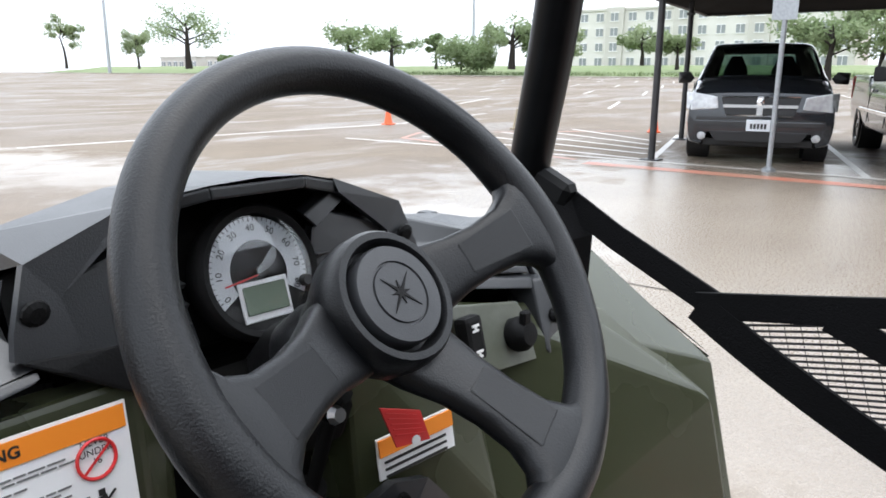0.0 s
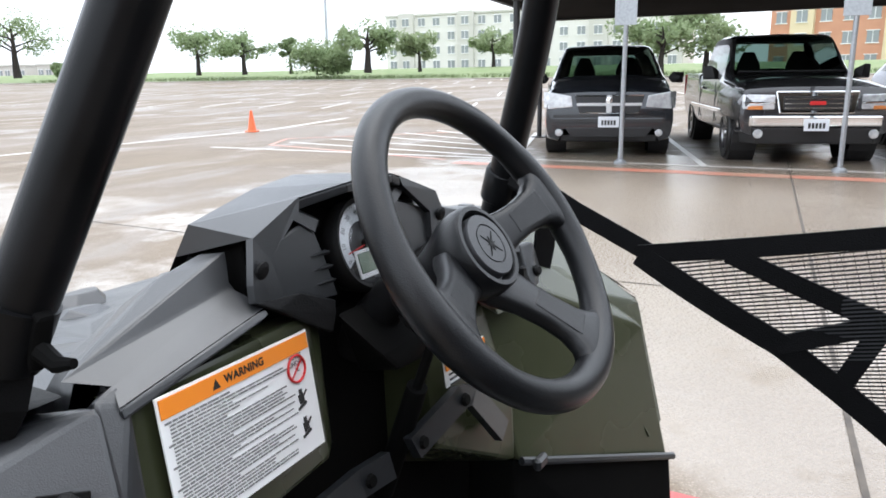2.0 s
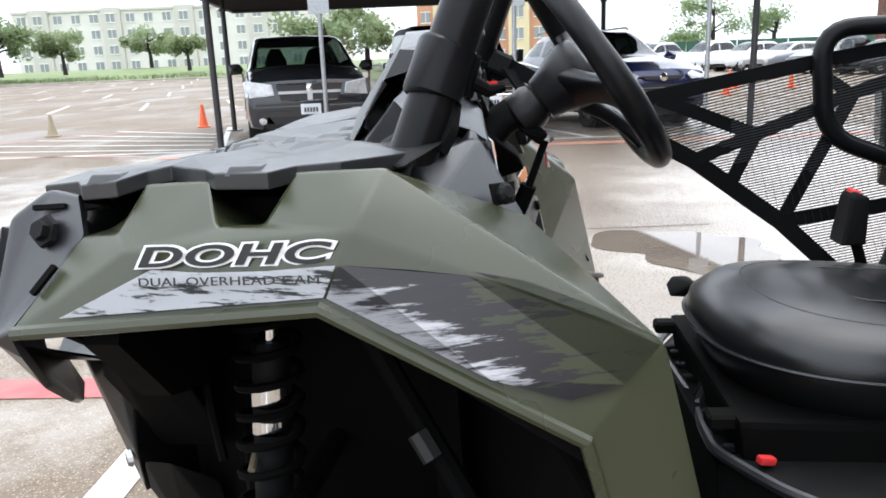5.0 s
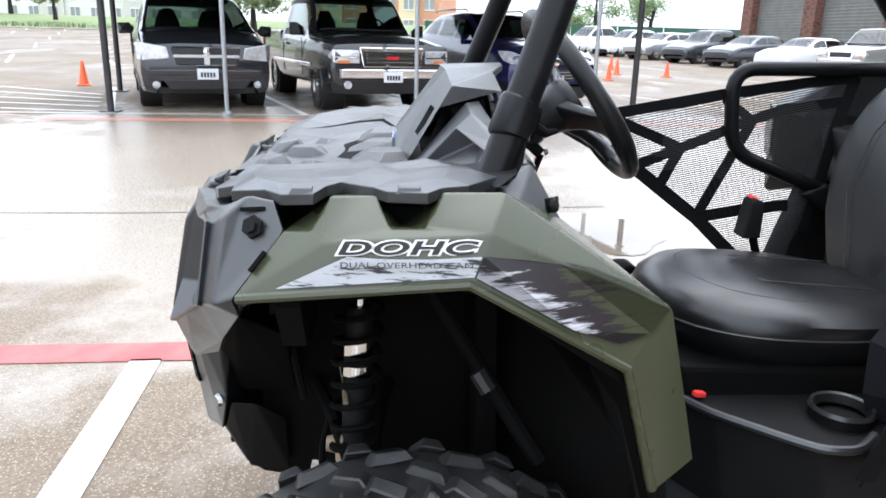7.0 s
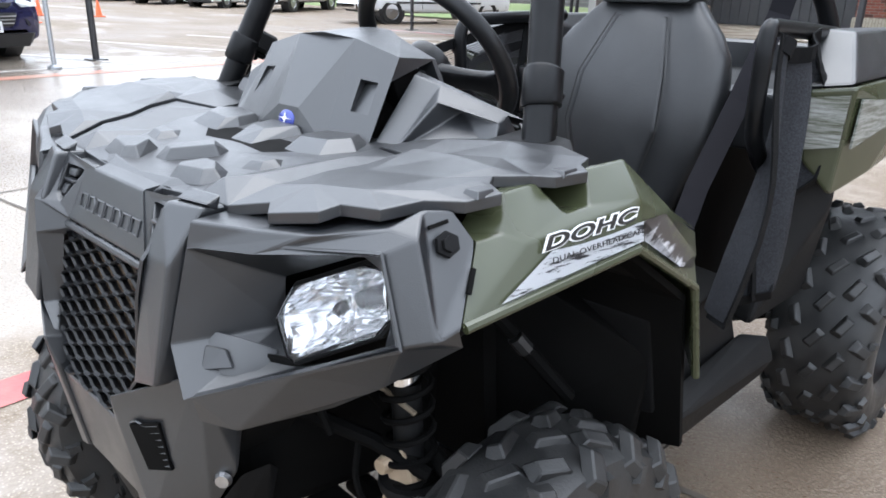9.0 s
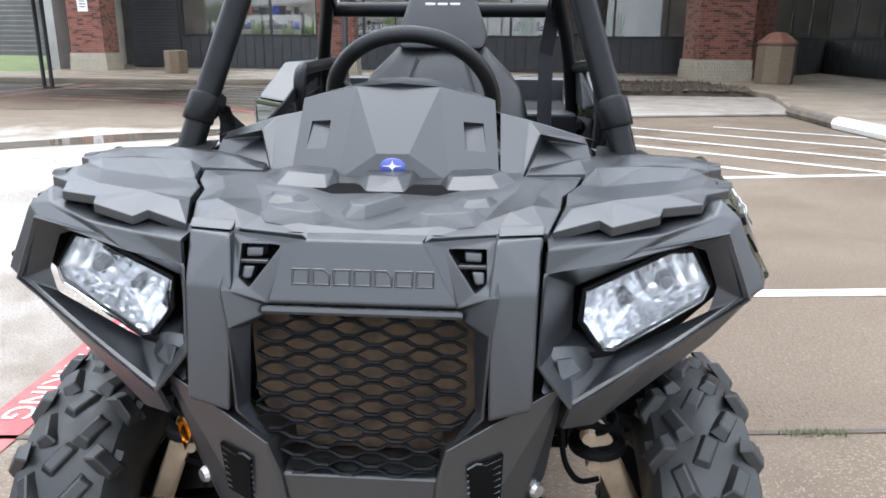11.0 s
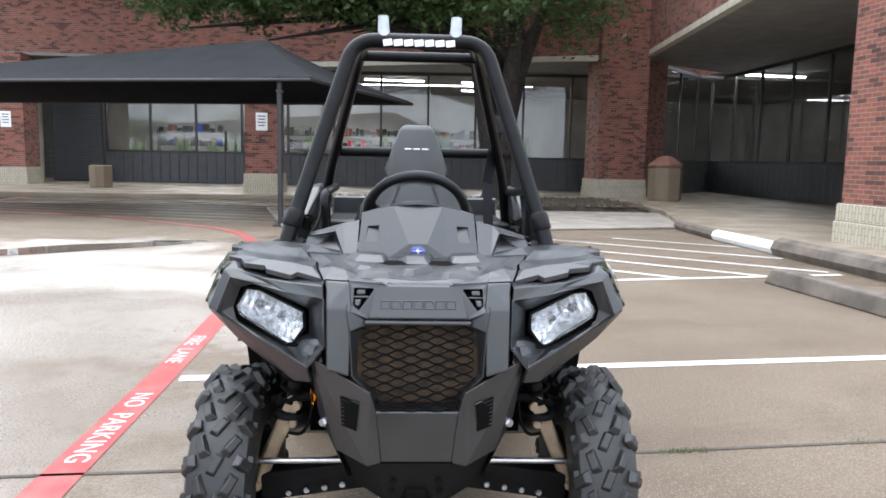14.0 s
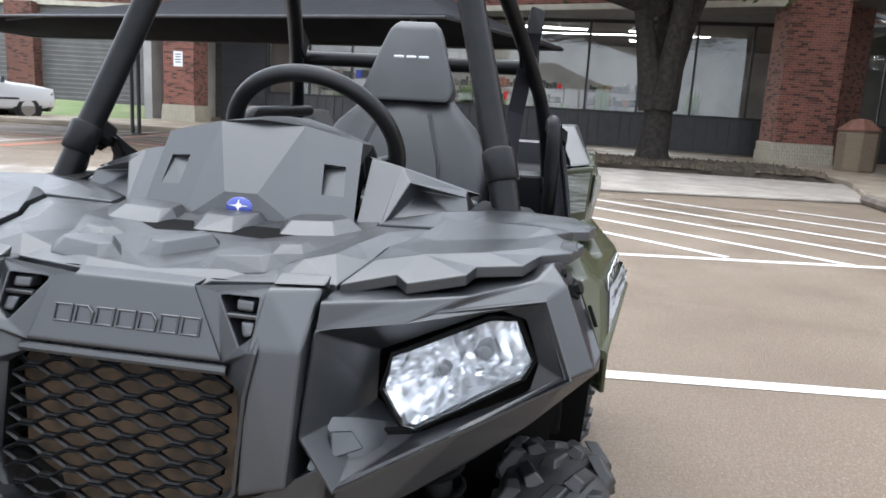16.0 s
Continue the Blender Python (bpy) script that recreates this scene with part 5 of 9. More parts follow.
        part("fog_light", lathe([(0, 0.02), (0.05, 0.015), (0.06, 0)], 12, pose(s * 0.74, 0.955, 0.38, -90, 0, 0)), CAR_LAMP, root)
        part("wiper", tube([(s * 0.1, 0.12, 1.16), (s * 0.6, 0.0, 1.18)], 0.012, 6), CAR_TRIM, root)
    part("bumper_intake", hull([(-0.66, 0.985, 0.46), (0.66, 0.985, 0.46), (-0.55, 0.975, 0.3), (0.55, 0.975, 0.3), (-0.5, 0.8, 0.4), (0.5, 0.8, 0.4)], 0.02), CAR_TRIM, root)
    part("bumper_crease", hull([(-0.92, 0.93, 0.6), (0.92, 0.93, 0.6), (-0.8, 0.99, 0.6), (0.8, 0.99, 0.6), (-0.8, 0.985, 0.52), (0.8, 0.985, 0.52), (-0.93, 0.9, 0.5), (0.93, 0.9, 0.5)], 0.015, 2), paint, root)
    plate(root, 0, 1.0, 0.54)
    part("cowl_vent", box((0, 0.13, 1.14), (1.6, 0.16, 0.03), 0.01, (14, 0, 0)), CAR_TRIM, root)
    for s in (-1, 1):
        for y in (-0.9, -1.95, -3.0):
            part("door_gap", box((s * 0.997, y, 0.72), (0.012, 0.012, 0.8), 0), CAR_TRIM, root)
        for y in (-1.75, -2.1):
            part("door_handle", box((s * 1.005, y, 0.98), (0.03, 0.18, 0.05), 0.01), paint, root)
        part("side_moulding", box((s * 1.0, -1.9, 0.52), (0.03, 2.6, 0.07), 0.01), paint, root)
    mirrors(root, CAR_TRIM, -0.25, 1.18, 0.95)


def pickup(a, b, rz, paint, label, detail=True):
    root = thing("pickup_truck", label, "pickup truck")
    park(root, a, b, rz)
    st = [(0.93, 0.5, 0.92, 0.86, 0.88, 0.88, 0.7, 0.01), (0.89, 0.4, 0.96, 1.01, 0.91, 1.03, 0.76, 0.02), (0.3, 0.34, 0.99, 1.07, 0.93, 1.12, 0.78, 0.05), (-0.62, 0.34, 1.0, 1.12, 0.94, 1.2, 0.84, 0.05), (-1.22, 0.34, 1.0, 1.14, 0.94, 1.74, 0.74, 0.06), (-1.6, 0.34, 1.0, 1.15, 0.94, 1.79, 0.75, 0.05), (-2.7, 0.34, 1.0, 1.16, 0.94, 1.78, 0.74, 0.05), (-2.8, 0.34, 1.0, 1.18, 0.95, 1.24, 0.86, 0.02), (-2.9, 0.34, 1.0, 1.22, 0.97, 1.225, 0.8, 0.0), (-4.75, 0.4, 0.99, 1.24, 0.96, 1.245, 0.8, 0.0), (-4.82, 0.45, 0.97, 1.21, 0.95, 1.215, 0.8, 0.0)]
    car_skin(root, paint, st, (3.0, 4.0), (6.1, 6.9), ((3.5, 5.45), (5.55, 5.95)), "painted body and bed")
    cabin(root, (-0.62, -2.7), (-1.25, -2.6), 0.92, 0.74, 1.16, 1.77)
    wheel_set(root, 0.38, 0.26, (-0.86, 0.86), (0, -3.65))
    g = part("grille", hull([(-0.53, 0.92, 1.000), (0.53, 0.92, 1.000), (-0.47, 0.95, 0.690), (0.47, 0.95, 0.690), (-0.45, 0.8, 0.820), (0.45, 0.8, 0.820)], 0.02), CHROME, root, "chrome framed grille")
    part("grille_mesh", box((0, 0.94, 0.830), (0.84, 0.02, 0.19), 0.02), CAR_TRIM, g)
    if detail:
        for k in range(3):
            part("grille_bar", box((0, 0.955, 0.77 + 0.06 * k), (0.82, 0.012, 0.012), 0.002), CHROME, g)
        part("badge", box((0, 0.965, 0.835), (0.2, 0.012, 0.05), 0.01), RED, g, "plain red badge")
    for s in (-1, 1):
        part("headlight", hull([(s * 0.53, 0.96, 0.950), (s * 0.53, 0.97, 0.750), (s * 0.93, 0.93, 0.750), (s * 0.94, 0.9, 0.960), (s * 0.985, 0.75, 0.850), (s * 0.7, 0.6, 0.820)], 0.02), CAR_LAMP, root, "stacked clear headlight")
        part("chrome_divider", box((s * 0.73, 0.942, 0.845), (0.4, 0.03, 0.018), 0.004, (0, 0, -s * 9)), CHROME, root)
        part("turn_signal", box((s * 0.8, 0.932, 0.775), (0.24, 0.03, 0.05), 0.008, (0, 0, -s * 11)), AMBER_LENS, root, "amber turn signal")
        part("tow_mirror", hull([(s * 0.97, -0.85, 1.14), (s * 0.97, -0.85, 1.28), (s * 1.22, -0.88, 1.14), (s * 1.22, -0.88, 1.36), (s * 1.05, -0.75, 1.16), (s * 1.1, -0.78, 1.36)], 0.02), CAR_TRIM, root, "black door mirror")
        part("fog_light", lathe([(0, 0.02), (0.055, 0.015), (0.065, 0)], 12, pose(s * 0.72, 0.965, 0.43, -90, 0, 0)), CAR_LAMP, root)
    part("bumper", hull([(-0.97, 0.75, 0.670), (0.97, 0.75, 0.670), (-0.8, 0.98, 0.670), (0.8, 0.98, 0.670), (-0.8, 0.98, 0.530), (0.8, 0.98, 0.530), (-0.97, 0.75, 0.510), (0.97, 0.75, 0.510)], 0.02), CHROME, root, "chrome front bumper")
    part("lower_bumper", hull([(-0.95, 0.72, 0.510), (0.95, 0.72, 0.510), (-0.78, 0.96, 0.510), (0.78, 0.96, 0.510), (-0.74, 0.9, 0.290), (0.74, 0.9, 0.290), (-0.9, 0.7, 0.290), (0.9, 0.7, 0.290)], 0.02), CAR_TRIM, root, "black lower bumper")
    part("rear_bumper", box((0, -4.85, 0.55), (1.8, 0.16, 0.2), 0.03), CHROME, root)
    part("cowl_vent", box((0, -0.6, 1.245), (1.5, 0.14, 0.03), 0.01, (12, 0, 0)), CAR_TRIM, root)
    for s in (-1, 1):
        part("tail_light", box((s * 0.93, -4.79, 1.02), (0.12, 0.06, 0.42), 0.02), RED, root, "red tail light")
        part("side_moulding", box((s * 1.0, -1.9, 0.68), (0.02, 3.2, 0.06), 0.006), CHROME if detail else CAR_TRIM, root)
        part("door_handle", box((s * 1.005, -2.25, 1.0), (0.03, 0.2, 0.05), 0.01), paint, root)
        for y in (-0.95, -2.55):
            part("door_gap", box((s * 0.997, y, 0.8), (0.012, 0.012, 0.62), 0), CAR_TRIM, root)
    if detail:
        plate(root, 0, 0.995, 0.55)


def suv(a, b, rz, paint, label):
    root = thing("suv", label, "suv")
    park(root, a, b, rz)
    st = [(0.9, 0.45, 0.72, 0.76, 0.66, 0.78, 0.5, 0.01), (0.83, 0.28, 0.85, 0.87, 0.76, 0.91, 0.58, 0.03), (0.5, 0.22, 0.9, 0.97, 0.82, 1.02, 0.66, 0.05), (-0.1, 0.2, 0.91, 1.03, 0.84, 1.1, 0.72, 0.06), (-0.42, 0.2, 0.91, 1.05, 0.84, 1.14, 0.75, 0.06), (-1.25, 0.2, 0.91, 1.08, 0.85, 1.56, 0.63, 0.06), (-1.8, 0.22, 0.91, 1.1, 0.85, 1.61, 0.64, 0.05), (-2.8, 0.24, 0.91, 1.16, 0.84, 1.58, 0.61, 0.05), (-3.3, 0.3, 0.89, 1.18, 0.82, 1.45, 0.58, 0.03), (-3.5, 0.45, 0.84, 1.1, 0.78, 1.15, 0.6, 0.02)]
    car_skin(root, paint, st, (4.0, 5.0), (8.0, 8.9), ((4.4, 5.55), (5.65, 6.5), (6.6, 7.6)), "painted body")
    cabin(root, (-0.42, -3.2), (-1.25, -2.9), 0.84, 0.62, 1.08, 1.58)
    wheel_set(root, 0.34, 0.22, (-0.79, 0.79), (0, -2.64))
    g = part("grille", hull([(-0.42, 0.925, 0.84), (0.42, 0.925, 0.84), (-0.3, 0.945, 0.76), (0.3, 0.945, 0.76), (-0.3, 0.7, 0.75), (0.3, 0.7, 0.75)], 0.02), CAR_TRIM, root, "black slatted grille")
    part("badge", lathe([(0, 0.02), (0.06, 0.012), (0.07, 0)], 16, pose(0, 0.945, 0.81, -90, 0, 0)), CHROME, g)
    part("lower_grille", hull([(-0.44, 0.94, 0.7), (0.44, 0.94, 0.7), (-0.34, 0.945, 0.5), (0.34, 0.945, 0.5), (-0.4, 0.7, 0.5), (0.4, 0.7, 0.5)], 0.02), CAR_TRIM, root)
    part("lower_lip", hull([(-0.86, 0.76, 0.4), (0.86, 0.76, 0.4), (-0.66, 0.94, 0.4), (0.66, 0.94, 0.4), (-0.6, 0.88, 0.2), (0.6, 0.88, 0.2), (-0.84, 0.6, 0.2), (0.84, 0.6, 0.2)], 0.02), CAR_TRIM, root)
    for s in (-1, 1):
        part("headlight", hull([(s * 0.42, 0.93, 0.85), (s * 0.5, 0.95, 0.76), (s * 0.84, 0.88, 0.77), (s * 0.925, 0.5, 0.98), (s * 0.9, 0.7, 0.82), (s * 0.78, 0.7, 0.985), (s * 0.6, 0.5, 0.85)], 0.02), CAR_LAMP, root, "swept clear headlight")
        part("roof_rail", tube([(s * 0.6, -1.4, 1.66), (s * 0.6, -1.5, 1.7), (s * 0.6, -2.9, 1.7), (s * 0.6, -3.0, 1.66)], 0.018, 6), STEEL, root)
    for k in range(3):
        part("grille_slat", box((0, 0.95, 0.545 + 0.05 * k), (0.7 + 0.05 * k, 0.012, 0.014), 0.003), STEEL, root)
    for s in (-1, 1):
        part("fog_recess", hull([(s * 0.56, 0.915, 0.6), (s * 0.82, 0.83, 0.62), (s * 0.6, 0.92, 0.5), (s * 0.78, 0.86, 0.5), (s * 0.65, 0.7, 0.55)], 0.01), CAR_TRIM, root)
    plate(root, 0, 0.955, 0.5)
    mirrors(root, paint, -0.55, 1.14, 0.86)


def sedan(a, b, rz, paint, label, tall=1.42):
    root = thing("car", label, "car", "cars parked far across the lot")
    park(root, a, b, rz)
    st = [(0.87, 0.4, 0.7, 0.62, 0.66, 0.64, 0.5, 0.01), (0.79, 0.25, 0.83, 0.72, 0.76, 0.75, 0.6, 0.03), (0.3, 0.2, 0.88, 0.84, 0.82, 0.9, 0.68, 0.05), (-0.45, 0.2, 0.9, 0.92, 0.83, 0.98, 0.72, 0.05), (-1.25, 0.2, 0.9, 0.95, 0.83, tall - 0.09, 0.6, 0.05), (-1.7, 0.2, 0.9, 0.96, 0.83, tall - 0.05, 0.61, 0.05), (-2.5, 0.2, 0.9, 0.98, 0.83, tall - 0.07, 0.6, 0.05), (-3.2, 0.22, 0.88, 0.99, 0.8, 1.02, 0.66, 0.03), (-3.6, 0.3, 0.84, 0.97, 0.76, 0.99, 0.6, 0.02), (-3.78, 0.42, 0.78, 0.88, 0.72, 0.9, 0.5, 0.02)]
    car_skin(root, paint, st, (3.0, 4.0), (6.0, 7.0), ((3.4, 4.8), (4.9, 5.7), (5.8, 6.6)), "painted body")
    cabin(root, (-0.45, -3.1), (-1.25, -2.4), 0.82, 0.6, 0.96, tall - 0.06)
    wheel_set(root, 0.32, 0.2, (-0.78, 0.78), (0, -2.7))
    for s in (-1, 1):
        part("headlight", hull([(s * 0.5, 0.8, 0.7), (s * 0.52, 0.8, 0.6), (s * 0.8, 0.62, 0.64), (s * 0.82, 0.5, 0.76), (s * 0.6, 0.6, 0.68)], 0.015), CAR_LAMP, root)
    part("grille", box((0, 0.84, 0.58), (0.8, 0.04, 0.14), 0.02), CAR_TRIM, root)


minivan(11.45, 2.33, NOSE)
pickup(11.3, -0.48, NOSE, car_paint("black_car_paint", (0.03, 0.03, 0.033), 0.2), "black pickup truck with chrome grille parked under the canopy")
suv(11.95, -3.3, NOSE, car_paint("deep_blue_car_paint", (0.018, 0.02, 0.075), 0.3), "dark blue compact suv parked beside the pickup")
WHITE_CAR, SILVER_CAR, DARK_CAR = car_paint("white_car_paint", (0.72, 0.73, 0.74), 0.0), car_paint("silver_car_paint", (0.42, 0.43, 0.45), 0.6), car_paint("dark_grey_car_paint", (0.05, 0.055, 0.065), 0.4)
pickup(16.0, -21.4, 157, WHITE_CAR, "white pickup truck parked beside the lawn", False)
pickup(24.9, -19.3, 23, SILVER_CAR, "silver crew-cab pickup parked at the end of the row", False)
sedan(27.9, -18.3, 22, WHITE_CAR, "white sedan parked beside the silver pickup")
sedan(30.9, -17.5, 22, DARK_CAR, "dark grey sedan parked far across the lot")
sedan(33.8, -16.8, 22, DARK_CAR, "dark grey sedan parked far across the lot", 1.6)
sedan(36.9, -16.0, 22, SILVER_CAR, "silver hatchback parked far across the lot")
sedan(39.8, -15.2, 22, WHITE_CAR, "white hatchback parked far across the lot", 1.5)
sedan(43, -14.0, 24, WHITE_CAR, "white suv parked far across the lot", 1.65)
sedan(47, -12.0, 24, SILVER_CAR, "silver suv parked far across the lot", 1.65)
sedan(48, -19, 200, SILVER_CAR, "silver sedan parked far across the lot")
sedan(44, -24, 200, WHITE_CAR, "white sedan parked far across the lot")


# ---- distant buildings ----
def block(name, a, b, rz, w, d, h, floors, bays, wall, label, pane_w=1.5, pane_h=1.6, accent=None, roof_mat=None, z=1.4):
    root = thing(name, label, "building")
    set_in_lot(root, a, b, z, rz)
    part("wall", box((0, 0, h / 2), (w, d, h), 0), wall, root)
    part("parapet", box((0, 0, h + 0.2), (w + 0.5, d + 0.5, 0.5), 0.05), roof_mat or wall, root)
    fh, bw = h / floors, w / bays
    for k in range(bays):
        if accent and k % 4 == 1:
            part("bay", box((-w / 2 + bw * (k + 0.5), -d / 2 - 0.3, h / 2 + 0.3), (bw * 1.05, 0.9, h + 0.6), 0.03), accent, root)
        for f in range(floors):
            x, zz = -w / 2 + bw * (k + 0.5), fh * (f + 0.55)
            dy = -d / 2 - (0.77 if accent and k % 4 == 1 else 0.02)
            win = part("window", box((x, dy, zz), (pane_w, 0.1, pane_h), 0), PANE_FAR, root)
            part("frame", merged(box((x, dy - 0.06, zz - pane_h / 2 - 0.06), (pane_w + 0.3, 0.12, 0.14), 0), box((x, dy - 0.06, zz + pane_h / 2 + 0.06), (pane_w + 0.3, 0.12, 0.12), 0), box((x, dy - 0.06, zz), (0.08, 0.1, pane_h), 0)), WHITE, win)
    return root


block("hotel", 150, 51, 90 + 180, 62, 16, 11.5, 4, 18, HOTEL, "long four-storey cream hotel far behind the trees", 1.5, 1.5, HOTEL_DARK, HOTEL_DARK, 2.4)
block("apartment_building", 150, -9, 90 + 180 - 20, 26, 16, 19, 5, 7, ORANGE_WALL, "orange and ochre five-storey building far away", 1.8, 1.9, YELLOW_WALL, HOTEL_DARK, 1.06)
fence = thing("green_fence", "low green construction fence far across the lot", "fence")
set_in_lot(fence, 74, -25, 1.02)
FENCE = material("green_mesh_fence", (0.03, 0.09, 0.06), 0.8)
for k in range(10):
    part("panel", box((0, 14 - 5 * k, 0.9), (0.05, 4.9, 1.7), 0), FENCE, fence)
    part("post", tube([(0.06, 16.4 - 5 * k, 0), (0.06, 16.4 - 5 * k, 1.9)], 0.04, 6), GALV, fence)
mast = thing("lamp_mast", "tall grey lighting mast beyond the lot", "lamp post")
set_in_lot(mast, 75, 134, 1.04)
part("pole", tube([(0, 0, 0), (0, 0, 22)], [0.35, 0.2], 10), GALV, mast)
part("head", box((0, 0, 22), (1.2, 1.2, 0.3), 0.05), GALV, mast)
for k, (a, b) in enumerate(((150, 190), (150, 215))):
    block("low_building", a, b, 270, 20, 12, 5, 1, 6, HOTEL_DARK, "low grey building far beyond the lot", 2, 2, z=1.06)
# pylon sign seen high over the trees
pylon = thing("pylon_sign", "tall roadside sign with a plain green and white board", "sign")
set_in_lot(pylon, 150, 103, 1.06)
part("pole", tube([(0, 0, 0), (0, 0, 21)], 0.35, 10), GALV, pylon)
GREEN_SIGN = material("green_sign", (0.03, 0.22, 0.08), 0.4)
part("board", box((0, 0, 22.2), (0.6, 5.6, 3.6), 0.05), GREEN_SIGN, pylon)
part("panel", box((-0.33, 0, 21.8), (0.06, 5.0, 1.0), 0), WHITE, pylon)


# ---- the single-seat utility vehicle ----
UTV = thing("utility_vehicle", "olive and black single-seat off-road utility vehicle parked on wet concrete", "utility vehicle")

# front shell
pair("front_rib", hull([(-0.168, 0.308, 0.951), (-0.226, 0.292, 0.952), (-0.232, 0.2, 0.945), (-0.165, 0.2, 0.945), (-0.160, 0.338, 0.89), (-0.219, 0.336, 0.893),
                        (-0.163, 0.368, 0.735), (-0.216, 0.366, 0.75), (-0.165, 0.25, 0.72), (-0.222, 0.25, 0.74)], 0.005, 3), PLASTIC, UTV, "upright faceted black plastic rib")
# badge panel, vent panels and the frame of the grille
fascia = {"t": (-0.074, 0.291, 0.941), "tm": (0.074, 0.291, 0.941), "b": (-0.121, 0.32, 0.866), "bm": (0.121, 0.32, 0.866), "u": (-0.08, 0.262, 0.946), "um": (0.08, 0.262, 0.946), "l": (-0.117, 0.308, 0.853), "lm": (0.117, 0.308, 0.853)}
part("badge_panel", shell(fascia, ["t tm bm b", "u um tm t", "b bm lm l"], (0, 1, 0.4), 0.005, 0.004, 3), PLASTIC, UTV, "black trapezoid badge panel")
vent_panel = {"bt": (-0.0745, 0.2895, 0.9405), "rt": (-0.17, 0.291, 0.948), "rb": (-0.167, 0.342, 0.888), "bb": (-0.1215, 0.3185, 0.8655), "a": (-0.106, 0.2925, 0.934), "b": (-0.156, 0.2985, 0.936), "c": (-0.157, 0.318, 0.897), "d": (-0.143, 0.321, 0.885),
              "a2": (-0.106, 0.262, 0.934), "b2": (-0.156, 0.265, 0.936), "c2": (-0.157, 0.285, 0.897), "d2": (-0.143, 0.285, 0.885), "s1": (-0.16, 0.351, 0.84), "s2": (-0.154, 0.361, 0.735), "g1": (-0.1195, 0.309, 0.8525), "g2": (-0.143, 0.322, 0.835), "g3": (-0.147, 0.338, 0.735), "g4": (-0.104, 0.347, 0.668), "s3": (-0.112, 0.363, 0.692)}
pair("vent_surround", shell(vent_panel, ["bt rt b a", "rt rb c b", "rb bb d c", "bb bt a d", "a b b2 a2", "b c c2 b2", "c d d2 c2", "d a a2 d2", "bb rb s1 g2 g1", "s1 s2 g3 g2", "s2 s3 g4 g3"], (0, 1, 0.2), 0.004, 0.0022), PLASTIC, UTV, "black panel round the vent")
# black sheet that stands for the shade inside the vent
pair("vent_recess", slab([(-0.1, 0.266, 0.94), (-0.16, 0.266, 0.942), (-0.162, 0.286, 0.885), (-0.135, 0.288, 0.875)], (0, -0.004, 0)), UNDER, UTV, "black backing for the shade in the vent opening")
pair("vent_bracket", hull([(-0.129, 0.296, 0.931), (-0.15, 0.298, 0.931), (-0.13, 0.3, 0.92), (-0.15, 0.302, 0.92), (-0.127, 0.28, 0.933), (-0.152, 0.28, 0.933), (-0.127, 0.28, 0.918), (-0.152, 0.28, 0.918)], 0.003), PLASTIC, UTV)
pair("vent_bracket", hull([(-0.138, 0.306, 0.909), (-0.154, 0.307, 0.909), (-0.143, 0.314, 0.893), (-0.154, 0.315, 0.896), (-0.136, 0.285, 0.91), (-0.155, 0.285, 0.91), (-0.143, 0.29, 0.892), (-0.155, 0.29, 0.892)], 0.003), PLASTIC, UTV)
pair("vent_bar", box((-0.139, 0.301, 0.9145), (0.036, 0.01, 0.005), 0.001), PLASTIC, UTV)
# raised outlined marks on the badge panel
for k in range(7):
    m = facing((0.0795 - 0.0265 * k, 0.3087, 0.8975), (-1, 0, 0), (0, -0.36, 0.93))
    mark = [(-0.0105, -0.0095), (0.0105, -0.0095), (0.0105, 0.0095), (-0.0105, 0.0095)]
    if k % 3 == 1:
        mark = [(-0.0105, -0.0095), (0.0105, -0.0095), (0.0105, 0.003), (0.004, 0.0095), (-0.0105, 0.0095)]
    part("raised_mark", tube([m @ Vector((x, y, 0.0)) for x, y in mark], 0.0019, 6, closed=True), PLASTIC, UTV)
# grille: dusty radiator behind a hexagon mesh
part("radiator", slab([(-0.135, 0.28, 0.855), (0.135, 0.28, 0.855), (0.155, 0.285, 0.82), (0.15, 0.29, 0.72), (0.1, 0.295, 0.65), (-0.1, 0.295, 0.65), (-0.15, 0.29, 0.72), (-0.155, 0.285, 0.82)], (0, -0.03, 0)), BROWN_RAD, UTV, "dusty brown radiator")


def hex_mesh(w, h, cell, r):
    """Zigzag wires whose waves meet, as in a stretched hexagon grille."""
    bms = []
    rows = int(h / cell)
    for j in range(rows + 1):
        bm = bmesh.new()
        pts = []
        n = int(w / (cell * 1.35))
        for i in range(n + 1):
            x = -w / 2 + w * i / n
            z = h / 2 - j * cell + (0.36 * cell if (i // 2 + j) % 2 else -0.36 * cell)
            pts.append((x, 0, z))
        tube(pts, r, 6, flat=0.42, bm=bm)
        bms.append(bm)
    return merged(*bms)


bm = hex_mesh(0.30, 0.22, 0.0112, 0.006)
bmesh.ops.transform(bm, matrix=pose(0, 0.338, 0.754, 13, 0, 0), verts=bm.verts)
for v in [v for v in bm.verts if abs(v.co.x) > (0.122 + (0.855 - v.co.z) * 1.1 if v.co.z > 0.834 else 0.147 - max(0, 0.735 - v.co.z) * 0.65)]:
    v.tag = True
bmesh.ops.delete(bm, geom=[v for v in bm.verts if v.tag], context="VERTS")
part("grille_mesh", bm, TUBE, UTV, "black stretched-hexagon grille mesh")
part("grille_top_bar", tube([(-0.128, 0.318, 0.855), (0.128, 0.318, 0.855)], 0.006, 8), PLASTIC, UTV)
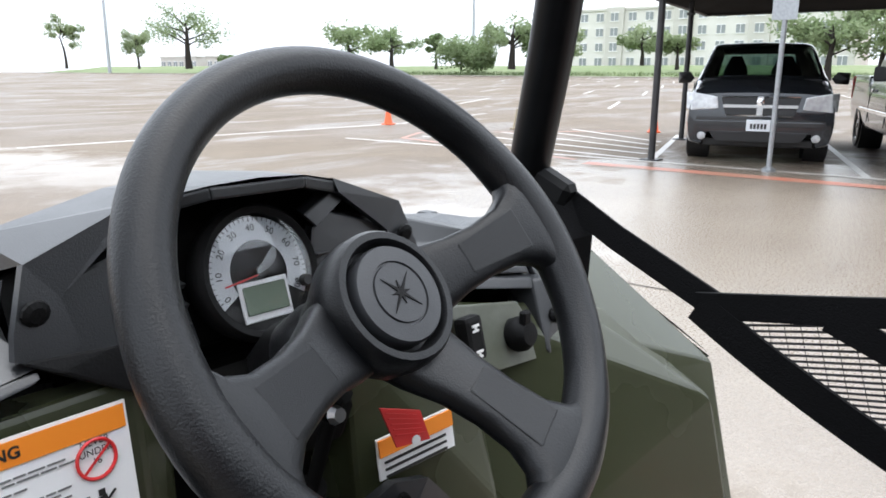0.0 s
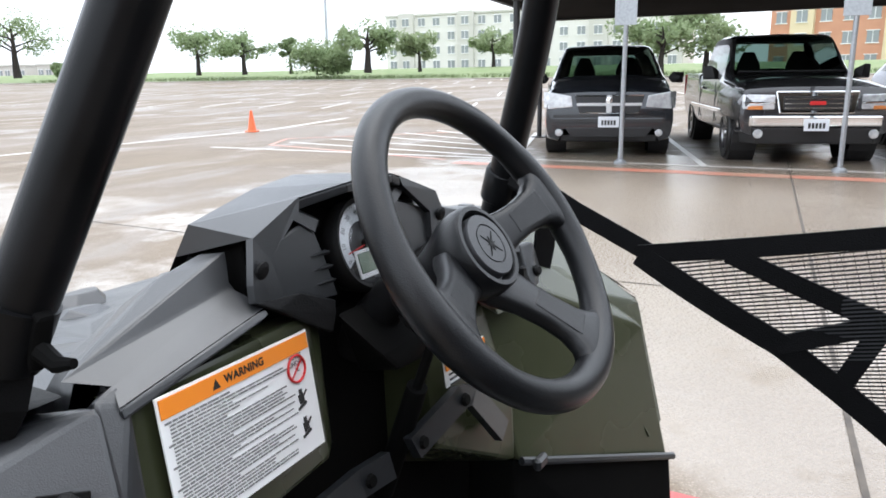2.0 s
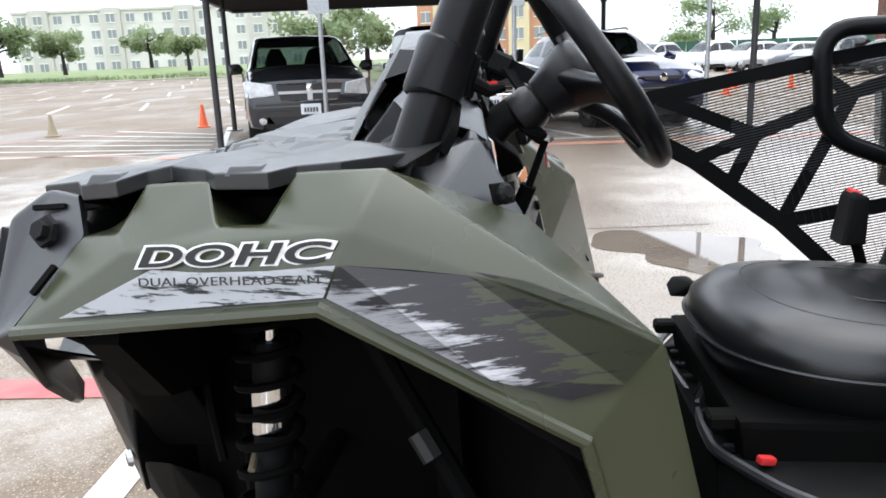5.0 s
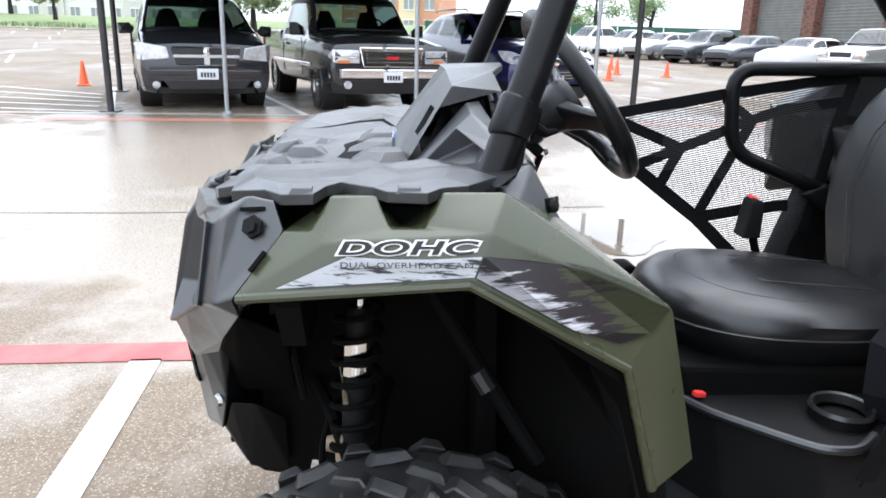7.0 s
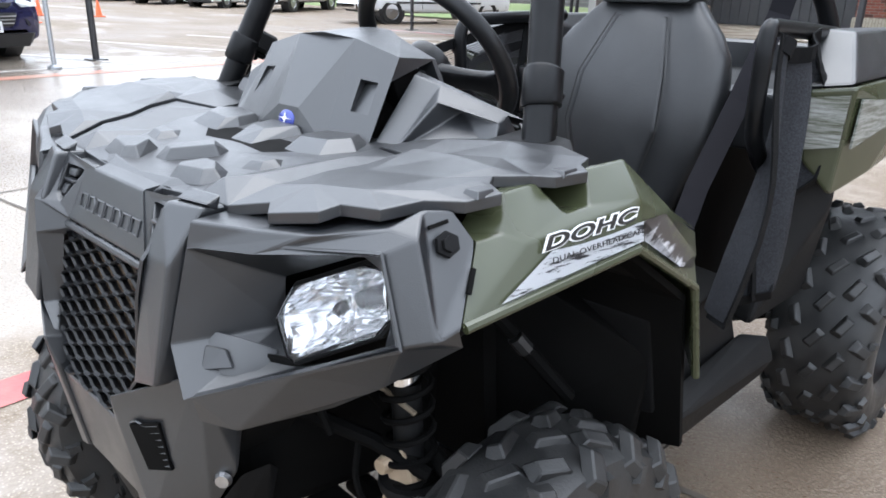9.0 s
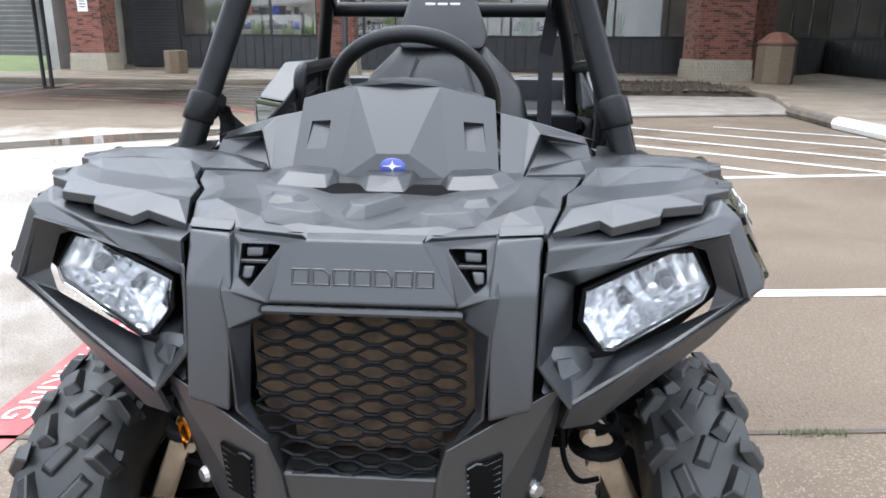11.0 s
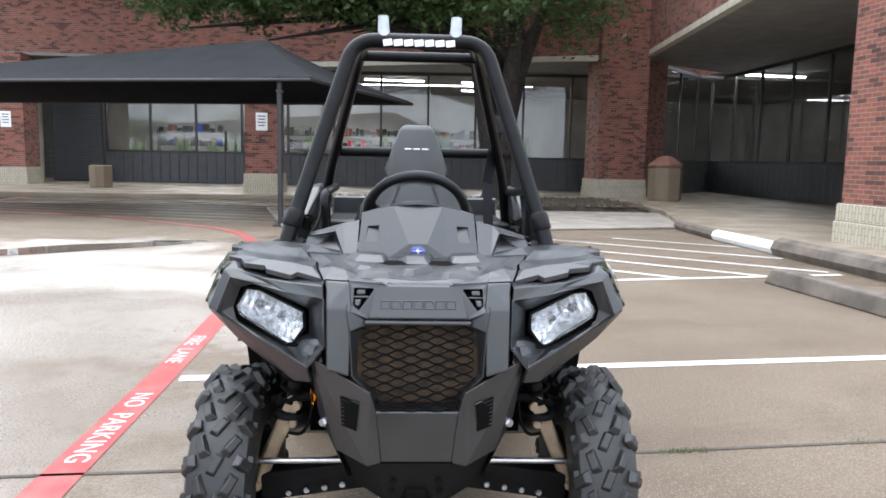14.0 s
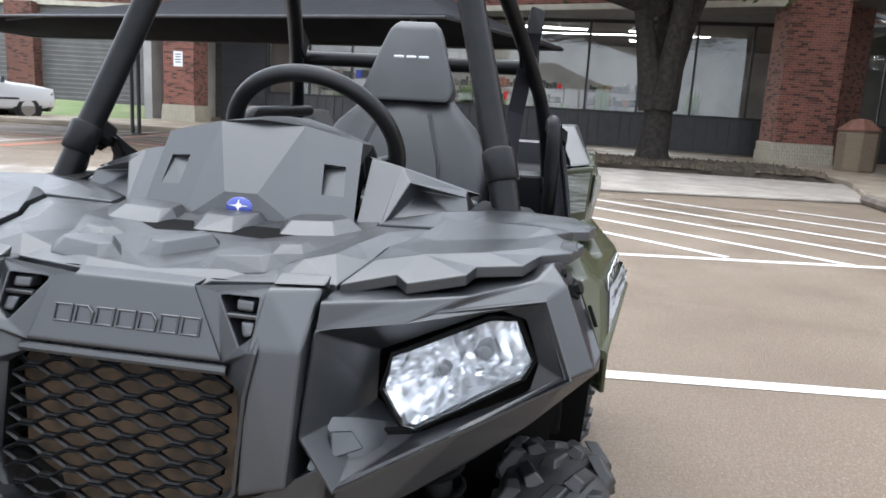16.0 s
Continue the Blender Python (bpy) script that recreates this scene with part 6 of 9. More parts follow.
part("bridge", hull([(-0.165, 0.2, 0.938), (0.165, 0.2, 0.938), (-0.166, 0.27, 0.945), (0.166, 0.27, 0.945), (-0.1, 0.262, 0.94), (0.1, 0.262, 0.94), (-0.165, 0.2, 0.9), (0.165, 0.2, 0.9)], 0.003), UNDER, UTV)

# bumper
pair("bumper_tusk", hull([(-0.257, 0.333, 0.772), (-0.262, 0.29, 0.76), (-0.112, 0.381, 0.7), (-0.1, 0.372, 0.655), (-0.085, 0.352, 0.515), (-0.12, 0.35, 0.505), (-0.2, 0.305, 0.53), (-0.243, 0.285, 0.61), (-0.25, 0.27, 0.72), (-0.1, 0.28, 0.68), (-0.1, 0.27, 0.53)], 0.006, 3), PLASTIC, UTV, "angular black bumper side")
part("bumper_plate", hull([(-0.102, 0.366, 0.648), (0.102, 0.366, 0.648), (-0.1, 0.33, 0.66), (0.1, 0.33, 0.66), (-0.086, 0.348, 0.515), (0.086, 0.348, 0.515), (-0.1, 0.27, 0.64), (0.1, 0.27, 0.64), (-0.08, 0.26, 0.52), (0.08, 0.26, 0.52)], 0.005, 3), PLASTIC, UTV, "flat black bumper centre")
pair("bumper_vent", slab([(-0.138, 0.3655, 0.668), (-0.182, 0.348, 0.682), (-0.18, 0.337, 0.607), (-0.145, 0.352, 0.598)], (-0.002, 0.006, 0.0)), UNDER, UTV, "dark slotted vent")
for s in (-1, 1):
    for k in range(7):
        z = 0.671 - 0.0105 * k
        part("vent_slat", tube([(s * 0.139, 0.3695 - 0.0023 * k, z - 0.002), (s * 0.15, 0.366 - 0.0021 * k, z + 0.004), (s * 0.162, 0.3605 - 0.0019 * k, z), (s * 0.181, 0.353 - 0.0015 * k, z + 0.006)], 0.0018, 5), PLASTIC, UTV)
part("skid_plate", hull([(-0.115, 0.335, 0.507), (0.115, 0.335, 0.507), (-0.19, 0.285, 0.52), (0.19, 0.285, 0.52), (-0.065, 0.3, 0.385), (0.065, 0.3, 0.385), (-0.155, 0.25, 0.42), (0.155, 0.25, 0.42), (-0.1, 0.18, 0.37), (0.1, 0.18, 0.37), (-0.15, 0.15, 0.5), (0.15, 0.15, 0.5)], 0.006, 2), PLASTIC_DARK, UTV, "black steel skid plate")
part("tow_hook", box((0, 0.318, 0.42), (0.055, 0.02, 0.03), 0.006), UNDER, UTV)
for x, z in ((-0.055, 0.46), (0.055, 0.46), (-0.06, 0.43), (0.06, 0.43), (-0.03, 0.405), (0.03, 0.405)):
    part("bolt", lathe([(0, 0.005), (0.007, 0.005), (0.009, 0)], 8, pose(x, 0.3185 + (z - 0.42) * 0.28, z, -90, 0, 0)), UNDER, UTV)
pair("lower_bracket", hull([(-0.2, 0.3, 0.535), (-0.24, 0.28, 0.6), (-0.245, 0.24, 0.6), (-0.17, 0.27, 0.44), (-0.16, 0.2, 0.42), (-0.2, 0.2, 0.55)], 0.004), PLASTIC_DARK, UTV)
pair("fascia_bolt", lathe([(0, 0.006), (0.009, 0.006), (0.012, 0)], 10, pose(-0.231, 0.3, 0.598, -90, 0, 40)), STEEL, UTV)
part("side_marker", hull([(0.262, 0.31, 0.685), (0.264, 0.29, 0.685), (0.256, 0.305, 0.635), (0.258, 0.285, 0.635), (0.25, 0.29, 0.66)], 0.002), AMBER, UTV, "small amber reflector")

# headlight wings
bezel = {"v0": (-0.233, 0.25, 0.946), "v1": (-0.30, 0.226, 0.948), "v2": (-0.375, 0.195, 0.955), "v3": (-0.44, 0.165, 0.97), "c2": (-0.48, 0.16, 0.98), "v4": (-0.2315, 0.31, 0.942), "v5": (-0.31, 0.281, 0.945), "v6": (-0.385, 0.258, 0.952), "v7": (-0.452, 0.222, 0.967),
         "c1": (-0.47, 0.19, 0.984), "et": (-0.489, 0.214, 0.964), "o1": (-0.229, 0.317, 0.911), "o2": (-0.345, 0.276, 0.932), "o3": (-0.462, 0.238, 0.947), "o4": (-0.482, 0.243, 0.905), "o5": (-0.497, 0.245, 0.862), "o6": (-0.385, 0.296, 0.807), "o7": (-0.267, 0.347, 0.752),
         "d": (-0.501, 0.147, 0.949), "eb": (-0.527, 0.224, 0.872), "bt": (-0.534, 0.2, 0.882), "j1": (-0.258, 0.335, 0.712), "j2": (-0.3, 0.312, 0.708), "j3": (-0.4, 0.252, 0.758), "j4": (-0.46, 0.232, 0.8), "j5": (-0.53, 0.203, 0.862), "i1": (-0.235, 0.28, 0.905), "i7": (-0.262, 0.3, 0.745)}
pair("headlight_bezel", shell(bezel, ["v0 v1 v5 v4", "v1 v2 v6 v5", "v2 v3 v7 v6", "v3 c2 c1", "v3 c1 v7", "v7 c1 et", "v4 v5 o2 o1", "v5 v6 v7 o3 o2", "v7 et o4 o3", "et eb o5 o4", "et c1 c2 d bt eb", "j1 j2 o7", "j2 j3 o6 o7", "j3 j4 o5 o6", "j4 j5 eb o5", "j5 bt eb"], (-0.4, 1, 0.2), 0.006, 0.0045, 3), PLASTIC, UTV, "black moulded frame round the headlight")
recess = {k: Vector(bezel[k]) for k in ("o1", "o2", "o3", "o4", "o5", "o6", "o7")}
recess.update({"o8": (-0.224, 0.345, 0.8), "rl": (-0.276, 0.222, 0.866), "rt": (-0.414, 0.222, 0.932), "ru": (-0.446, 0.221, 0.921), "rr": (-0.464, 0.226, 0.872), "rb": (-0.456, 0.228, 0.838), "rd": (-0.334, 0.243, 0.778), "re": (-0.272, 0.233, 0.803)})
pair("headlight_recess", shell(recess, ["o1 o2 rt rl", "o2 o3 ru rt", "o3 o4 rr ru", "o4 o5 rb rr", "o5 o6 rd rb", "o6 o7 re rd", "o8 o1 rl", "o7 o8 rl re"], (-0.2, 1, 0), 0.003, 0.003), PLASTIC, UTV, "black recess round the headlight")
pair("cheek_bolt", lathe([(0, 0.01), (0.008, 0.01), (0.0085, 0.004), (0.013, 0.004), (0.014, 0)], 6, pose(-0.4955, 0.181, 0.953, 0, -68, -20)), PLASTIC_DARK, UTV)
# near-black strips laid on the cheek where grooves run
pair("cheek_groove", strip([(-0.4845, 0.196, 0.9705), (-0.4835, 0.169, 0.9715)], 0.004, 0.004, (-0.85, 0.2, 0.4)), UNDER, UTV)
pair("cheek_groove", strip([(-0.5165, 0.165, 0.93), (-0.5255, 0.181, 0.91)], 0.005, 0.004, (-0.85, 0.2, 0.4)), UNDER, UTV)
pair("cheek_boss", hull([(-0.228, 0.338, 0.762), (-0.244, 0.3, 0.81), (-0.27, 0.284, 0.806), (-0.303, 0.278, 0.768), (-0.287, 0.306, 0.757), (-0.255, 0.332, 0.75), (-0.24, 0.26, 0.78), (-0.3, 0.25, 0.79)], 0.003, 2), PLASTIC, UTV, "hexagonal moulded boss", True)
pair("cheek_boss_inset", slab([(-0.247, 0.313, 0.798), (-0.267, 0.2985, 0.795), (-0.281, 0.3, 0.777), (-0.252, 0.324, 0.772)], (-0.002, 0.003, 0.001), 0.0012), PLASTIC, UTV)
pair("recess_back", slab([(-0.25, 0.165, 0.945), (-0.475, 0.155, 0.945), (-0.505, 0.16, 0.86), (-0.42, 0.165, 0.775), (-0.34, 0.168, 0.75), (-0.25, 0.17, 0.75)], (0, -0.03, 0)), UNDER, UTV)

HL = [(-0.290, 0.215, 0.858), (-0.404, 0.203, 0.914), (-0.436, 0.2, 0.915), (-0.458, 0.214, 0.872), (-0.448, 0.222, 0.853), (-0.328, 0.246, 0.783), (-0.312, 0.246, 0.785), (-0.285, 0.238, 0.822)]
hc = sum((Vector(p) for p in HL), Vector()) / len(HL)
REFLECTOR = material("chrome_reflector", (0.7, 0.71, 0.72), 0.22, 0.85)
BULB = material("dark_bulb_cap", (0.05, 0.05, 0.055), 0.3, 0.5)


def headlight(side):
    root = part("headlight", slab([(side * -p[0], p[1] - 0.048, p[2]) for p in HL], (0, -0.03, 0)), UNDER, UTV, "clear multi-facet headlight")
    o = [Vector((side * -p[0], p[1], p[2])) for p in HL]
    c = Vector((side * -hc.x, hc.y, hc.z))
    part("lens", slab([c + (p - c) * 0.97 + Vector((0, 0.004 + 0.006 * (1 - abs(p.z - c.z) * 8), 0)) for p in o], (0, -0.004, 0), 0.0), LENS, root, "clear lens").visible_shadow = False
    rim = [c + (p - c) * 1.0 for p in o]
    part("lens_rim", tube(rim, 0.0045, 6, closed=True), PLASTIC_DARK, root)
    bm = bmesh.new()
    rows = []
    along = (o[3] - o[7]).normalized()
    for t, dep in ((0.96, -0.004), (0.9, -0.012), (0.8, -0.018), (0.7, -0.023), (0.6, -0.027), (0.5, -0.03), (0.4, -0.033), (0.3, -0.035), (0.2, -0.036), (0.1, -0.037)):
        row = []
        for k in range(96):
            i, u = divmod(k / 12, 1)
            p = lerp(o[int(i)], o[(int(i) + 1) % 8], u)
            q = c + (p - c) * t
            flute = abs(((q - c).dot(along) / 0.017) % 1 - 0.5) * 2
            step = 0.006 if q.z < c.z - 0.012 else 0.0
            row.append(bm.verts.new(q + Vector((0, dep + (0.009 * flute ** 2 + step) * (t < 0.93), 0))))
        rows.append(row)
    for a, b in zip(rows, rows[1:]):
        for k in range(96):
            bm.faces.new((a[k], a[(k + 1) % 96], b[(k + 1) % 96], b[k]))
    bm.faces.new(rows[-1])
    part("reflector", bm, REFLECTOR, root, "faceted chrome reflector")
    part("bulb_shield", lathe([(0, 0.016), (0.008, 0.014), (0.01, 0)], 14, pose(c.x - side * -0.012, c.y - 0.03, c.z + 0.012, -90, 0, 0)), REFLECTOR, root)
    part("bulb", lathe([(0, 0.03), (0.009, 0.026), (0.012, 0.012), (0.012, 0)], 16, pose(c.x + side * 0.03, c.y - 0.038, c.z + 0.022, -90, 0, 0)), BULB, root, "dark bulb cap", True)
    part("bulb", lathe([(0, 0.022), (0.007, 0.018), (0.009, 0.0)], 14, pose(c.x - side * 0.02, c.y - 0.036, c.z - 0.006, -90, 0, 0)), BULB, root, "small dark bulb", True)


headlight(1)
headlight(-1)


# hood: overlapping faceted plates
def hood_z(x, y):
    x = abs(x)
    return 0.964 + 0.02 * min(1, x / 0.45) ** 1.5 + 0.004 * max(0, 1 - (y / 0.3) ** 2) - 0.35 * max(0, y - 0.25) * (1 - x) - 0.11 * max(0, y - 0.08)


def lifted(points):
    return [(x, y, hood_z(x, y) + h) for x, y, h in points]


def boss_mesh(base, top):
    """A faceted lump on the hood between two outlines of (x, y, height over the hood)."""
    return hull(lifted(base) + lifted(top), 0.0018, 2)


part("hood", hull([(s * x, y, hood_z(x, y) - 0.016 - dz) for s in (-1, 1) for x, y in ((0.0, 0.262), (0.2, 0.245), (0.3, 0.2), (0.42, 0.14), (0.46, 0.08), (0.47, -0.1), (0.0, -0.1), (0.2, 0.0)) for dz in (0, 0.03)], 0.004), UNDER, UTV, "black plastic hood base")
# outer plate: stepped front edge, two tabs over the fender
outer = lifted([(-0.239, 0.27, 0.007), (-0.299, 0.252, 0.01), (-0.314, 0.265, 0.008), (-0.377, 0.246, 0.01), (-0.385, 0.224, 0.012), (-0.437, 0.216, 0.012), (-0.454, 0.174, 0.011), (-0.49, 0.15, 0.01), (-0.505, 0.112, 0.01), (-0.478, 0.1, 0.012), (-0.468, 0.084, 0.013),
                (-0.482, 0.064, 0.012), (-0.49, 0.046, 0.011), (-0.512, 0.031, 0.011), (-0.523, -0.014, 0.012), (-0.503, -0.03, 0.014), (-0.492, -0.062, 0.015), (-0.42, -0.105, 0.015), (-0.33, -0.105, 0.015), (-0.222, -0.03, 0.01), (-0.214, 0.018, 0.008), (-0.304, 0.05, 0.012), (-0.29, 0.109, 0.011), (-0.267, 0.15, 0.011), (-0.261, 0.199, 0.011)])
folds = [lifted([(-0.266, 0.226, 0.016), (-0.32, 0.21, 0.02), (-0.395, 0.195, 0.02), (-0.448, 0.16, 0.016)]), lifted([(-0.32, 0.13, 0.013), (-0.43, 0.118, 0.015), (-0.47, 0.11, 0.015)]), lifted([(-0.318, 0.055, 0.022), (-0.385, 0.05, 0.02), (-0.455, 0.07, 0.018)]),
         lifted([(-0.335, 0.02, 0.012), (-0.42, 0.012, 0.015), (-0.485, 0.006, 0.016)]), lifted([(-0.3, -0.02, 0.023), (-0.38, -0.05, 0.023), (-0.46, -0.035, 0.018)])]
pair("hood_plate", plate_mesh(outer, folds, 0.013), PLASTIC, UTV, "faceted black hood plate with stepped edge")
for c, d in (((-0.486, 0.126), (0.012, 0.03)), ((-0.505, 0.006), (0.011, 0.032))):
    pair("tab_inset", hull([(c[0] + sx * d[0] * f, c[1] + sy * d[1] * f / 2, hood_z(c[0], c[1]) + z) for f, z in ((1.0, 0.008), (0.72, 0.0155)) for sx in (-1, 1) for sy in (-1, 1)], 0.001), PLASTIC, UTV)
# centre plate between the outer ones
half = [(-0.07, 0.286, 0.004), (-0.085, 0.271, 0.004), (-0.166, 0.268, 0.005), (-0.234, 0.266, 0.003), (-0.254, 0.199, 0.006), (-0.26, 0.151, 0.007), (-0.283, 0.108, 0.007), (-0.297, 0.053, 0.008), (-0.21, 0.02, 0.005), (-0.205, -0.02, 0.006)]
centre = lifted([(-x, y, h) for x, y, h in half][::-1] + half)
folds = [lifted([(0.0, 0.262, 0.007), (0.0, 0.12, 0.003)])]
for s in (-1, 1):
    folds += [lifted([(s * 0.085, 0.255, 0.007), (s * 0.15, 0.235, 0.004), (s * 0.172, 0.16, 0.002), (s * 0.2, 0.1, 0.003)]), lifted([(s * 0.185, 0.24, 0.018), (s * 0.215, 0.215, 0.018), (s * 0.225, 0.16, 0.014), (s * 0.25, 0.1, 0.013)]), lifted([(s * 0.06, 0.14, 0.002), (s * 0.09, 0.19, 0.001)])]
part("hood_centre", plate_mesh(centre, folds, 0.012), PLASTIC, UTV, "faceted black hood centre")
part("hood_boss", boss_mesh([(-0.052, 0.03, 0.0), (-0.03, 0.112, 0.0), (0.03, 0.112, 0.0), (0.06, 0.06, 0.0), (0.05, 0.005, 0.0), (-0.04, 0.005, 0.0)], [(-0.036, 0.03, 0.019), (-0.014, 0.074, 0.017), (0.03, 0.066, 0.017), (0.04, 0.02, 0.018)]), PLASTIC, UTV)
pair("hood_boss", boss_mesh([(-0.078, 0.06, 0.0), (-0.092, 0.096, 0.0), (-0.172, 0.094, 0.0), (-0.2, 0.05, 0.002), (-0.17, 0.0, 0.0), (-0.085, 0.01, 0.0)], [(-0.09, 0.056, 0.017), (-0.1, 0.07, 0.016), (-0.158, 0.066, 0.017), (-0.176, 0.04, 0.018), (-0.155, 0.01, 0.018), (-0.095, 0.02, 0.018)]), PLASTIC, UTV)
part("hood_boss", boss_mesh([(0.04, 0.222, 0.0), (0.05, 0.196, 0.0), (0.0, 0.14, 0.0), (-0.03, 0.14, 0.0), (-0.042, 0.165, 0.0), (0.012, 0.222, 0.0)], [(0.03, 0.206, 0.017), (0.036, 0.194, 0.017), (-0.01, 0.153, 0.018), (-0.03, 0.165, 0.018), (0.012, 0.208, 0.017)]), PLASTIC, UTV)
pair("hood_boss", boss_mesh([(-0.05, 0.238, 0.002), (-0.07, 0.26, 0.002), (-0.14, 0.25, 0.002), (-0.158, 0.226, 0.002), (-0.12, 0.196, 0.0), (-0.08, 0.194, 0.0)], [(-0.066, 0.234, 0.018), (-0.078, 0.243, 0.018), (-0.128, 0.236, 0.018), (-0.138, 0.226, 0.018), (-0.108, 0.208, 0.018), (-0.082, 0.207, 0.018)]), PLASTIC, UTV)
pair("hood_boss", boss_mesh([(-0.1, 0.15, 0.0), (-0.118, 0.182, 0.0), (-0.16, 0.178, 0.0), (-0.172, 0.15, 0.0), (-0.14, 0.124, 0.0)], [(-0.118, 0.152, 0.01), (-0.126, 0.167, 0.01), (-0.152, 0.165, 0.011), (-0.156, 0.15, 0.011)]), PLASTIC, UTV)
pair("rib_cap", hull([(-0.17, 0.2955, 0.953), (-0.228, 0.289, 0.955), (-0.17, 0.274, 0.962), (-0.23, 0.27, 0.964), (-0.17, 0.28, 0.945), (-0.228, 0.275, 0.945)], 0.003), PLASTIC, UTV)

# cowl in front of the dash
part("cowl_core", hull([(-0.12, -0.04, 0.965), (0.12, -0.04, 0.965), (-0.05, -0.09, 1.1), (0.05, -0.09, 1.1), (-0.135, -0.112, 1.07), (0.135, -0.112, 1.07), (-0.14, -0.11, 0.96), (0.14, -0.11, 0.96)], 0.004), UNDER, UTV)
cowl = {"p": (0.0, -0.05, 1.119), "q": (0.0, -0.156, 1.1235)}
faces = []
for tag, s in (("l", -1), ("r", 1)):
    t0, rr, br, bc = Vector((s * 0.07, -0.058, 1.113)), Vector((s * 0.161, -0.098, 1.092)), Vector((s * 0.171, 0.008, 0.97)), Vector((s * 0.09, 0.025, 0.968))
    side = (bc - t0).cross(br - t0)
    rr.y -= side.dot(rr - t0) / side.y
    inset = {}
    for key, u, v, deep in (("a", 0.38, 0.34, 0.014), ("b", 0.76, 0.32, 0.006), ("c", 0.78, 0.66, 0.0), ("d", 0.38, 0.66, 0.006)):
        inset[key] = lerp(lerp(t0, rr, u), lerp(bc, br, u), v)
        inset[key + "2"] = inset[key] - Vector((s * 0.25, 0.8, 0.5)).normalized() * deep
    corners = dict(t=t0, r=rr, x=br, y=bc, k=Vector((s * 0.026, 0.02, 1.012)), m=Vector((s * 0.044, 0.03, 0.966)), rb=lerp(rr, br, 0.27), w=Vector((s * 0.157, -0.1395, 1.0855)), z=Vector((s * 0.04, -0.155, 1.1215)), u=Vector((s * 0.088, -0.1335, 1.1115)), **inset)
    cowl.update({tag + k: v for k, v in corners.items()})
    faces += [" ".join(tag + k for k in f.split()) for f in ("t k m y", "t r b a", "r rb x c b", "x y d c", "y t a d", "a b b2 a2", "b c c2 b2", "c d d2 c2", "d a a2 d2", "a2 b2 c2 d2", "t z u", "t u w r", "r w rb")]
    faces += [f"p {tag}t {tag}z q"]
faces += ["p lt lk rk rt", "lk rk rm lm"]
part("cowl", shell(cowl, faces, (0, 1, 0.4), 0.0, 0.004, 3, 0.05), PLASTIC, UTV, "tall faceted black cowl")
em = lathe([(0, 0.004), (0.017, 0.0035), (0.0205, 0.0015), (0.0215, -0.004)], 28, facing((0, 0.0235, 0.992), (-1, 0, 0), (0, -0.2, 0.97)) @ Matrix.Diagonal((1, 0.68, 1, 1)))
emblem = part("emblem", em, BLUE, UTV, "oval blue emblem", True)
bm = bmesh.new()
star = []
for k in range(16):
    r = (0.014, 0.0035, 0.006, 0.0035)[k % 4] if k % 8 else 0.0165
    star.append(facing((0, 0.0275, 0.9932), (-1, 0, 0), (0, -0.2, 0.97)) @ Vector((r * math.cos(k * math.pi / 8), 0.66 * r * math.sin(k * math.pi / 8), 0)))
part("emblem_mark", slab(star, (0, 0.0012, 0.0006)), WHITE, emblem)
pair("cowl_wing", hull([(-0.165, -0.112, 1.05), (-0.163, -0.14, 1.02), (-0.315, -0.15, 0.998), (-0.31, -0.128, 1.008), (-0.2, -0.13, 0.98), (-0.322, -0.13, 0.98)], 0.004, 2), PLASTIC, UTV, "black plank of the dash shroud")
wing = {"a": (-0.171, -0.085, 1.068), "c": (-0.22, -0.088, 1.058), "b": (-0.318, -0.117, 1.024), "x": (-0.173, 0.004, 0.966), "d": (-0.208, -0.008, 0.97), "e": (-0.238, -0.064, 1.037), "f": (-0.322, -0.098, 1.016), "g": (-0.333, -0.074, 0.975), "h": (-0.25, -0.104, 1.022), "i": (-0.34, -0.13, 0.985), "k": (-0.167, -0.105, 1.0685), "l": (-0.33, -0.131, 1.022), "m": (-0.171, -0.1225, 1.0415), "n": (-0.315, -0.152, 1.009), "o": (-0.158, -0.152, 1.025), "p": (-0.323, -0.168, 0.999)}
pair("cowl_side", shell(wing, ["a c d x", "c b f e", "c e d", "e h d", "e f h", "h f g d", "b i g f", "a k l b c", "k m n l", "m o p n"], (-0.2, 1, 0.6), 0.0, 0.0025), PLASTIC, UTV, "folded black panel beside the cowl")
pair("wing_lip", hull([(-0.16, -0.152, 1.0245), (-0.16, -0.158, 1.018), (-0.322, -0.168, 0.9985), (-0.322, -0.172, 0.99), (-0.17, -0.148, 1.015), (-0.32, -0.155, 0.99)], 0.002, 2), PLASTIC, UTV)
pair("wing_drop", hull([(-0.314, -0.152, 1.012), (-0.334, -0.154, 1.004), (-0.347, -0.195, 0.926), (-0.324, -0.192, 0.922), (-0.312, -0.166, 0.998), (-0.325, -0.13, 0.99), (-0.335, -0.14, 0.93)], 0.004, 2), PLASTIC, UTV)


# dash seen by the driver
lip = [(-0.041, -0.156, 1.1205), (0.041, -0.156, 1.1205), (-0.04, -0.157, 1.1115), (0.04, -0.157, 1.1115), (-0.041, -0.13, 1.118), (0.041, -0.13, 1.118), (-0.04, -0.134, 1.1115), (0.04, -0.134, 1.1115)]
part("dash_visor", hull(lip, 0.002, 2), PLASTIC, UTV, "black visor over the gauge")
pair("dash_visor", hull([(-0.041, -0.156, 1.1205), (-0.04, -0.157, 1.1115), (-0.041, -0.13, 1.118), (-0.04, -0.134, 1.111), (-0.09, -0.1325, 1.1095), (-0.089, -0.1335, 1.0995), (-0.09, -0.11, 1.107), (-0.089, -0.112, 1.099)], 0.002, 2), PLASTIC, UTV, "black visor over the gauge")
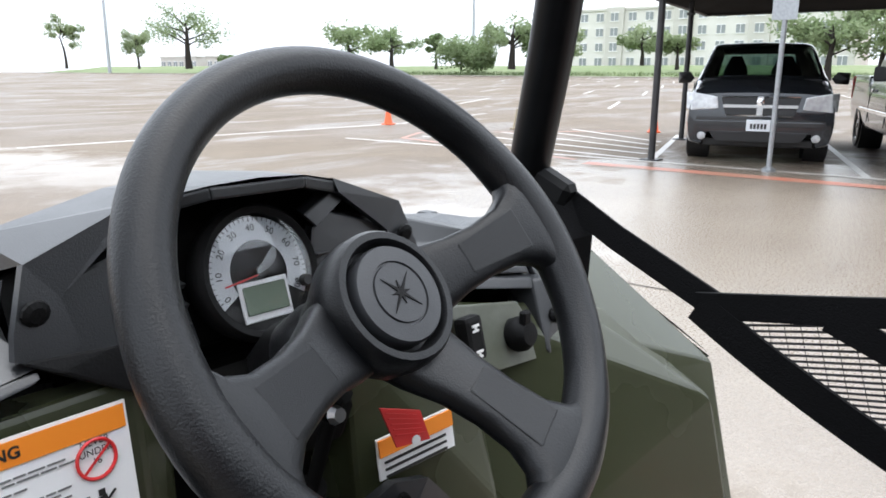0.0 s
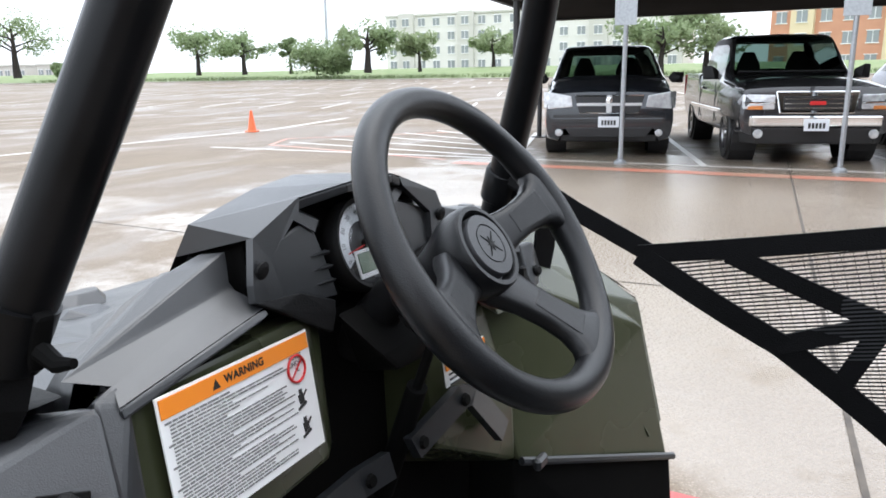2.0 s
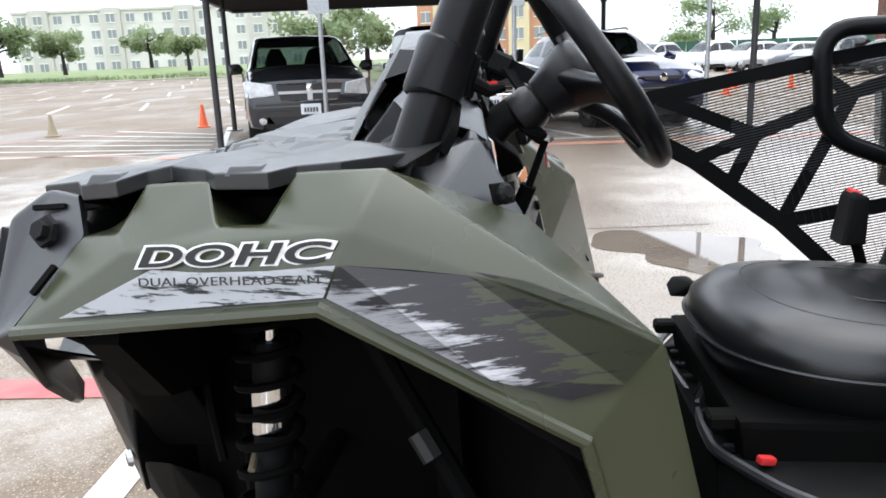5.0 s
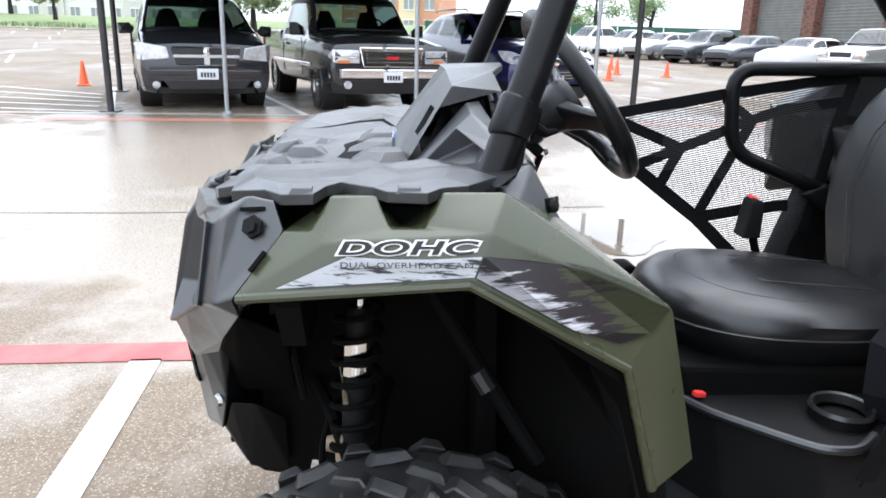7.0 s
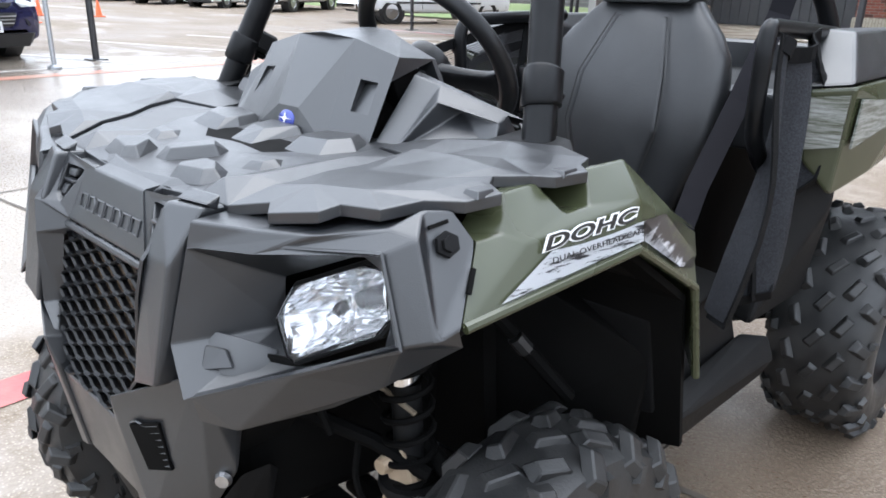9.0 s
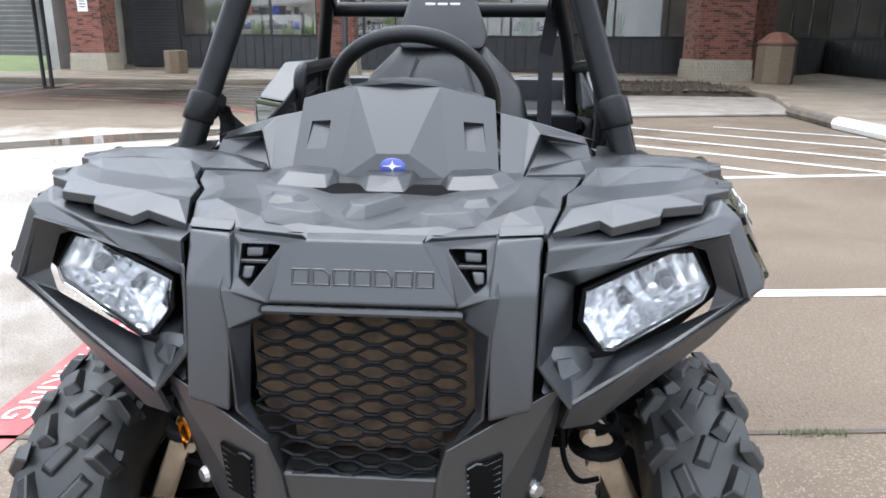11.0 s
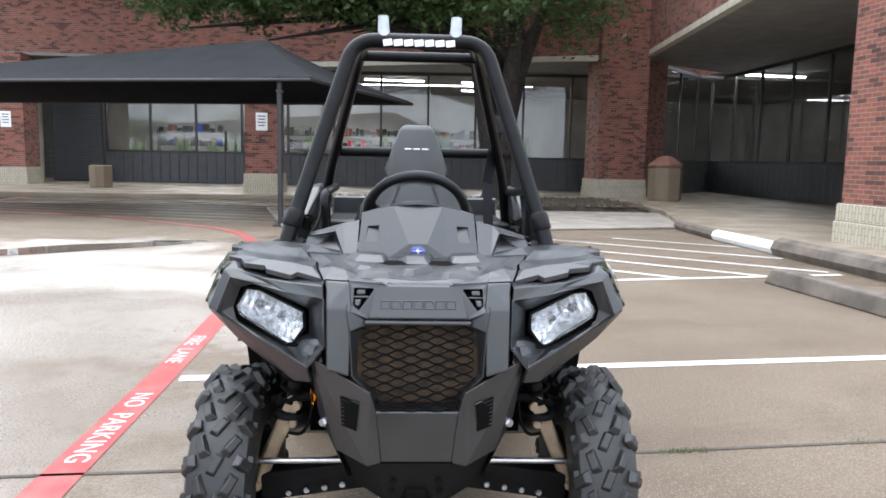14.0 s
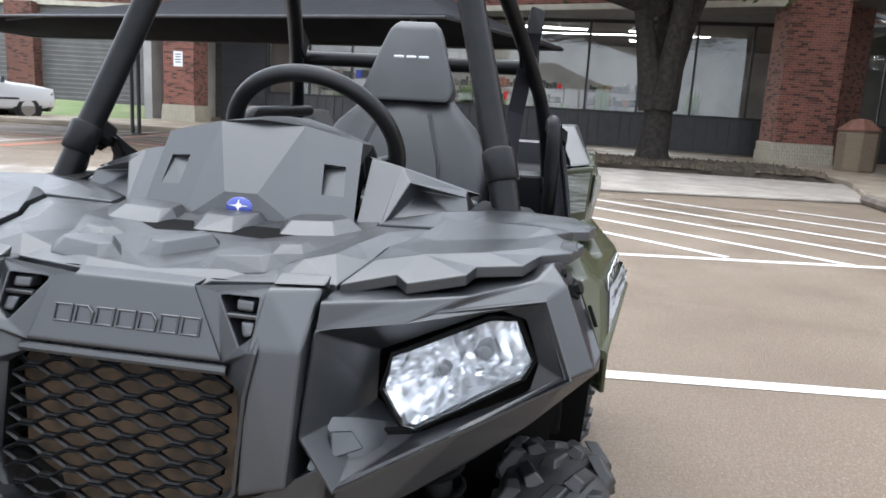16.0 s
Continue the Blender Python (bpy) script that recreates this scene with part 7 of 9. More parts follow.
# solid block, coloured near black as the shade of the hollow dash
part("dash_core", hull([(-0.145, -0.115, 1.078), (0.145, -0.115, 1.078), (-0.06, -0.1, 1.108), (0.06, -0.1, 1.108), (-0.15, -0.122, 1.035), (0.15, -0.122, 1.035), (-0.1, -0.13, 0.998), (0.1, -0.13, 0.998), (-0.15, -0.06, 1.06), (0.15, -0.06, 1.06), (-0.15, -0.09, 0.99), (0.15, -0.09, 0.99)], 0.004, 2), UNDER, UTV, "black core standing for the shaded hollow behind the dash")
pair("dash_flange", shell({"u": (-0.086, -0.1335, 1.1125), "w": (-0.157, -0.1405, 1.0855), "a": (-0.1695, -0.1498, 1.047), "b": (-0.172, -0.1533, 1.032), "c": (-0.15, -0.1531, 1.022), "d": (-0.1325, -0.1495, 1.031), "e": (-0.139, -0.1436, 1.062), "f": (-0.09, -0.1365, 1.1005)}, ["u w e f", "w a b c d e"], (0, -1, 0.2), 0.008, 0.002), PLASTIC, UTV, "black rim of the dash")
pair("dash_fascia", slab([(-0.083, -0.1305, 1.084), (-0.144, -0.1345, 1.0655), (-0.146, -0.1425, 1.03), (-0.12, -0.1457, 1.012), (-0.05, -0.147, 1.006), (-0.057, -0.1385, 1.045), (-0.065, -0.1325, 1.0735)], (0, 0.011, 0.003), 0.0012), PLASTIC, UTV, "black panel beside the gauge")
pair("fascia_bar", slab([(-0.088, -0.1285, 1.1005), (-0.1, -0.1315, 1.093), (-0.067, -0.1355, 1.073), (-0.056, -0.1325, 1.0845)], (0, 0.012, 0.004), 0.0012), PLASTIC, UTV)
pair("dash_bolt", lathe([(0, 0.004), (0.005, 0.004), (0.0085, 0.002), (0.009, 0)], 12, facing((-0.156, -0.1475, 1.057), (1, 0.1, 0), (0, -0.2, 1))), PLASTIC_DARK, UTV)
for s in (-1, 1):
    for k in range(3):
        rib = hull([(s * 0.058, -0.139 - 0.003 * k, 1.055 - 0.014 * k), (s * 0.082, -0.1365 - 0.003 * k, 1.051 - 0.014 * k), (s * 0.058, -0.147 - 0.003 * k, 1.0545 - 0.014 * k), (s * 0.058, -0.143 - 0.003 * k, 1.05 - 0.014 * k), (s * 0.058, -0.136 - 0.003 * k, 1.05 - 0.014 * k)], 0.0006)
        part("dash_rib", rib, PLASTIC, UTV)
pair("dash_lower", hull([(-0.174, -0.153, 1.032), (-0.15, -0.158, 1.02), (-0.064, -0.155, 0.991), (-0.075, -0.159, 0.974), (-0.11, -0.152, 1.026), (-0.058, -0.15, 1.004), (-0.1, -0.1, 1.0)], 0.003), PLASTIC_DARK, UTV)

# gauge
GM = facing((0.006, -0.132, 1.046), (1, 0, 0), (0, 0.3, 0.95))
gauge = part("gauge", lathe([(0.045, -0.03), (0.053, 0.0), (0.053, 0.012), (0.05, 0.016), (0.045, 0.014), (0.044, 0.006)], 40, GM), PLASTIC_DARK, UTV, "round instrument with white dial", True)
part("dial", lathe([(0, 0.0065), (0.0445, 0.0065), (0.0445, 0.003)], 40, GM), INK, gauge)
bm = bmesh.new()
arc = []
for k in range(33):
    t = radians(212 - 244 * k / 32)
    arc.append((0.043 * math.cos(t), 0.043 * math.sin(t), 0.025 * math.cos(t), 0.025 * math.sin(t)))
vs = [(bm.verts.new(GM @ Vector((a, b, 0.0085))), bm.verts.new(GM @ Vector((c, d, 0.0085)))) for a, b, c, d in arc]
for p, q in zip(vs, vs[1:]):
    bm.faces.new((p[0], p[1], q[1], q[0]))
part("dial_band", bm, GAUGE_FACE, gauge, "white speed band")
for k in range(9):
    t = radians(205 - 230 * k / 8)
    words("dial_number", str(10 * k), 0.0075, GM @ pose(0.0345 * math.cos(t), 0.0345 * math.sin(t), 0.009, 0, 0, math.degrees(t) - 90), INK, gauge, 0.0001)
for k in range(41):
    t = radians(205 - 230 * k / 40)
    b = box((0, 0, 0), (0.0006, 0.003 if k % 5 else 0.0045, 0.0003), 0)
    bmesh.ops.transform(b, matrix=GM @ pose(0.0415 * math.cos(t), 0.0415 * math.sin(t), 0.009, 0, 0, math.degrees(t) - 90), verts=b.verts)
    part("dial_tick", b, INK, gauge)
for nm, c, s, mt, z in (("lcd_surround", (0, -0.021, 0), (0.044, 0.031, 0.002), PAPER, 0.009), ("lcd", (0, -0.02, 0), (0.038, 0.022, 0.002), LCD, 0.0105)):
    b = box((c[0], c[1], z), s, 0.0008)
    bmesh.ops.transform(b, matrix=GM, verts=b.verts)
    part(nm, b, mt, gauge)
b = box((-0.016, -0.0035, 0.0115), (0.034, 0.0012, 0.0008), 0, (0, 0, 8))
bmesh.ops.transform(b, matrix=GM, verts=b.verts)
part("needle", b, RED, gauge, "red needle")
part("needle_cap", lathe([(0, 0.013), (0.004, 0.0125), (0.005, 0.009)], 14, GM), INK, gauge)
part("gauge_glass", lathe([(0, 0.0155), (0.03, 0.015), (0.0445, 0.0135), (0.0445, 0.013), (0.03, 0.0145), (0, 0.015)], 32, GM), LENS, gauge, "clear gauge glass", True).visible_shadow = False
part("gauge_knob", lathe([(0, 0.018), (0.004, 0.018), (0.005, 0.012)], 12, GM @ pose(0.036, -0.014, 0, 0, 0, 0)), INK, gauge)

# olive dash panels with the warning label
part("dash_panel", hull([(-0.312, -0.163, 1.0), (-0.1, -0.148, 1.0), (-0.314, -0.189, 0.85), (-0.1, -0.167, 0.85), (-0.075, -0.14, 0.99), (-0.08, -0.155, 0.855), (-0.3, -0.1, 0.99), (-0.1, -0.1, 0.99), (-0.3, -0.1, 0.86), (-0.1, -0.1, 0.86), (-0.325, -0.176, 0.93)], 0.005, 2), OLIVE, UTV, "olive dash panel")
LM = facing((-0.206, -0.172, 0.9405), (0.181, 0.0165, -0.006), (0.0, 0.0175, 0.105))
label_root = None
TEXT_GREY = material("grey_print", (0.16, 0.16, 0.16), 0.5)


def on_label(x, y, w, h, mat, name, z=0.0015, parent=None):
    b = box((x, y, z), (w, h, 0.0008), 0)
    bmesh.ops.transform(b, matrix=LM, verts=b.verts)
    return part(name, b, mat, parent or label_root)


b = box((0, -0.0035, 0), (0.186, 0.113, 0.0016), 0)
bmesh.ops.transform(b, matrix=LM, verts=b.verts)
label_root = part("warning_label", b, PAPER, UTV, "white warning label with orange heading")
on_label(0, 0.0435, 0.182, 0.015, ORANGE, "label_heading")
words("heading_text", "WARNING", 0.0098, LM @ pose(0.002, 0.0435, 0.0022), INK, label_root, 0.0001, 1.0, bold=0.0003)
tri_pts = [LM @ Vector(p) for p in ((-0.037, 0.0395, 0.0021), (-0.028, 0.0395, 0.0021), (-0.0325, 0.0478, 0.0021))]
part("alert_triangle", slab(tri_pts, (0, -0.0003, 0)), INK, label_root)
rnd = random.Random(4)
for k in range(30):
    y = 0.0318 - 0.0029 * k
    end = rnd.choice((0.05, 0.045, 0.052, 0.02, -0.02)) if k % 6 else -0.03
    x, bars = -0.0885 + (0.004 if k % 6 else 0.0), []
    while x < end:
        w = rnd.uniform(0.004, 0.013)
        bars.append(box((x + w / 2, y, 0.0013), (w, 0.00115 if k % 6 else 0.0015, 0.0006), 0))
        x += w + 0.0014
    row = merged(*bars)
    bmesh.ops.transform(row, matrix=LM, verts=row.verts)
    part("text_bar", row, TEXT_GREY, label_root)
for k, y in enumerate((0.022, -0.006, -0.033)):
    if k == 0:
        ring = [LM @ Vector((0.069 + 0.0125 * math.cos(t * math.pi / 12), y + 0.0125 * math.sin(t * math.pi / 12), 0.002)) for t in range(24)]
        part("ban_ring", tube(ring, 0.0012, 6, closed=True), RED, label_root)
        words("age_text", "NEVER\nUNDER\n16", 0.0062, LM @ pose(0.069, y + 0.005, 0.0022), INK, label_root, 0.0001)
        b = box((0.069, y, 0.0024), (0.024, 0.0016, 0.0006), 0, (0, 0, 40))
        bmesh.ops.transform(b, matrix=LM, verts=b.verts)
        part("ban_bar", b, RED, label_root)
    else:
        for dx, dy, w, h, r in ((0, 0.006, 0.004, 0.004, 0), (0, -0.001, 0.007, 0.009, 10), (0, -0.008, 0.013, 0.0025, 15), (0.003, 0.0, 0.015, 0.0014, 40)):
            b = box((0.069 + dx, y + dy, 0.0016), (w, h, 0.0008), 0, (0, 0, r))
            bmesh.ops.transform(b, matrix=LM, verts=b.verts)
            part("pictogram", b, INK, label_root)
part("knee_trim", strip([(-0.215, -0.17, 0.79), (-0.2, -0.176, 0.803), (-0.083, -0.188, 0.82), (-0.045, -0.2, 0.826)], 0.03, 0.012, (0.1, 1, -0.25)), PLASTIC, UTV, "black edge trim of the leg opening")
part("knee_trim", strip([(-0.01, -0.207, 0.83), (0.07, -0.222, 0.862), (0.09, -0.226, 0.858), (0.145, -0.24, 0.79)], 0.028, 0.012, (0.1, 1, -0.25)), PLASTIC, UTV, "black edge trim of the leg opening")
for x, y, z in ((-0.185, -0.186, 0.806), (-0.075, -0.198, 0.822), (0.0, -0.215, 0.835), (0.07, -0.229, 0.86)):
    part("trim_screw", lathe([(0, 0.004), (0.006, 0.004), (0.008, 0)], 10, facing((x, y, z), (1, 0, 0), (0, 0.2, 1))), UNDER, UTV)
part("glovebox_panel", hull([(0.06, -0.17, 0.99), (0.2, -0.16, 0.99), (0.22, -0.17, 0.94), (0.2, -0.23, 0.8), (0.2, -0.235, 0.72), (0.05, -0.2, 0.8), (0.06, -0.1, 0.98), (0.2, -0.1, 0.98), (0.06, -0.1, 0.75), (0.2, -0.1, 0.72)], 0.005), OLIVE, UTV, "olive knee panel")
part("side_panel", hull([(0.2, -0.16, 0.985), (0.36, -0.2, 0.955), (0.48, -0.322, 0.84), (0.2, -0.23, 0.72), (0.487, -0.37, 0.625), (0.2, -0.24, 0.722), (0.44, -0.2, 0.93), (0.5, -0.3, 0.63), (0.22, -0.12, 0.72), (0.22, -0.1, 0.95)], 0.006, 2), OLIVE, UTV, "olive leg shield")
# olive lifted towards grey: the reflected sky is put into the colour
SWITCH_GREY = material("sky_greyed_olive_plastic", (0.075, 0.083, 0.06), 0.4, color2=(0.12, 0.125, 0.105), scale=26, bump=0.1, bump_scale=500)
part("switch_plate", hull([(0.172, -0.186, 0.992), (0.27, -0.194, 0.976), (0.305, -0.215, 0.914), (0.19, -0.212, 0.925), (0.18, -0.16, 0.98), (0.26, -0.165, 0.97), (0.29, -0.18, 0.92), (0.2, -0.18, 0.93)], 0.002), SWITCH_GREY, UTV, "olive switch panel, greyed for the sky it reflects")
part("rocker_switch", box((0.182, -0.206, 0.963), (0.024, 0.016, 0.042), 0.005, (-14, 0, 0), 2), PLASTIC_DARK, UTV, "black rocker switch")
for z in (0.974, 0.951):
    for dx, dz, w in ((0, 0.0025, 0.009), (0, -0.0025, 0.009), (0, 0, 0.003)):
        part("switch_mark", box((0.182 + dx, -0.2142 - (0.963 - z) * 0.25, z + dz), (w, 0.0016, 0.0022), 0, (-14, 0, 0)), WHITE, UTV)
part("key_knob", lathe([(0, 0.026), (0.011, 0.025), (0.0165, 0.018), (0.0175, 0.01), (0.015, 0.003), (0.02, 0.0)], 20, facing((0.252, -0.2, 0.947), (1, 0, 0), (0, 0.25, 1))), PLASTIC_DARK, UTV, "black ignition knob", True)
part("key_tab", box((0.25, -0.218, 0.969), (0.012, 0.008, 0.014), 0.002), PLASTIC_DARK, UTV)
part("switch_wing", hull([(0.302, -0.19, 0.991), (0.327, -0.199, 0.993), (0.31, -0.222, 0.913), (0.29, -0.2205, 0.921), (0.33, -0.16, 0.98), (0.3, -0.15, 0.99), (0.31, -0.18, 0.92), (0.35, -0.2, 0.955)], 0.003), PLASTIC, UTV, "black wing beside the switches")
part("switch_rail", hull([(0.225, -0.168, 1.004), (0.305, -0.188, 0.992), (0.225, -0.174, 0.994), (0.3, -0.193, 0.982), (0.23, -0.13, 1.0), (0.305, -0.15, 0.99)], 0.002), PLASTIC, UTV)
part("wing_bolt", lathe([(0, 0.005), (0.005, 0.005), (0.008, 0.002), (0.0085, 0)], 12, facing((0.313, -0.2125, 0.955), (1, -0.3, 0), (0, 0.3, 1))), PLASTIC_DARK, UTV)
part("orange_label", slab([(0.067, -0.2000, 0.905), (0.147, -0.2110, 0.91), (0.147, -0.2170, 0.875), (0.067, -0.2050, 0.87)], (0, -0.0015, 0)), PAPER, UTV, "small white and orange caution label")
part("orange_heading", slab([(0.068, -0.2020, 0.904), (0.146, -0.2130, 0.909), (0.146, -0.2155, 0.895), (0.068, -0.2045, 0.89)], (0, -0.0015, 0)), ORANGE, UTV)
for k in range(3):
    part("caution_bar", slab([(0.072, -0.2062 - 0.001 * k, 0.886 - 0.006 * k), (0.137, -0.2155 - 0.001 * k, 0.89 - 0.006 * k), (0.137, -0.2158 - 0.001 * k, 0.888 - 0.006 * k), (0.072, -0.2065 - 0.001 * k, 0.884 - 0.006 * k)], (0, -0.001, 0)), INK, UTV)
tag = part("hang_tag", slab([(0.036, -0.238, 0.957), (0.075, -0.242, 0.943), (0.083, -0.2455, 0.917), (0.05, -0.2415, 0.921)], (0, -0.0015, 0)), TAG_RED, UTV, "red plastic hang tag")
part("tag_hole", lathe([(0, 0.001), (0.004, 0.001), (0.004, 0)], 12, facing((0.067, -0.2465, 0.922), (1, -0.15, 0), (0, 0.15, 1))), WHITE, tag)
for k in range(5):
    part("tag_bar", slab([(0.041 + 0.002 * k, -0.2402 - 0.0006 * k, 0.952 - 0.005 * k), (0.071 + 0.0015 * k, -0.2433 - 0.0006 * k, 0.941 - 0.004 * k), (0.071 + 0.0015 * k, -0.2435 - 0.0006 * k, 0.9398 - 0.004 * k), (0.041 + 0.002 * k, -0.2404 - 0.0006 * k, 0.9508 - 0.005 * k)], (0, -0.0006, 0)), RED, tag)
part("parking_lever", tube([(0.012, -0.15, 0.75), (-0.006, -0.205, 0.88), (-0.01, -0.215, 0.904)], [0.013, 0.012, 0.0115], 12), UNDER, UTV, "black gear lever shaft", True)
part("lever_rod", tube([(-0.01, -0.214, 0.9), (-0.01, -0.238, 0.966)], 0.0055, 10), UNDER, UTV, "", True)
part("lever_bolt", lathe([(0, 0.006), (0.005, 0.006), (0.007, 0)], 10, facing((-0.01, -0.2435, 0.97), (1, 0, 0), (0, 0.3, 1))), STEEL, UTV)
part("lever_grip", hull([(-0.022, -0.23, 0.96), (0.004, -0.23, 0.96), (-0.03, -0.2, 0.985), (0.012, -0.2, 0.985), (-0.02, -0.243, 0.975), (0.003, -0.243, 0.975), (-0.01, -0.225, 0.992)], 0.005, 2), UNDER, UTV, "black lever head")

# steering
SPOKE_PAD = material("ribbed_grip_inset", (0.0075, 0.008, 0.009), 0.38, bump=0.3, bump_scale=1500, spec=0.3)
HUB_CAP = material("satin_grey_hub_plastic", (0.02, 0.021, 0.0235), 0.42, color2=(0.026, 0.027, 0.03), scale=30, bump=0.1, bump_scale=900)
SM = facing((0.002, -0.291, 1.062), (1, 0, 0), (0, 0.575, 0.818))
RIM_RISE = 0.012
ring = [SM @ Vector((0.158 * math.cos(2 * math.pi * k / 96), 0.158 * math.sin(2 * math.pi * k / 96), RIM_RISE)) for k in range(96)]


def swell(k):
    """How far the rim is thickened where a spoke meets it."""
    a = 360 * k / 96
    return max(0.0, 1 - min(abs((a - s + 180) % 360 - 180) for s in (8, 296, 199)) / 24)


wheel = part("steering_wheel", tube(ring, [0.0155 + 0.002 * swell(k) ** 0.5 for k in range(96)], 20, closed=True), GRIP, UTV, "black three-spoke steering wheel", True)


def spoke_body(ang):
    t = radians(ang)
    d, n_ = Vector((math.cos(t), math.sin(t), 0)), Vector((-math.sin(t), math.cos(t), 0))
    bm, rows = bmesh.new(), []
    for r, w, zc, h in ((0.02, 0.03, -0.03, 0.016), (0.045, 0.027, -0.022, 0.014), (0.07, 0.0215, -0.011, 0.0115), (0.095, 0.02, -0.002, 0.011), (0.12, 0.0225, 0.006, 0.011), (0.137, 0.03, 0.0105, 0.012), (0.15, 0.046, 0.012, 0.013), (0.157, 0.056, 0.012, 0.012)):
        row = []
        for k in range(20):
            a = 2 * math.pi * k / 20
            cx, cz = math.copysign(abs(math.cos(a)) ** 0.5, math.cos(a)), math.copysign(abs(math.sin(a)) ** 0.6, math.sin(a))
            bow = 0.158 - math.sqrt(max(0.0, 0.158 ** 2 - (w * cx) ** 2)) if r > 0.13 else 0.0
            row.append(bm.verts.new(SM @ (d * (r - bow) + n_ * w * cx + Vector((0, 0, zc + h * cz)))))
        rows.append(row)
    for a, b in zip(rows, rows[1:]):
        for k in range(20):
            bm.faces.new((a[k], a[(k + 1) % 20], b[(k + 1) % 20], b[k]))
    bm.faces.new(rows[0][::-1])
    bm.faces.new(rows[-1])
    return bm, d, n_


for ang in (8, -64, 199):
    bm, d, n_ = spoke_body(ang)
    part("spoke", bm, GRIP, wheel, "moulded spoke", True)
    pad = part("spoke_pad", hull([SM @ (d * r + n_ * w + Vector((0, 0, z))) for r, w, z in ((0.074, -0.012, 0.0022), (0.074, 0.012, 0.0022), (0.128, -0.017, 0.0198), (0.128, 0.017, 0.0198), (0.074, 0.0, -0.012), (0.128, 0.0, 0.005))], 0.0015), SPOKE_PAD, wheel, "finely ribbed spoke inset")
part("hub", lathe([(0.03, -0.07), (0.036, -0.05), (0.046, -0.026), (0.047, -0.012), (0.0455, 0.0), (0.043, 0.0035), (0.0385, 0.0035), (0.0365, 0.0005), (0.036, -0.012), (0.0, -0.012)], 40, SM), GRIP, wheel, "round padded hub", True)
cap = part("hub_cap", lathe([(0.033, -0.012), (0.033, 0.003), (0.0318, 0.0052), (0.0215, 0.006), (0.021, 0.0046), (0.02, 0.0046), (0.0195, 0.006), (0.0, 0.006)], 40, SM), HUB_CAP, wheel, "black hub cap", True)
star = []
for k in range(16):
    r = 0.0165 if k % 4 == 0 else (0.008 if k % 4 == 2 else 0.003)
    star.append(SM @ Vector((r * math.cos(k * math.pi / 8 + 0.8), r * math.sin(k * math.pi / 8 + 0.8), 0.0061)))
part("cap_mark", slab(star, SM.to_3x3() @ Vector((0, 0, 0.0006))), PLASTIC_DARK, cap)
part("steering_column", tube([SM @ Vector((0, 0, -0.05)), SM @ Vector((0, 0.01, -0.13)), (0, -0.12, 0.93)], [0.026, 0.024, 0.024], 14), PLASTIC_DARK, UTV, "black steering column", True)
part("column_collar", lathe([(0.026, -0.115), (0.031, -0.11), (0.032, -0.085), (0.027, -0.075)], 24, SM), GRIP, UTV, "", True)
part("column_bracket", hull([(-0.06, -0.15, 0.99), (0.06, -0.15, 0.99), (-0.05, -0.2, 0.95), (0.05, -0.2, 0.95), (-0.035, -0.21, 0.93), (0.035, -0.2, 0.92), (0, -0.13, 0.9)], 0.006), UNDER, UTV)

# fenders
fen = [(-0.535, 0.199, 0.881), (-0.503, 0.146, 0.95), (-0.51, 0.114, 0.953), (-0.493, 0.095, 0.989), (-0.493, 0.042, 0.991), (-0.525, 0.027, 0.961), (-0.531, -0.011, 0.963), (-0.509, -0.031, 0.998), (-0.516, -0.099, 1.001),
       (-0.556, -0.08, 0.962), (-0.572, -0.061, 0.914), (-0.567, -0.242, 0.812), (-0.57, -0.285, 0.656), (-0.523, -0.302, 0.866), (-0.522, -0.35, 0.668), (-0.53, 0.1, 0.944), (-0.432, -0.125, 0.968), (-0.352, -0.205, 0.93), (-0.4, -0.25, 0.87), (-0.45, -0.35, 0.67),
       (-0.46, 0.09, 0.985), (-0.46, -0.03, 0.99), (-0.47, 0.14, 0.95), (-0.47, 0.01, 0.95)]
ff = [(0, 1, 2, 15), (2, 3, 4, 5, 15), (5, 6, 9, 15), (6, 7, 8, 9), (15, 9, 10, 0), (9, 8, 13), (9, 13, 11, 10), (13, 14, 12, 11), (8, 16, 17, 13), (17, 18, 13), (18, 19, 14, 13), (3, 20, 4), (4, 20, 23, 5), (5, 23, 6), (6, 23, 21, 7), (7, 21, 16, 8), (1, 22, 2), (2, 22, 20, 3)]
fender = sheet(fen, ff, 0.0, 0.0035, 2)
if sum(f.normal.x * f.calc_area() for f in fender.faces) > 0:
    bmesh.ops.reverse_faces(fender, faces=fender.faces[:])
bmesh.ops.solidify(fender, geom=fender.faces[:], thickness=0.008)
pair("fender", fender, OLIVE, UTV, "angular olive front fender", True)
pair("fender_lip", tube([(-0.535, 0.195, 0.881), (-0.5712, -0.058, 0.911), (-0.5655, -0.24, 0.81), (-0.568, -0.283, 0.656)], 0.006, 8), OLIVE, UTV)

# decals on the fenders
DECAL = bpy.data.materials.new("torn_grey_decal")
DECAL.use_nodes = True
dn, dl = DECAL.node_tree.nodes, DECAL.node_tree.links
dco, dmap, dno, drp = dn.new("ShaderNodeTexCoord"), dn.new("ShaderNodeMapping"), dn.new("ShaderNodeTexNoise"), dn.new("ShaderNodeValToRGB")
dmap.inputs["Scale"].default_value = (12, 17, 165)
dno.inputs["Scale"].default_value, dno.inputs["Detail"].default_value, dno.inputs["Roughness"].default_value = 1.0, 9, 0.68
drp.color_ramp.elements[0].position, drp.color_ramp.elements[1].position = 0.425, 0.47
drp.color_ramp.elements[0].color, drp.color_ramp.elements[1].color = (0.02, 0.02, 0.021, 1), (0.56, 0.57, 0.59, 1)
dl.new(dco.outputs["Object"], dmap.inputs[0])
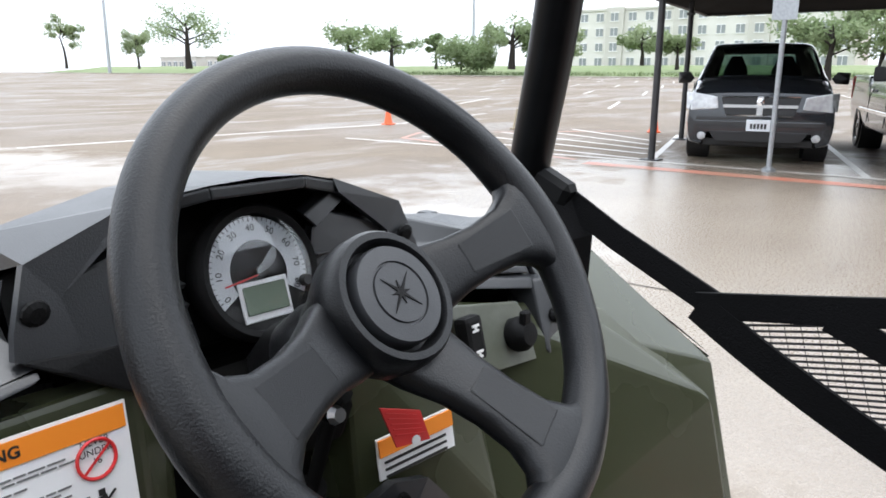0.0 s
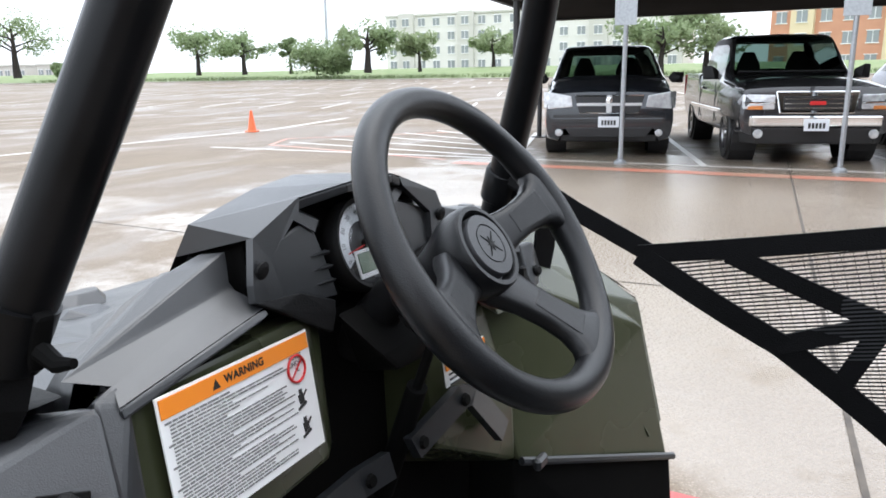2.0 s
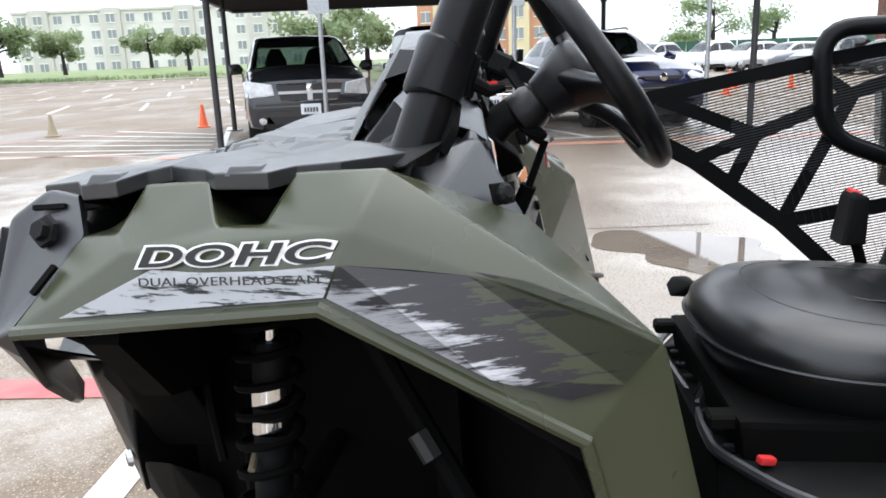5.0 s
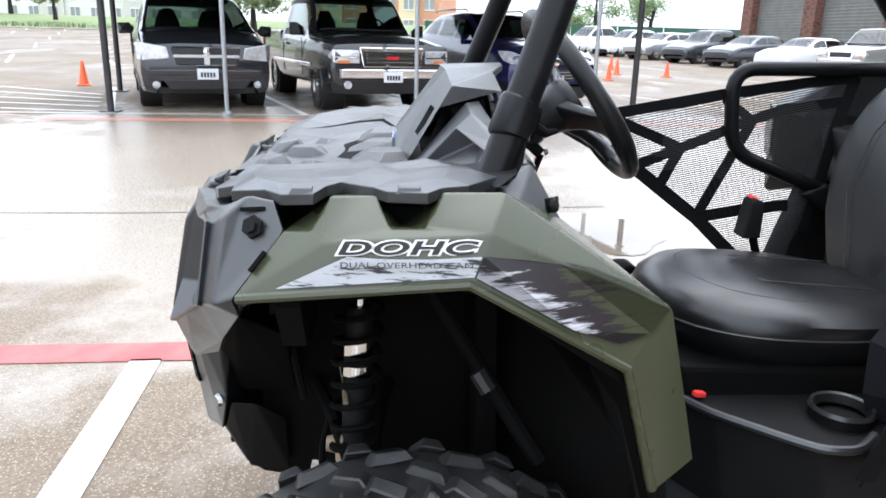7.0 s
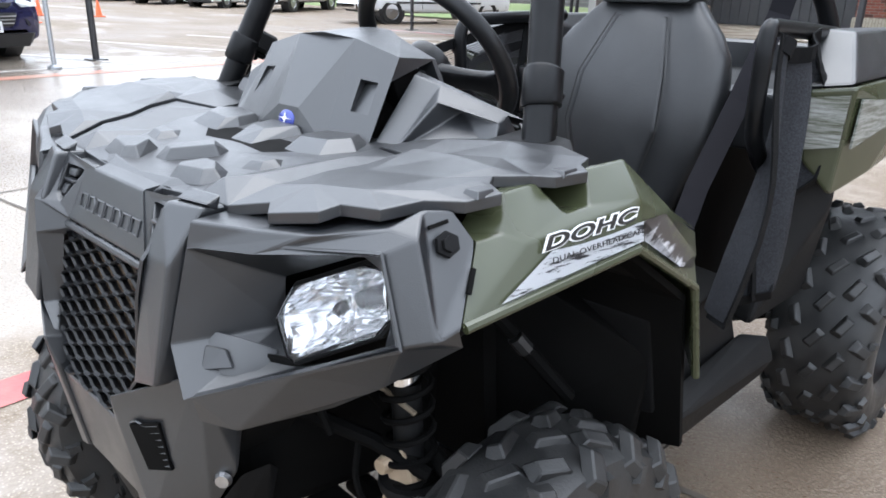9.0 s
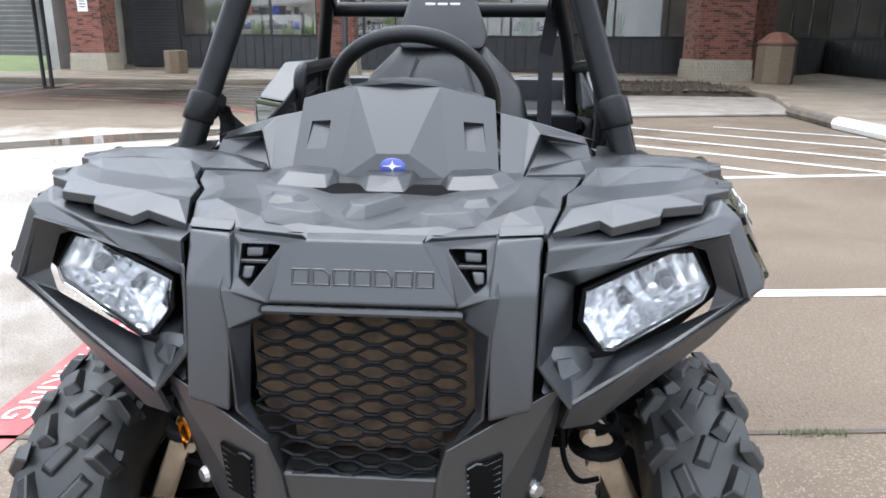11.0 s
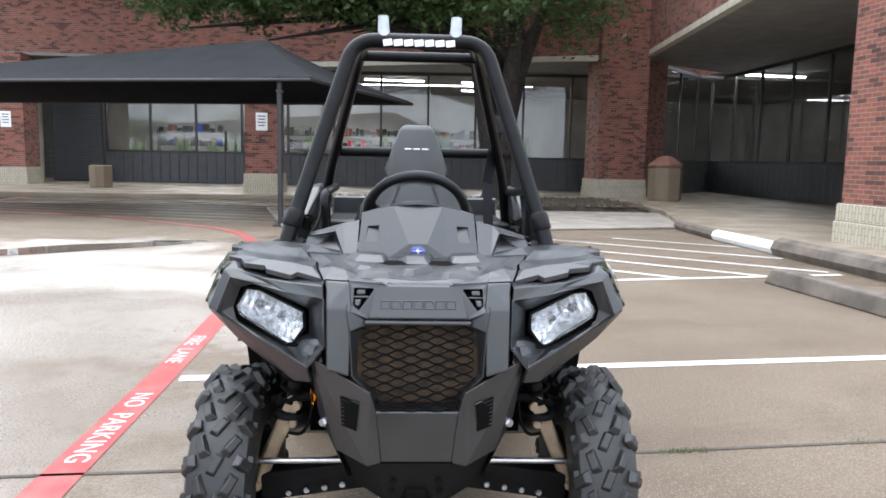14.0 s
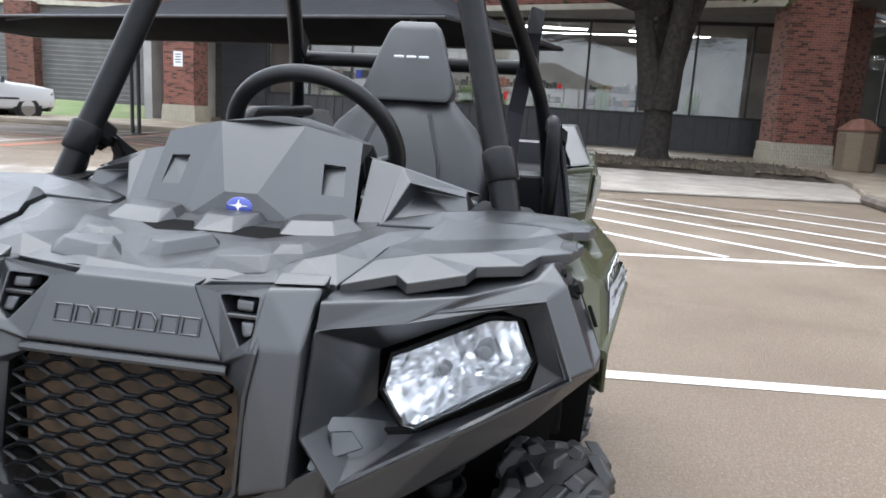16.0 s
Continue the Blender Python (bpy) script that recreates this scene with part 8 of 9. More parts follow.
dl.new(dmap.outputs[0], dno.inputs["Vector"])
dl.new(dno.outputs["Fac"], drp.inputs[0])
dl.new(drp.outputs[0], dn["Principled BSDF"].inputs["Base Color"])
dn["Principled BSDF"].inputs["Roughness"].default_value = 0.28
DECAL_DARK = DECAL.copy()
DECAL_DARK.name = "torn_dark_decal"
dr2 = [n for n in DECAL_DARK.node_tree.nodes if n.bl_idname == "ShaderNodeValToRGB"][0]
dn2, dl2 = DECAL_DARK.node_tree.nodes, DECAL_DARK.node_tree.links
dsrc = [n for n in dn2 if n.bl_idname == "ShaderNodeTexCoord"][0].outputs["Object"]
dnoise = [n for n in dn2 if n.bl_idname == "ShaderNodeTexNoise"][0].outputs["Fac"]


def dmath(operation, a, b):
    x = dn2.new("ShaderNodeMath")
    x.operation = operation
    for k, v in enumerate((a, b)):
        if isinstance(v, (int, float)):
            x.inputs[k].default_value = v
        else:
            dl2.new(v, x.inputs[k])
    return x.outputs[0]


dsep = dn2.new("ShaderNodeSeparateXYZ")
dl2.new(dsrc, dsep.inputs[0])
over = dmath("SUBTRACT", dsep.outputs["Z"], dmath("MULTIPLY_ADD", dsep.outputs["Y"], 0.5635))
[n for n in dn2 if n.bl_idname == "ShaderNodeMath"][0].inputs[2].default_value = 0.9484
dpale = dn2.new("ShaderNodeMapRange")
for key, value in zip(("From Min", "From Max", "To Min", "To Max"), (0.006, 0.05, 0.17, -0.1)):
    dpale.inputs[key].default_value = value
dl2.new(over, dpale.inputs["Value"])
dtail = dn2.new("ShaderNodeMapRange")
for key, value in zip(("From Min", "From Max", "To Min", "To Max"), (-0.25, -0.15, -0.2, 0.0)):
    dtail.inputs[key].default_value = value
dl2.new(dsep.outputs["Y"], dtail.inputs["Value"])
dl2.new(dmath("ADD", dmath("ADD", dnoise, dpale.outputs[0]), dtail.outputs[0]), dr2.inputs[0])
dr2.color_ramp.elements[0].position, dr2.color_ramp.elements[1].position = 0.3, 0.325
dr2.color_ramp.elements[0].color = (0.035, 0.04, 0.02, 1)
dr2.color_ramp.elements[1].color = (0.0145, 0.0125, 0.0145, 1)
dr2.color_ramp.elements.new(0.53).color = (0.018, 0.015, 0.017, 1)
dr2.color_ramp.elements.new(0.56).color = (0.2, 0.2, 0.21, 1)
dr2.color_ramp.elements.new(0.64).color = (0.42, 0.42, 0.44, 1)
# faint rear decal, its colours paled by the panel's painted-in sky reflection
DECAL_REAR = DECAL.copy()
DECAL_REAR.name = "torn_pale_green_decal"
dr3 = [n for n in DECAL_REAR.node_tree.nodes if n.bl_idname == "ShaderNodeValToRGB"][0]
dr3.color_ramp.elements[0].position, dr3.color_ramp.elements[1].position = 0.4, 0.6
dr3.color_ramp.elements[0].color, dr3.color_ramp.elements[1].color = (0.06, 0.066, 0.045, 1), (0.26, 0.27, 0.26, 1)
CAM_INK = material("grey_decal_ink", (0.022, 0.022, 0.023), 0.4)
fv = [Vector(p) for p in fen]


def patch(pts, off=(-0.0045, 0, 0.001)):
    o = Vector(off)
    bm = bmesh.new()
    a = [bm.verts.new(p + o) for p in pts]
    bm.faces.new(a)
    bmesh.ops.solidify(bm, geom=bm.faces[:], thickness=0.0008)
    return bm


q00, q10, q11, q01 = fv[0], fv[10], fv[9], fv[15]


def on_quad(u, v):
    return lerp(lerp(q00, q10, u), lerp(q01, q11, u), v)


pair("decal", patch([on_quad(0.13, 0.16), on_quad(0.27, 0.72), on_quad(0.5, 0.62), on_quad(0.75, 0.56), on_quad(0.996, 0.55), on_quad(0.996, 0.12), on_quad(0.6, 0.14)]), DECAL, UTV, "torn-paper grey and black decal")
r00, r10, r11, r01 = fv[10], fv[11], fv[13], fv[9]


def on_rear(u, v):
    return lerp(lerp(r00, r10, u), lerp(r01, r11, u), v)


pair("decal", patch([on_rear(0.006, 0.12), on_rear(0.006, 0.56), on_rear(0.2, 0.82), on_rear(0.36, 0.985), on_rear(0.98, 0.985), on_rear(0.97, 0.55), on_rear(0.86, 0.24), on_rear(0.6, 0.1)]), DECAL_DARK, UTV, "torn-paper dark decal")
pair("decal", patch([lerp(fv[9], fv[13], 0.36), lerp(fv[9], fv[13], 0.98), lerp(lerp(fv[9], fv[13], 0.86), fv[8], 0.12), lerp(lerp(fv[9], fv[13], 0.6), fv[8], 0.13)], (-0.0035, -0.0015, 0.003)), DECAL_DARK, UTV, "torn-paper dark decal")
for side in (-1, 1):
    y0, y1 = Vector((side * 0.536, 0.086, 0.941)), Vector((side * 0.555, -0.062, 0.948))
    mid = (y0 + y1) / 2 + Vector((side * 0.004, 0, 0))
    right = (y1 - y0) if side < 0 else (y0 - y1)
    m = facing(mid, right, (side * -0.16, 0, 1))
    words("decal_letters", "DOHC", 0.0205, m, PAPER, UTV, 0.0004, 2.35, slant=0.25, bold=0.0018)
    words("decal_letters", "DOHC", 0.0205, m @ pose(0, 0, 0.0012), INK, UTV, 0.0003, 2.35, slant=0.25, bold=0.0005)
    words("decal_letters", "DUAL OVERHEAD CAM", 0.0088, m @ pose(0.003, -0.0172, 0.0095) @ pose(0, 0, 0, 0, -2, 0), CAM_INK, UTV, 0.0003, 1.5)

# fairings at the foot of the posts
pair("post_fairing", hull([(-0.333, -0.161, 1.004), (-0.351, -0.205, 0.927), (-0.434, -0.127, 0.966), (-0.408, -0.102, 0.99), (-0.36, -0.09, 0.99), (-0.34, -0.15, 0.93), (-0.42, -0.1, 0.95)], 0.004, 2), PLASTIC, UTV, "black fairing at the post")
# thin dark plate, in place of the shade in the inset round the bolt
pair("bolt_recess", slab([(-0.366, -0.192, 0.9655), (-0.389, -0.1695, 0.9665), (-0.386, -0.1735, 0.9455), (-0.367, -0.193, 0.9455)], (-0.001, -0.0014, 0.0004), 0.0005), PLASTIC_DARK, UTV)
pair("fairing_bolt", lathe([(0, 0.006), (0.006, 0.006), (0.01, 0.003), (0.011, 0)], 10, pose(-0.378, -0.184, 0.956, 68, 0, -40)), PLASTIC_DARK, UTV)
pair("post_cap", hull([(-0.41, -0.06, 1.0), (-0.33, -0.06, 1.0), (-0.42, -0.13, 1.005), (-0.34, -0.14, 1.01), (-0.35, -0.05, 0.975), (-0.45, -0.1, 0.99)], 0.005), PLASTIC_DARK, UTV)

# safety frame
hoop = [(-0.397, -0.087, 0.95), (-0.38, -0.113, 1.02), (-0.314, -0.2, 1.25), (-0.205, -0.31, 1.615), (0.205, -0.31, 1.615), (0.314, -0.2, 1.25), (0.38, -0.113, 1.02), (0.397, -0.087, 0.95)]
cage = part("front_hoop", tube(hoop, 0.0228, 16, bend=0.07), TUBE, UTV, "black tubular safety hoop", True)
back = [(-0.41, -1.22, 0.9), (-0.385, -1.18, 1.15), (-0.31, -0.96, 1.36), (-0.2, -0.56, 1.62), (-0.17, -0.33, 1.615)]
pair("rear_hoop_side", tube(back, 0.0205, 14, bend=0.12), TUBE, UTV, "black rear tube of the safety frame", True)
part("cross_tube", tube([(-0.2, -0.56, 1.6), (0.2, -0.56, 1.6)], 0.018, 12), TUBE, UTV, "", True)
part("cross_tube", tube([(-0.35, -1.1, 1.275), (0.35, -1.1, 1.275)], 0.021, 12), TUBE, UTV, "", True)
pair("hoop_collar", tube([(-0.3745, -0.1205, 1.043), (-0.374, -0.121, 1.045), (-0.3635, -0.136, 1.086), (-0.363, -0.137, 1.088)], [0.0252, 0.0275, 0.0275, 0.0252], 20), TUBE, UTV, "black plastic collar round the post", True)
pair("collar_clip", hull([(-0.366, -0.15, 1.085), (-0.354, -0.146, 1.085), (-0.37, -0.165, 1.078), (-0.357, -0.166, 1.078), (-0.374, -0.152, 1.04), (-0.362, -0.158, 1.04), (-0.36, -0.14, 1.05)], 0.003), UNDER, UTV)
pair("clip_hook", tube([(-0.366, -0.158, 1.055), (-0.364, -0.172, 1.047), (-0.362, -0.186, 1.05)], [0.007, 0.006, 0.0035], 8), UNDER, UTV, "", True)
pair("post_strap", strip([(-0.374, -0.142, 1.04), (-0.38, -0.138, 1.015), (-0.386, -0.128, 0.995)], 0.02, 0.006, (0.3, 1, 0.2)), WEB, UTV, "black strap tucked behind the post")
for k in range(7):
    b = box((0.1 - 0.0325 * k, -0.2855, 1.606), (0.0285, 0.003, 0.02), 0.001, (0, 8, 0))
    part("hoop_mark", b, PAPER, UTV, "plain white printed block")
pair("light_stub", tube([(-0.112, -0.31, 1.625), (-0.114, -0.314, 1.655), (-0.115, -0.316, 1.69)], [0.02, 0.018, 0.0165], 14), GALV, UTV, "short metal stub on the hoop", True)
pair("frame_gusset", box((-0.315, -1.02, 1.32), (0.01, 0.09, 0.06), 0.003, (35, 0, 0)), TUBE, UTV)

# seat
def cushion(rows, n, name, mat, label, parent):
    bm = bmesh.new()
    grid = []
    for c, w, d, z0, z1 in rows:
        ring = []
        for k in range(n):
            t = 2 * math.pi * k / n
            x, y = math.copysign(abs(math.cos(t)) ** 0.76, math.cos(t)), math.copysign(abs(math.sin(t)) ** 0.8, math.sin(t))
            ring.append(bm.verts.new((c[0] + w * x, c[1] + d * y, z0 + (z1 - z0) * (0.5 + 0.5 * y))))
        grid.append(ring)
    for a, b in zip(grid, grid[1:]):
        for k in range(n):
            bm.faces.new((a[k], a[(k + 1) % n], b[(k + 1) % n], b[k]))
    bm.faces.new(grid[0][::-1])
    bm.faces.new(grid[-1])
    return part(name, bm, mat, parent, label, True)


SEAT_ROWS = [(0.17, 0.19, 0.600, 0.620), (0.198, 0.225, 0.620, 0.645), (0.212, 0.242, 0.660, 0.675), (0.219, 0.25, 0.688, 0.697), (0.214, 0.243, 0.706, 0.722), (0.188, 0.213, 0.723, 0.746), (0.12, 0.13, 0.731, 0.759), (0.02, 0.02, 0.735, 0.761)]
seat = cushion([((0, -0.7, 0), *r) for r in SEAT_ROWS], 48, "seat_cushion", VINYL, "black vinyl seat cushion", UTV)
def round_seat(w, d, z0, z1, angles):
    """Points round the cushion at one level."""
    for t in angles:
        x, y = math.copysign(abs(math.cos(t)) ** 0.76, math.cos(t)), math.copysign(abs(math.sin(t)) ** 0.8, math.sin(t))
        yield (w * x, -0.7 + d * y, z0 + (z1 - z0) * (0.5 + 0.5 * y))


part("seat_piping", tube(list(round_seat(0.2205, 0.2515, 0.688, 0.697, [2 * math.pi * k / 64 for k in range(64)])), 0.0025, 5, closed=True), VINYL_GREY, seat)
part("seat_seam", tube(list(round_seat(0.155, 0.173, 0.7262, 0.752, [math.pi * (k / 40 * 1.3 - 0.15) for k in range(41)])), 0.0012, 5), INK, seat)
for s in (-1, 1):
    part("seat_seam", tube([(s * 0.09, -0.86, 0.7385), (s * 0.086, -0.75, 0.747), (s * 0.082, -0.66, 0.7525), (s * 0.05, -0.6, 0.7565)], 0.0012, 5), INK, seat)


def seat_back():
    secs = [(0.62, 0.13, -0.990, 0.05), (0.67, 0.17, -0.985, 0.07), (0.74, 0.2, -0.985, 0.08), (0.82, 0.232, -0.990, 0.086), (0.9, 0.252, -1.002, 0.088), (0.98, 0.255, -1.020, 0.087), (1.05, 0.235, -1.045, 0.083), (1.1, 0.2, -1.065, 0.077), (1.14, 0.158, -1.080, 0.07), (1.17, 0.13, -1.095, 0.062)]
    bm = bmesh.new()
    grid = []
    n = 36
    for z, w, y, d in secs:
        ring = []
        for k in range(n):
            t = 2 * math.pi * k / n
            x = math.copysign(abs(math.cos(t)) ** 0.7, math.cos(t))
            yy = math.copysign(abs(math.sin(t)) ** 0.7, math.sin(t))
            side = 0.035 * max(0, abs(x) - 0.55) / 0.45
            ring.append(bm.verts.new((w * x, y + d * yy * (1 - 0.25 * abs(x)) + side, z)))
        grid.append(ring)
    for a, b in zip(grid, grid[1:]):
        for k in range(n):
            bm.faces.new((a[k], a[(k + 1) % n], b[(k + 1) % n], b[k]))
    bm.faces.new(grid[0][::-1])
    bm.faces.new(grid[-1])
    # the greyer vinyl carries the backrest's top-lit sheen in its base colour
    back_ = part("backrest", bm, VINYL_GREY, UTV, "vinyl bucket backrest, greyed for its top-lit sheen", True)
    part("centre_panel", hull([(-0.075, -0.9050, 0.7), (0.075, -0.9050, 0.7), (-0.125, -0.9120, 0.88), (0.125, -0.9120, 0.88), (-0.115, -0.9410, 1.0), (0.115, -0.9410, 1.0), (-0.07, -1.0150, 1.14), (0.07, -1.0150, 1.14), (-0.1, -0.9850, 0.75), (0.1, -0.9850, 0.75), (-0.06, -1.0750, 1.12), (0.06, -1.0750, 1.12)], 0.014, 4), VINYL_GREY, back_, "charcoal centre panel", True)
    for s in (-1, 1):
        part("seam", tube([(s * 0.078, -0.9030, 0.7), (s * 0.129, -0.9090, 0.88), (s * 0.119, -0.9380, 1.0), (s * 0.073, -1.0110, 1.14)], 0.002, 5), INK, back_)
    head = part("headrest", hull([(-0.12, -1.0050, 1.165), (0.12, -1.0050, 1.165), (-0.135, -1.0300, 1.2), (0.135, -1.0300, 1.2), (-0.075, -1.0900, 1.375), (0.075, -1.0900, 1.375), (-0.05, -1.1150, 1.395), (0.05, -1.1150, 1.395), (-0.12, -1.1050, 1.16), (0.12, -1.1050, 1.16), (-0.07, -1.1750, 1.36), (0.07, -1.1750, 1.36), (-0.125, -1.1250, 1.2), (0.125, -1.1250, 1.2)], 0.02, 4), VINYL_GREY, UTV, "tapered charcoal headrest", True)
    for k, dx in enumerate((0.036, 0.0, -0.036)):
        b = box((dx, -1.0575, 1.283), (0.03, 0.004, 0.02), 0.002, (-22, 0, 0))
        part("head_mark", b, PAPER, head, "plain white printed block")


seat_back()
part("seat_base", hull([(-0.2, -0.46, 0.64), (0.2, -0.46, 0.64), (-0.22, -0.88, 0.64), (0.22, -0.88, 0.64), (-0.2, -0.5, 0.42), (0.2, -0.5, 0.42), (-0.22, -0.9, 0.42), (0.22, -0.9, 0.42)], 0.01), UNDER, UTV, "black seat pedestal")
part("seat_lever", tube([(0.19, -0.6, 0.63), (0.245, -0.522, 0.667)], 0.011, 8), PLASTIC_DARK, UTV)
part("seat_lever_knob", hull([(0.235, -0.53, 0.665), (0.25, -0.52, 0.65), (0.285, -0.51, 0.685), (0.32, -0.49, 0.675), (0.325, -0.478, 0.655), (0.29, -0.48, 0.64), (0.3, -0.515, 0.665), (0.24, -0.515, 0.682)], 0.006, 3), PLASTIC_DARK, UTV, "black seat slide knob", True)
pair("seat_rail", box((-0.17, -0.64, 0.628), (0.03, 0.42, 0.02), 0.004), UNDER, UTV)

# tub: floor, leg wells, console ledges
part("floor_pan", hull([(-0.46, -0.32, 0.40), (0.46, -0.32, 0.40), (-0.44, -0.9, 0.40), (0.44, -0.9, 0.40), (-0.3, -0.1, 0.45), (0.3, -0.1, 0.45), (-0.42, -0.32, 0.33), (0.42, -0.32, 0.33), (-0.42, -1.0, 0.33), (0.42, -1.0, 0.33)], 0.008), PLASTIC, UTV, "black ribbed floor pan")
part("firewall", slab([(-0.32, -0.14, 0.42), (0.32, -0.14, 0.42), (0.3, -0.12, 0.98), (-0.3, -0.12, 0.98)], (0, 0.03, 0)), UNDER, UTV)
# both leg wells are coloured near black, as their shade
part("leg_well", hull([(0.2, -0.235, 0.72), (0.487, -0.375, 0.625), (0.2, -0.22, 0.42), (0.47, -0.4, 0.41), (0.22, -0.15, 0.72), (0.5, -0.3, 0.62), (0.48, -0.32, 0.41), (0.22, -0.15, 0.42)], 0.006), UNDER, UTV, "leg well panel, near black for the deep shade inside")
part("leg_well_trim", tube([(0.2, -0.243, 0.721), (0.487, -0.379, 0.627)], 0.006, 8), PLASTIC, UTV)
for x, y, z in ((0.22, -0.262, 0.716), (0.45, -0.4, 0.44), (0.3, -0.32, 0.44)):
    part("trim_clip", box((x, y, z), (0.03, 0.012, 0.018), 0.004), PLASTIC, UTV)
part("leg_well", hull([(-0.2, -0.2, 0.85), (-0.45, -0.34, 0.68), (-0.2, -0.22, 0.42), (-0.44, -0.38, 0.41), (-0.22, -0.12, 0.84), (-0.5, -0.28, 0.66), (-0.46, -0.3, 0.41), (-0.22, -0.12, 0.42)], 0.006), UNDER, UTV, "leg well panel, near black for the deep shade inside")
for k in range(4):
    for s in (-1, 1):
        x = s * (0.04 + 0.09 * k)
        # chevron grooves drawn by their shade: black strips on an uncut floor
        part("floor_groove", strip([(x, -0.345, 0.4005), (x + s * 0.05, -0.375, 0.4005), (x + s * 0.05, -0.42, 0.4005), (x + s * 0.02, -0.435, 0.4005)], 0.009, 0.004, (0, 0, 1)), UNDER, UTV)
part("floor_bolt", lathe([(0, 0.006), (0.006, 0.005), (0.009, 0)], 12, pose(0.2, -0.39, 0.4)), STEEL, UTV)
pair("side_ledge", hull([(-0.18, -0.443, 0.586), (-0.275, -0.495, 0.586), (-0.385, -0.612, 0.588), (-0.39, -0.67, 0.59), (-0.37, -0.86, 0.598), (-0.2, -0.9, 0.598), (-0.2, -0.46, 0.42), (-0.3, -0.52, 0.42), (-0.4, -0.64, 0.42), (-0.4, -0.9, 0.42), (-0.2, -0.9, 0.42)], 0.006, 2), PLASTIC_DARK, UTV, "black side ledge with a grey edge")
part("seat_tray", hull([(-0.19, -0.442, 0.576), (0.19, -0.442, 0.576), (-0.19, -0.6, 0.58), (0.19, -0.6, 0.58), (-0.19, -0.45, 0.42), (0.19, -0.45, 0.42), (-0.19, -0.6, 0.42), (0.19, -0.6, 0.42)], 0.006, 2), UNDER, UTV, "black tray before the seat")
for x in (-0.16, -0.11, -0.06, 0.06, 0.11, 0.16):
    part("tray_rib", box((x, -0.5, 0.582), (0.008, 0.09, 0.012), 0.003), PLASTIC, UTV)
pair("ledge_edge", tube([(-0.004, -0.476, 0.6), (-0.01, -0.46, 0.566), (-0.1, -0.446, 0.58), (-0.184, -0.439, 0.592), (-0.225, -0.46, 0.592), (-0.275, -0.492, 0.592), (-0.36, -0.58, 0.592), (-0.39, -0.612, 0.594), (-0.395, -0.66, 0.596), (-0.36, -0.705, 0.6)], 0.0075, 8, bend=0.02), PLASTIC, UTV, "grey rolled edge of the ledge")
pair("cup_holder", lathe([(0.036, 0.0), (0.042, 0.012), (0.046, 0.012), (0.047, -0.03), (0.04, -0.03), (0.036, -0.06), (0.0, -0.06)], 28, pose(-0.292, -0.692, 0.602)), PLASTIC_DARK, UTV, "round black cup holder", True)
pair("cup_rim", lathe([(0.044, 0.012), (0.047, 0.015), (0.05, 0.008)], 28, pose(-0.292, -0.692, 0.602)), PLASTIC, UTV, "", True)
part("seat_release", box((-0.218, -0.49, 0.598), (0.012, 0.022, 0.01), 0.003, (12, 0, 20), 2), TAG_RED, UTV, "small red release tab")
pair("sill", hull([(-0.44, -0.34, 0.42), (-0.47, -0.4, 0.45), (-0.44, -0.98, 0.44), (-0.42, -0.34, 0.33), (-0.43, -1.0, 0.32), (-0.4, -0.9, 0.46), (-0.42, -0.5, 0.46), (-0.47, -0.95, 0.4)], 0.008, 2), PLASTIC_DARK, UTV, "black rocker sill")

# rear body
pair("rear_side", hull([(-0.4, -1.0, 0.9), (-0.45, -1.02, 0.975), (-0.43, -0.86, 0.5), (-0.44, -1.15, 0.5), (-0.5, -1.04, 0.76), (-0.47, -1.15, 0.9), (-0.36, -0.9, 0.5), (-0.38, -1.15, 0.5), (-0.4, -1.12, 0.97)], 0.008, 2), PLASTIC_DARK, UTV, "black rear side body")
pair("rear_panel", hull([(-0.447, -0.902, 1.012), (-0.533, -0.926, 1.024), (-0.517, -0.935, 0.8), (-0.457, -0.915, 0.87), (-0.55, -1.75, 1.03), (-0.45, -1.75, 1.02), (-0.563, -1.2, 0.95), (-0.545, -1.75, 0.9), (-0.47, -1.75, 0.88), (-0.54, -1.1, 0.83), (-0.46, -1.0, 0.82)], 0.006, 2), OLIVE, UTV, "angular olive rear panel")
pair("rear_decal", slab([(-0.452, -0.8995, 0.998), (-0.526, -0.9205, 1.008), (-0.52, -0.9255, 0.905), (-0.461, -0.9095, 0.893)], (0, 0.004, 0)), DECAL_REAR, UTV, "torn-paper decal, paled for the sky reflected on its panel")
pair("rear_decal", slab([(-0.539, -0.945, 1.0), (-0.5565, -1.15, 0.985), (-0.561, -1.19, 0.95), (-0.533, -0.95, 0.9)], (-0.004, 0, 0)), DECAL_REAR, UTV, "torn-paper decal, paled for the sky reflected on its panel")
pair("bed_side", hull([(-0.44, -0.91, 1.016), (-0.525, -0.935, 1.028), (-0.475, -1.05, 1.122), (-0.4, -1.05, 1.125), (-0.48, -1.75, 1.12), (-0.52, -1.75, 1.03), (-0.42, -1.75, 1.0), (-0.41, -0.95, 1.0)], 0.007, 2), PLASTIC, UTV, "black cargo bed side")
part("bed_floor", box((0, -1.4, 0.95), (0.84, 0.8, 0.03), 0.006), PLASTIC_DARK, UTV, "black cargo bed")
part("bed_front", hull([(-0.4, -0.99, 0.985), (0.4, -0.99, 0.985), (-0.4, -1.02, 0.85), (0.4, -1.02, 0.85), (-0.38, -1.06, 0.99), (0.38, -1.06, 0.99), (-0.4, -1.06, 0.85), (0.4, -1.06, 0.85)], 0.008), PLASTIC, UTV, "black cargo bed front wall")
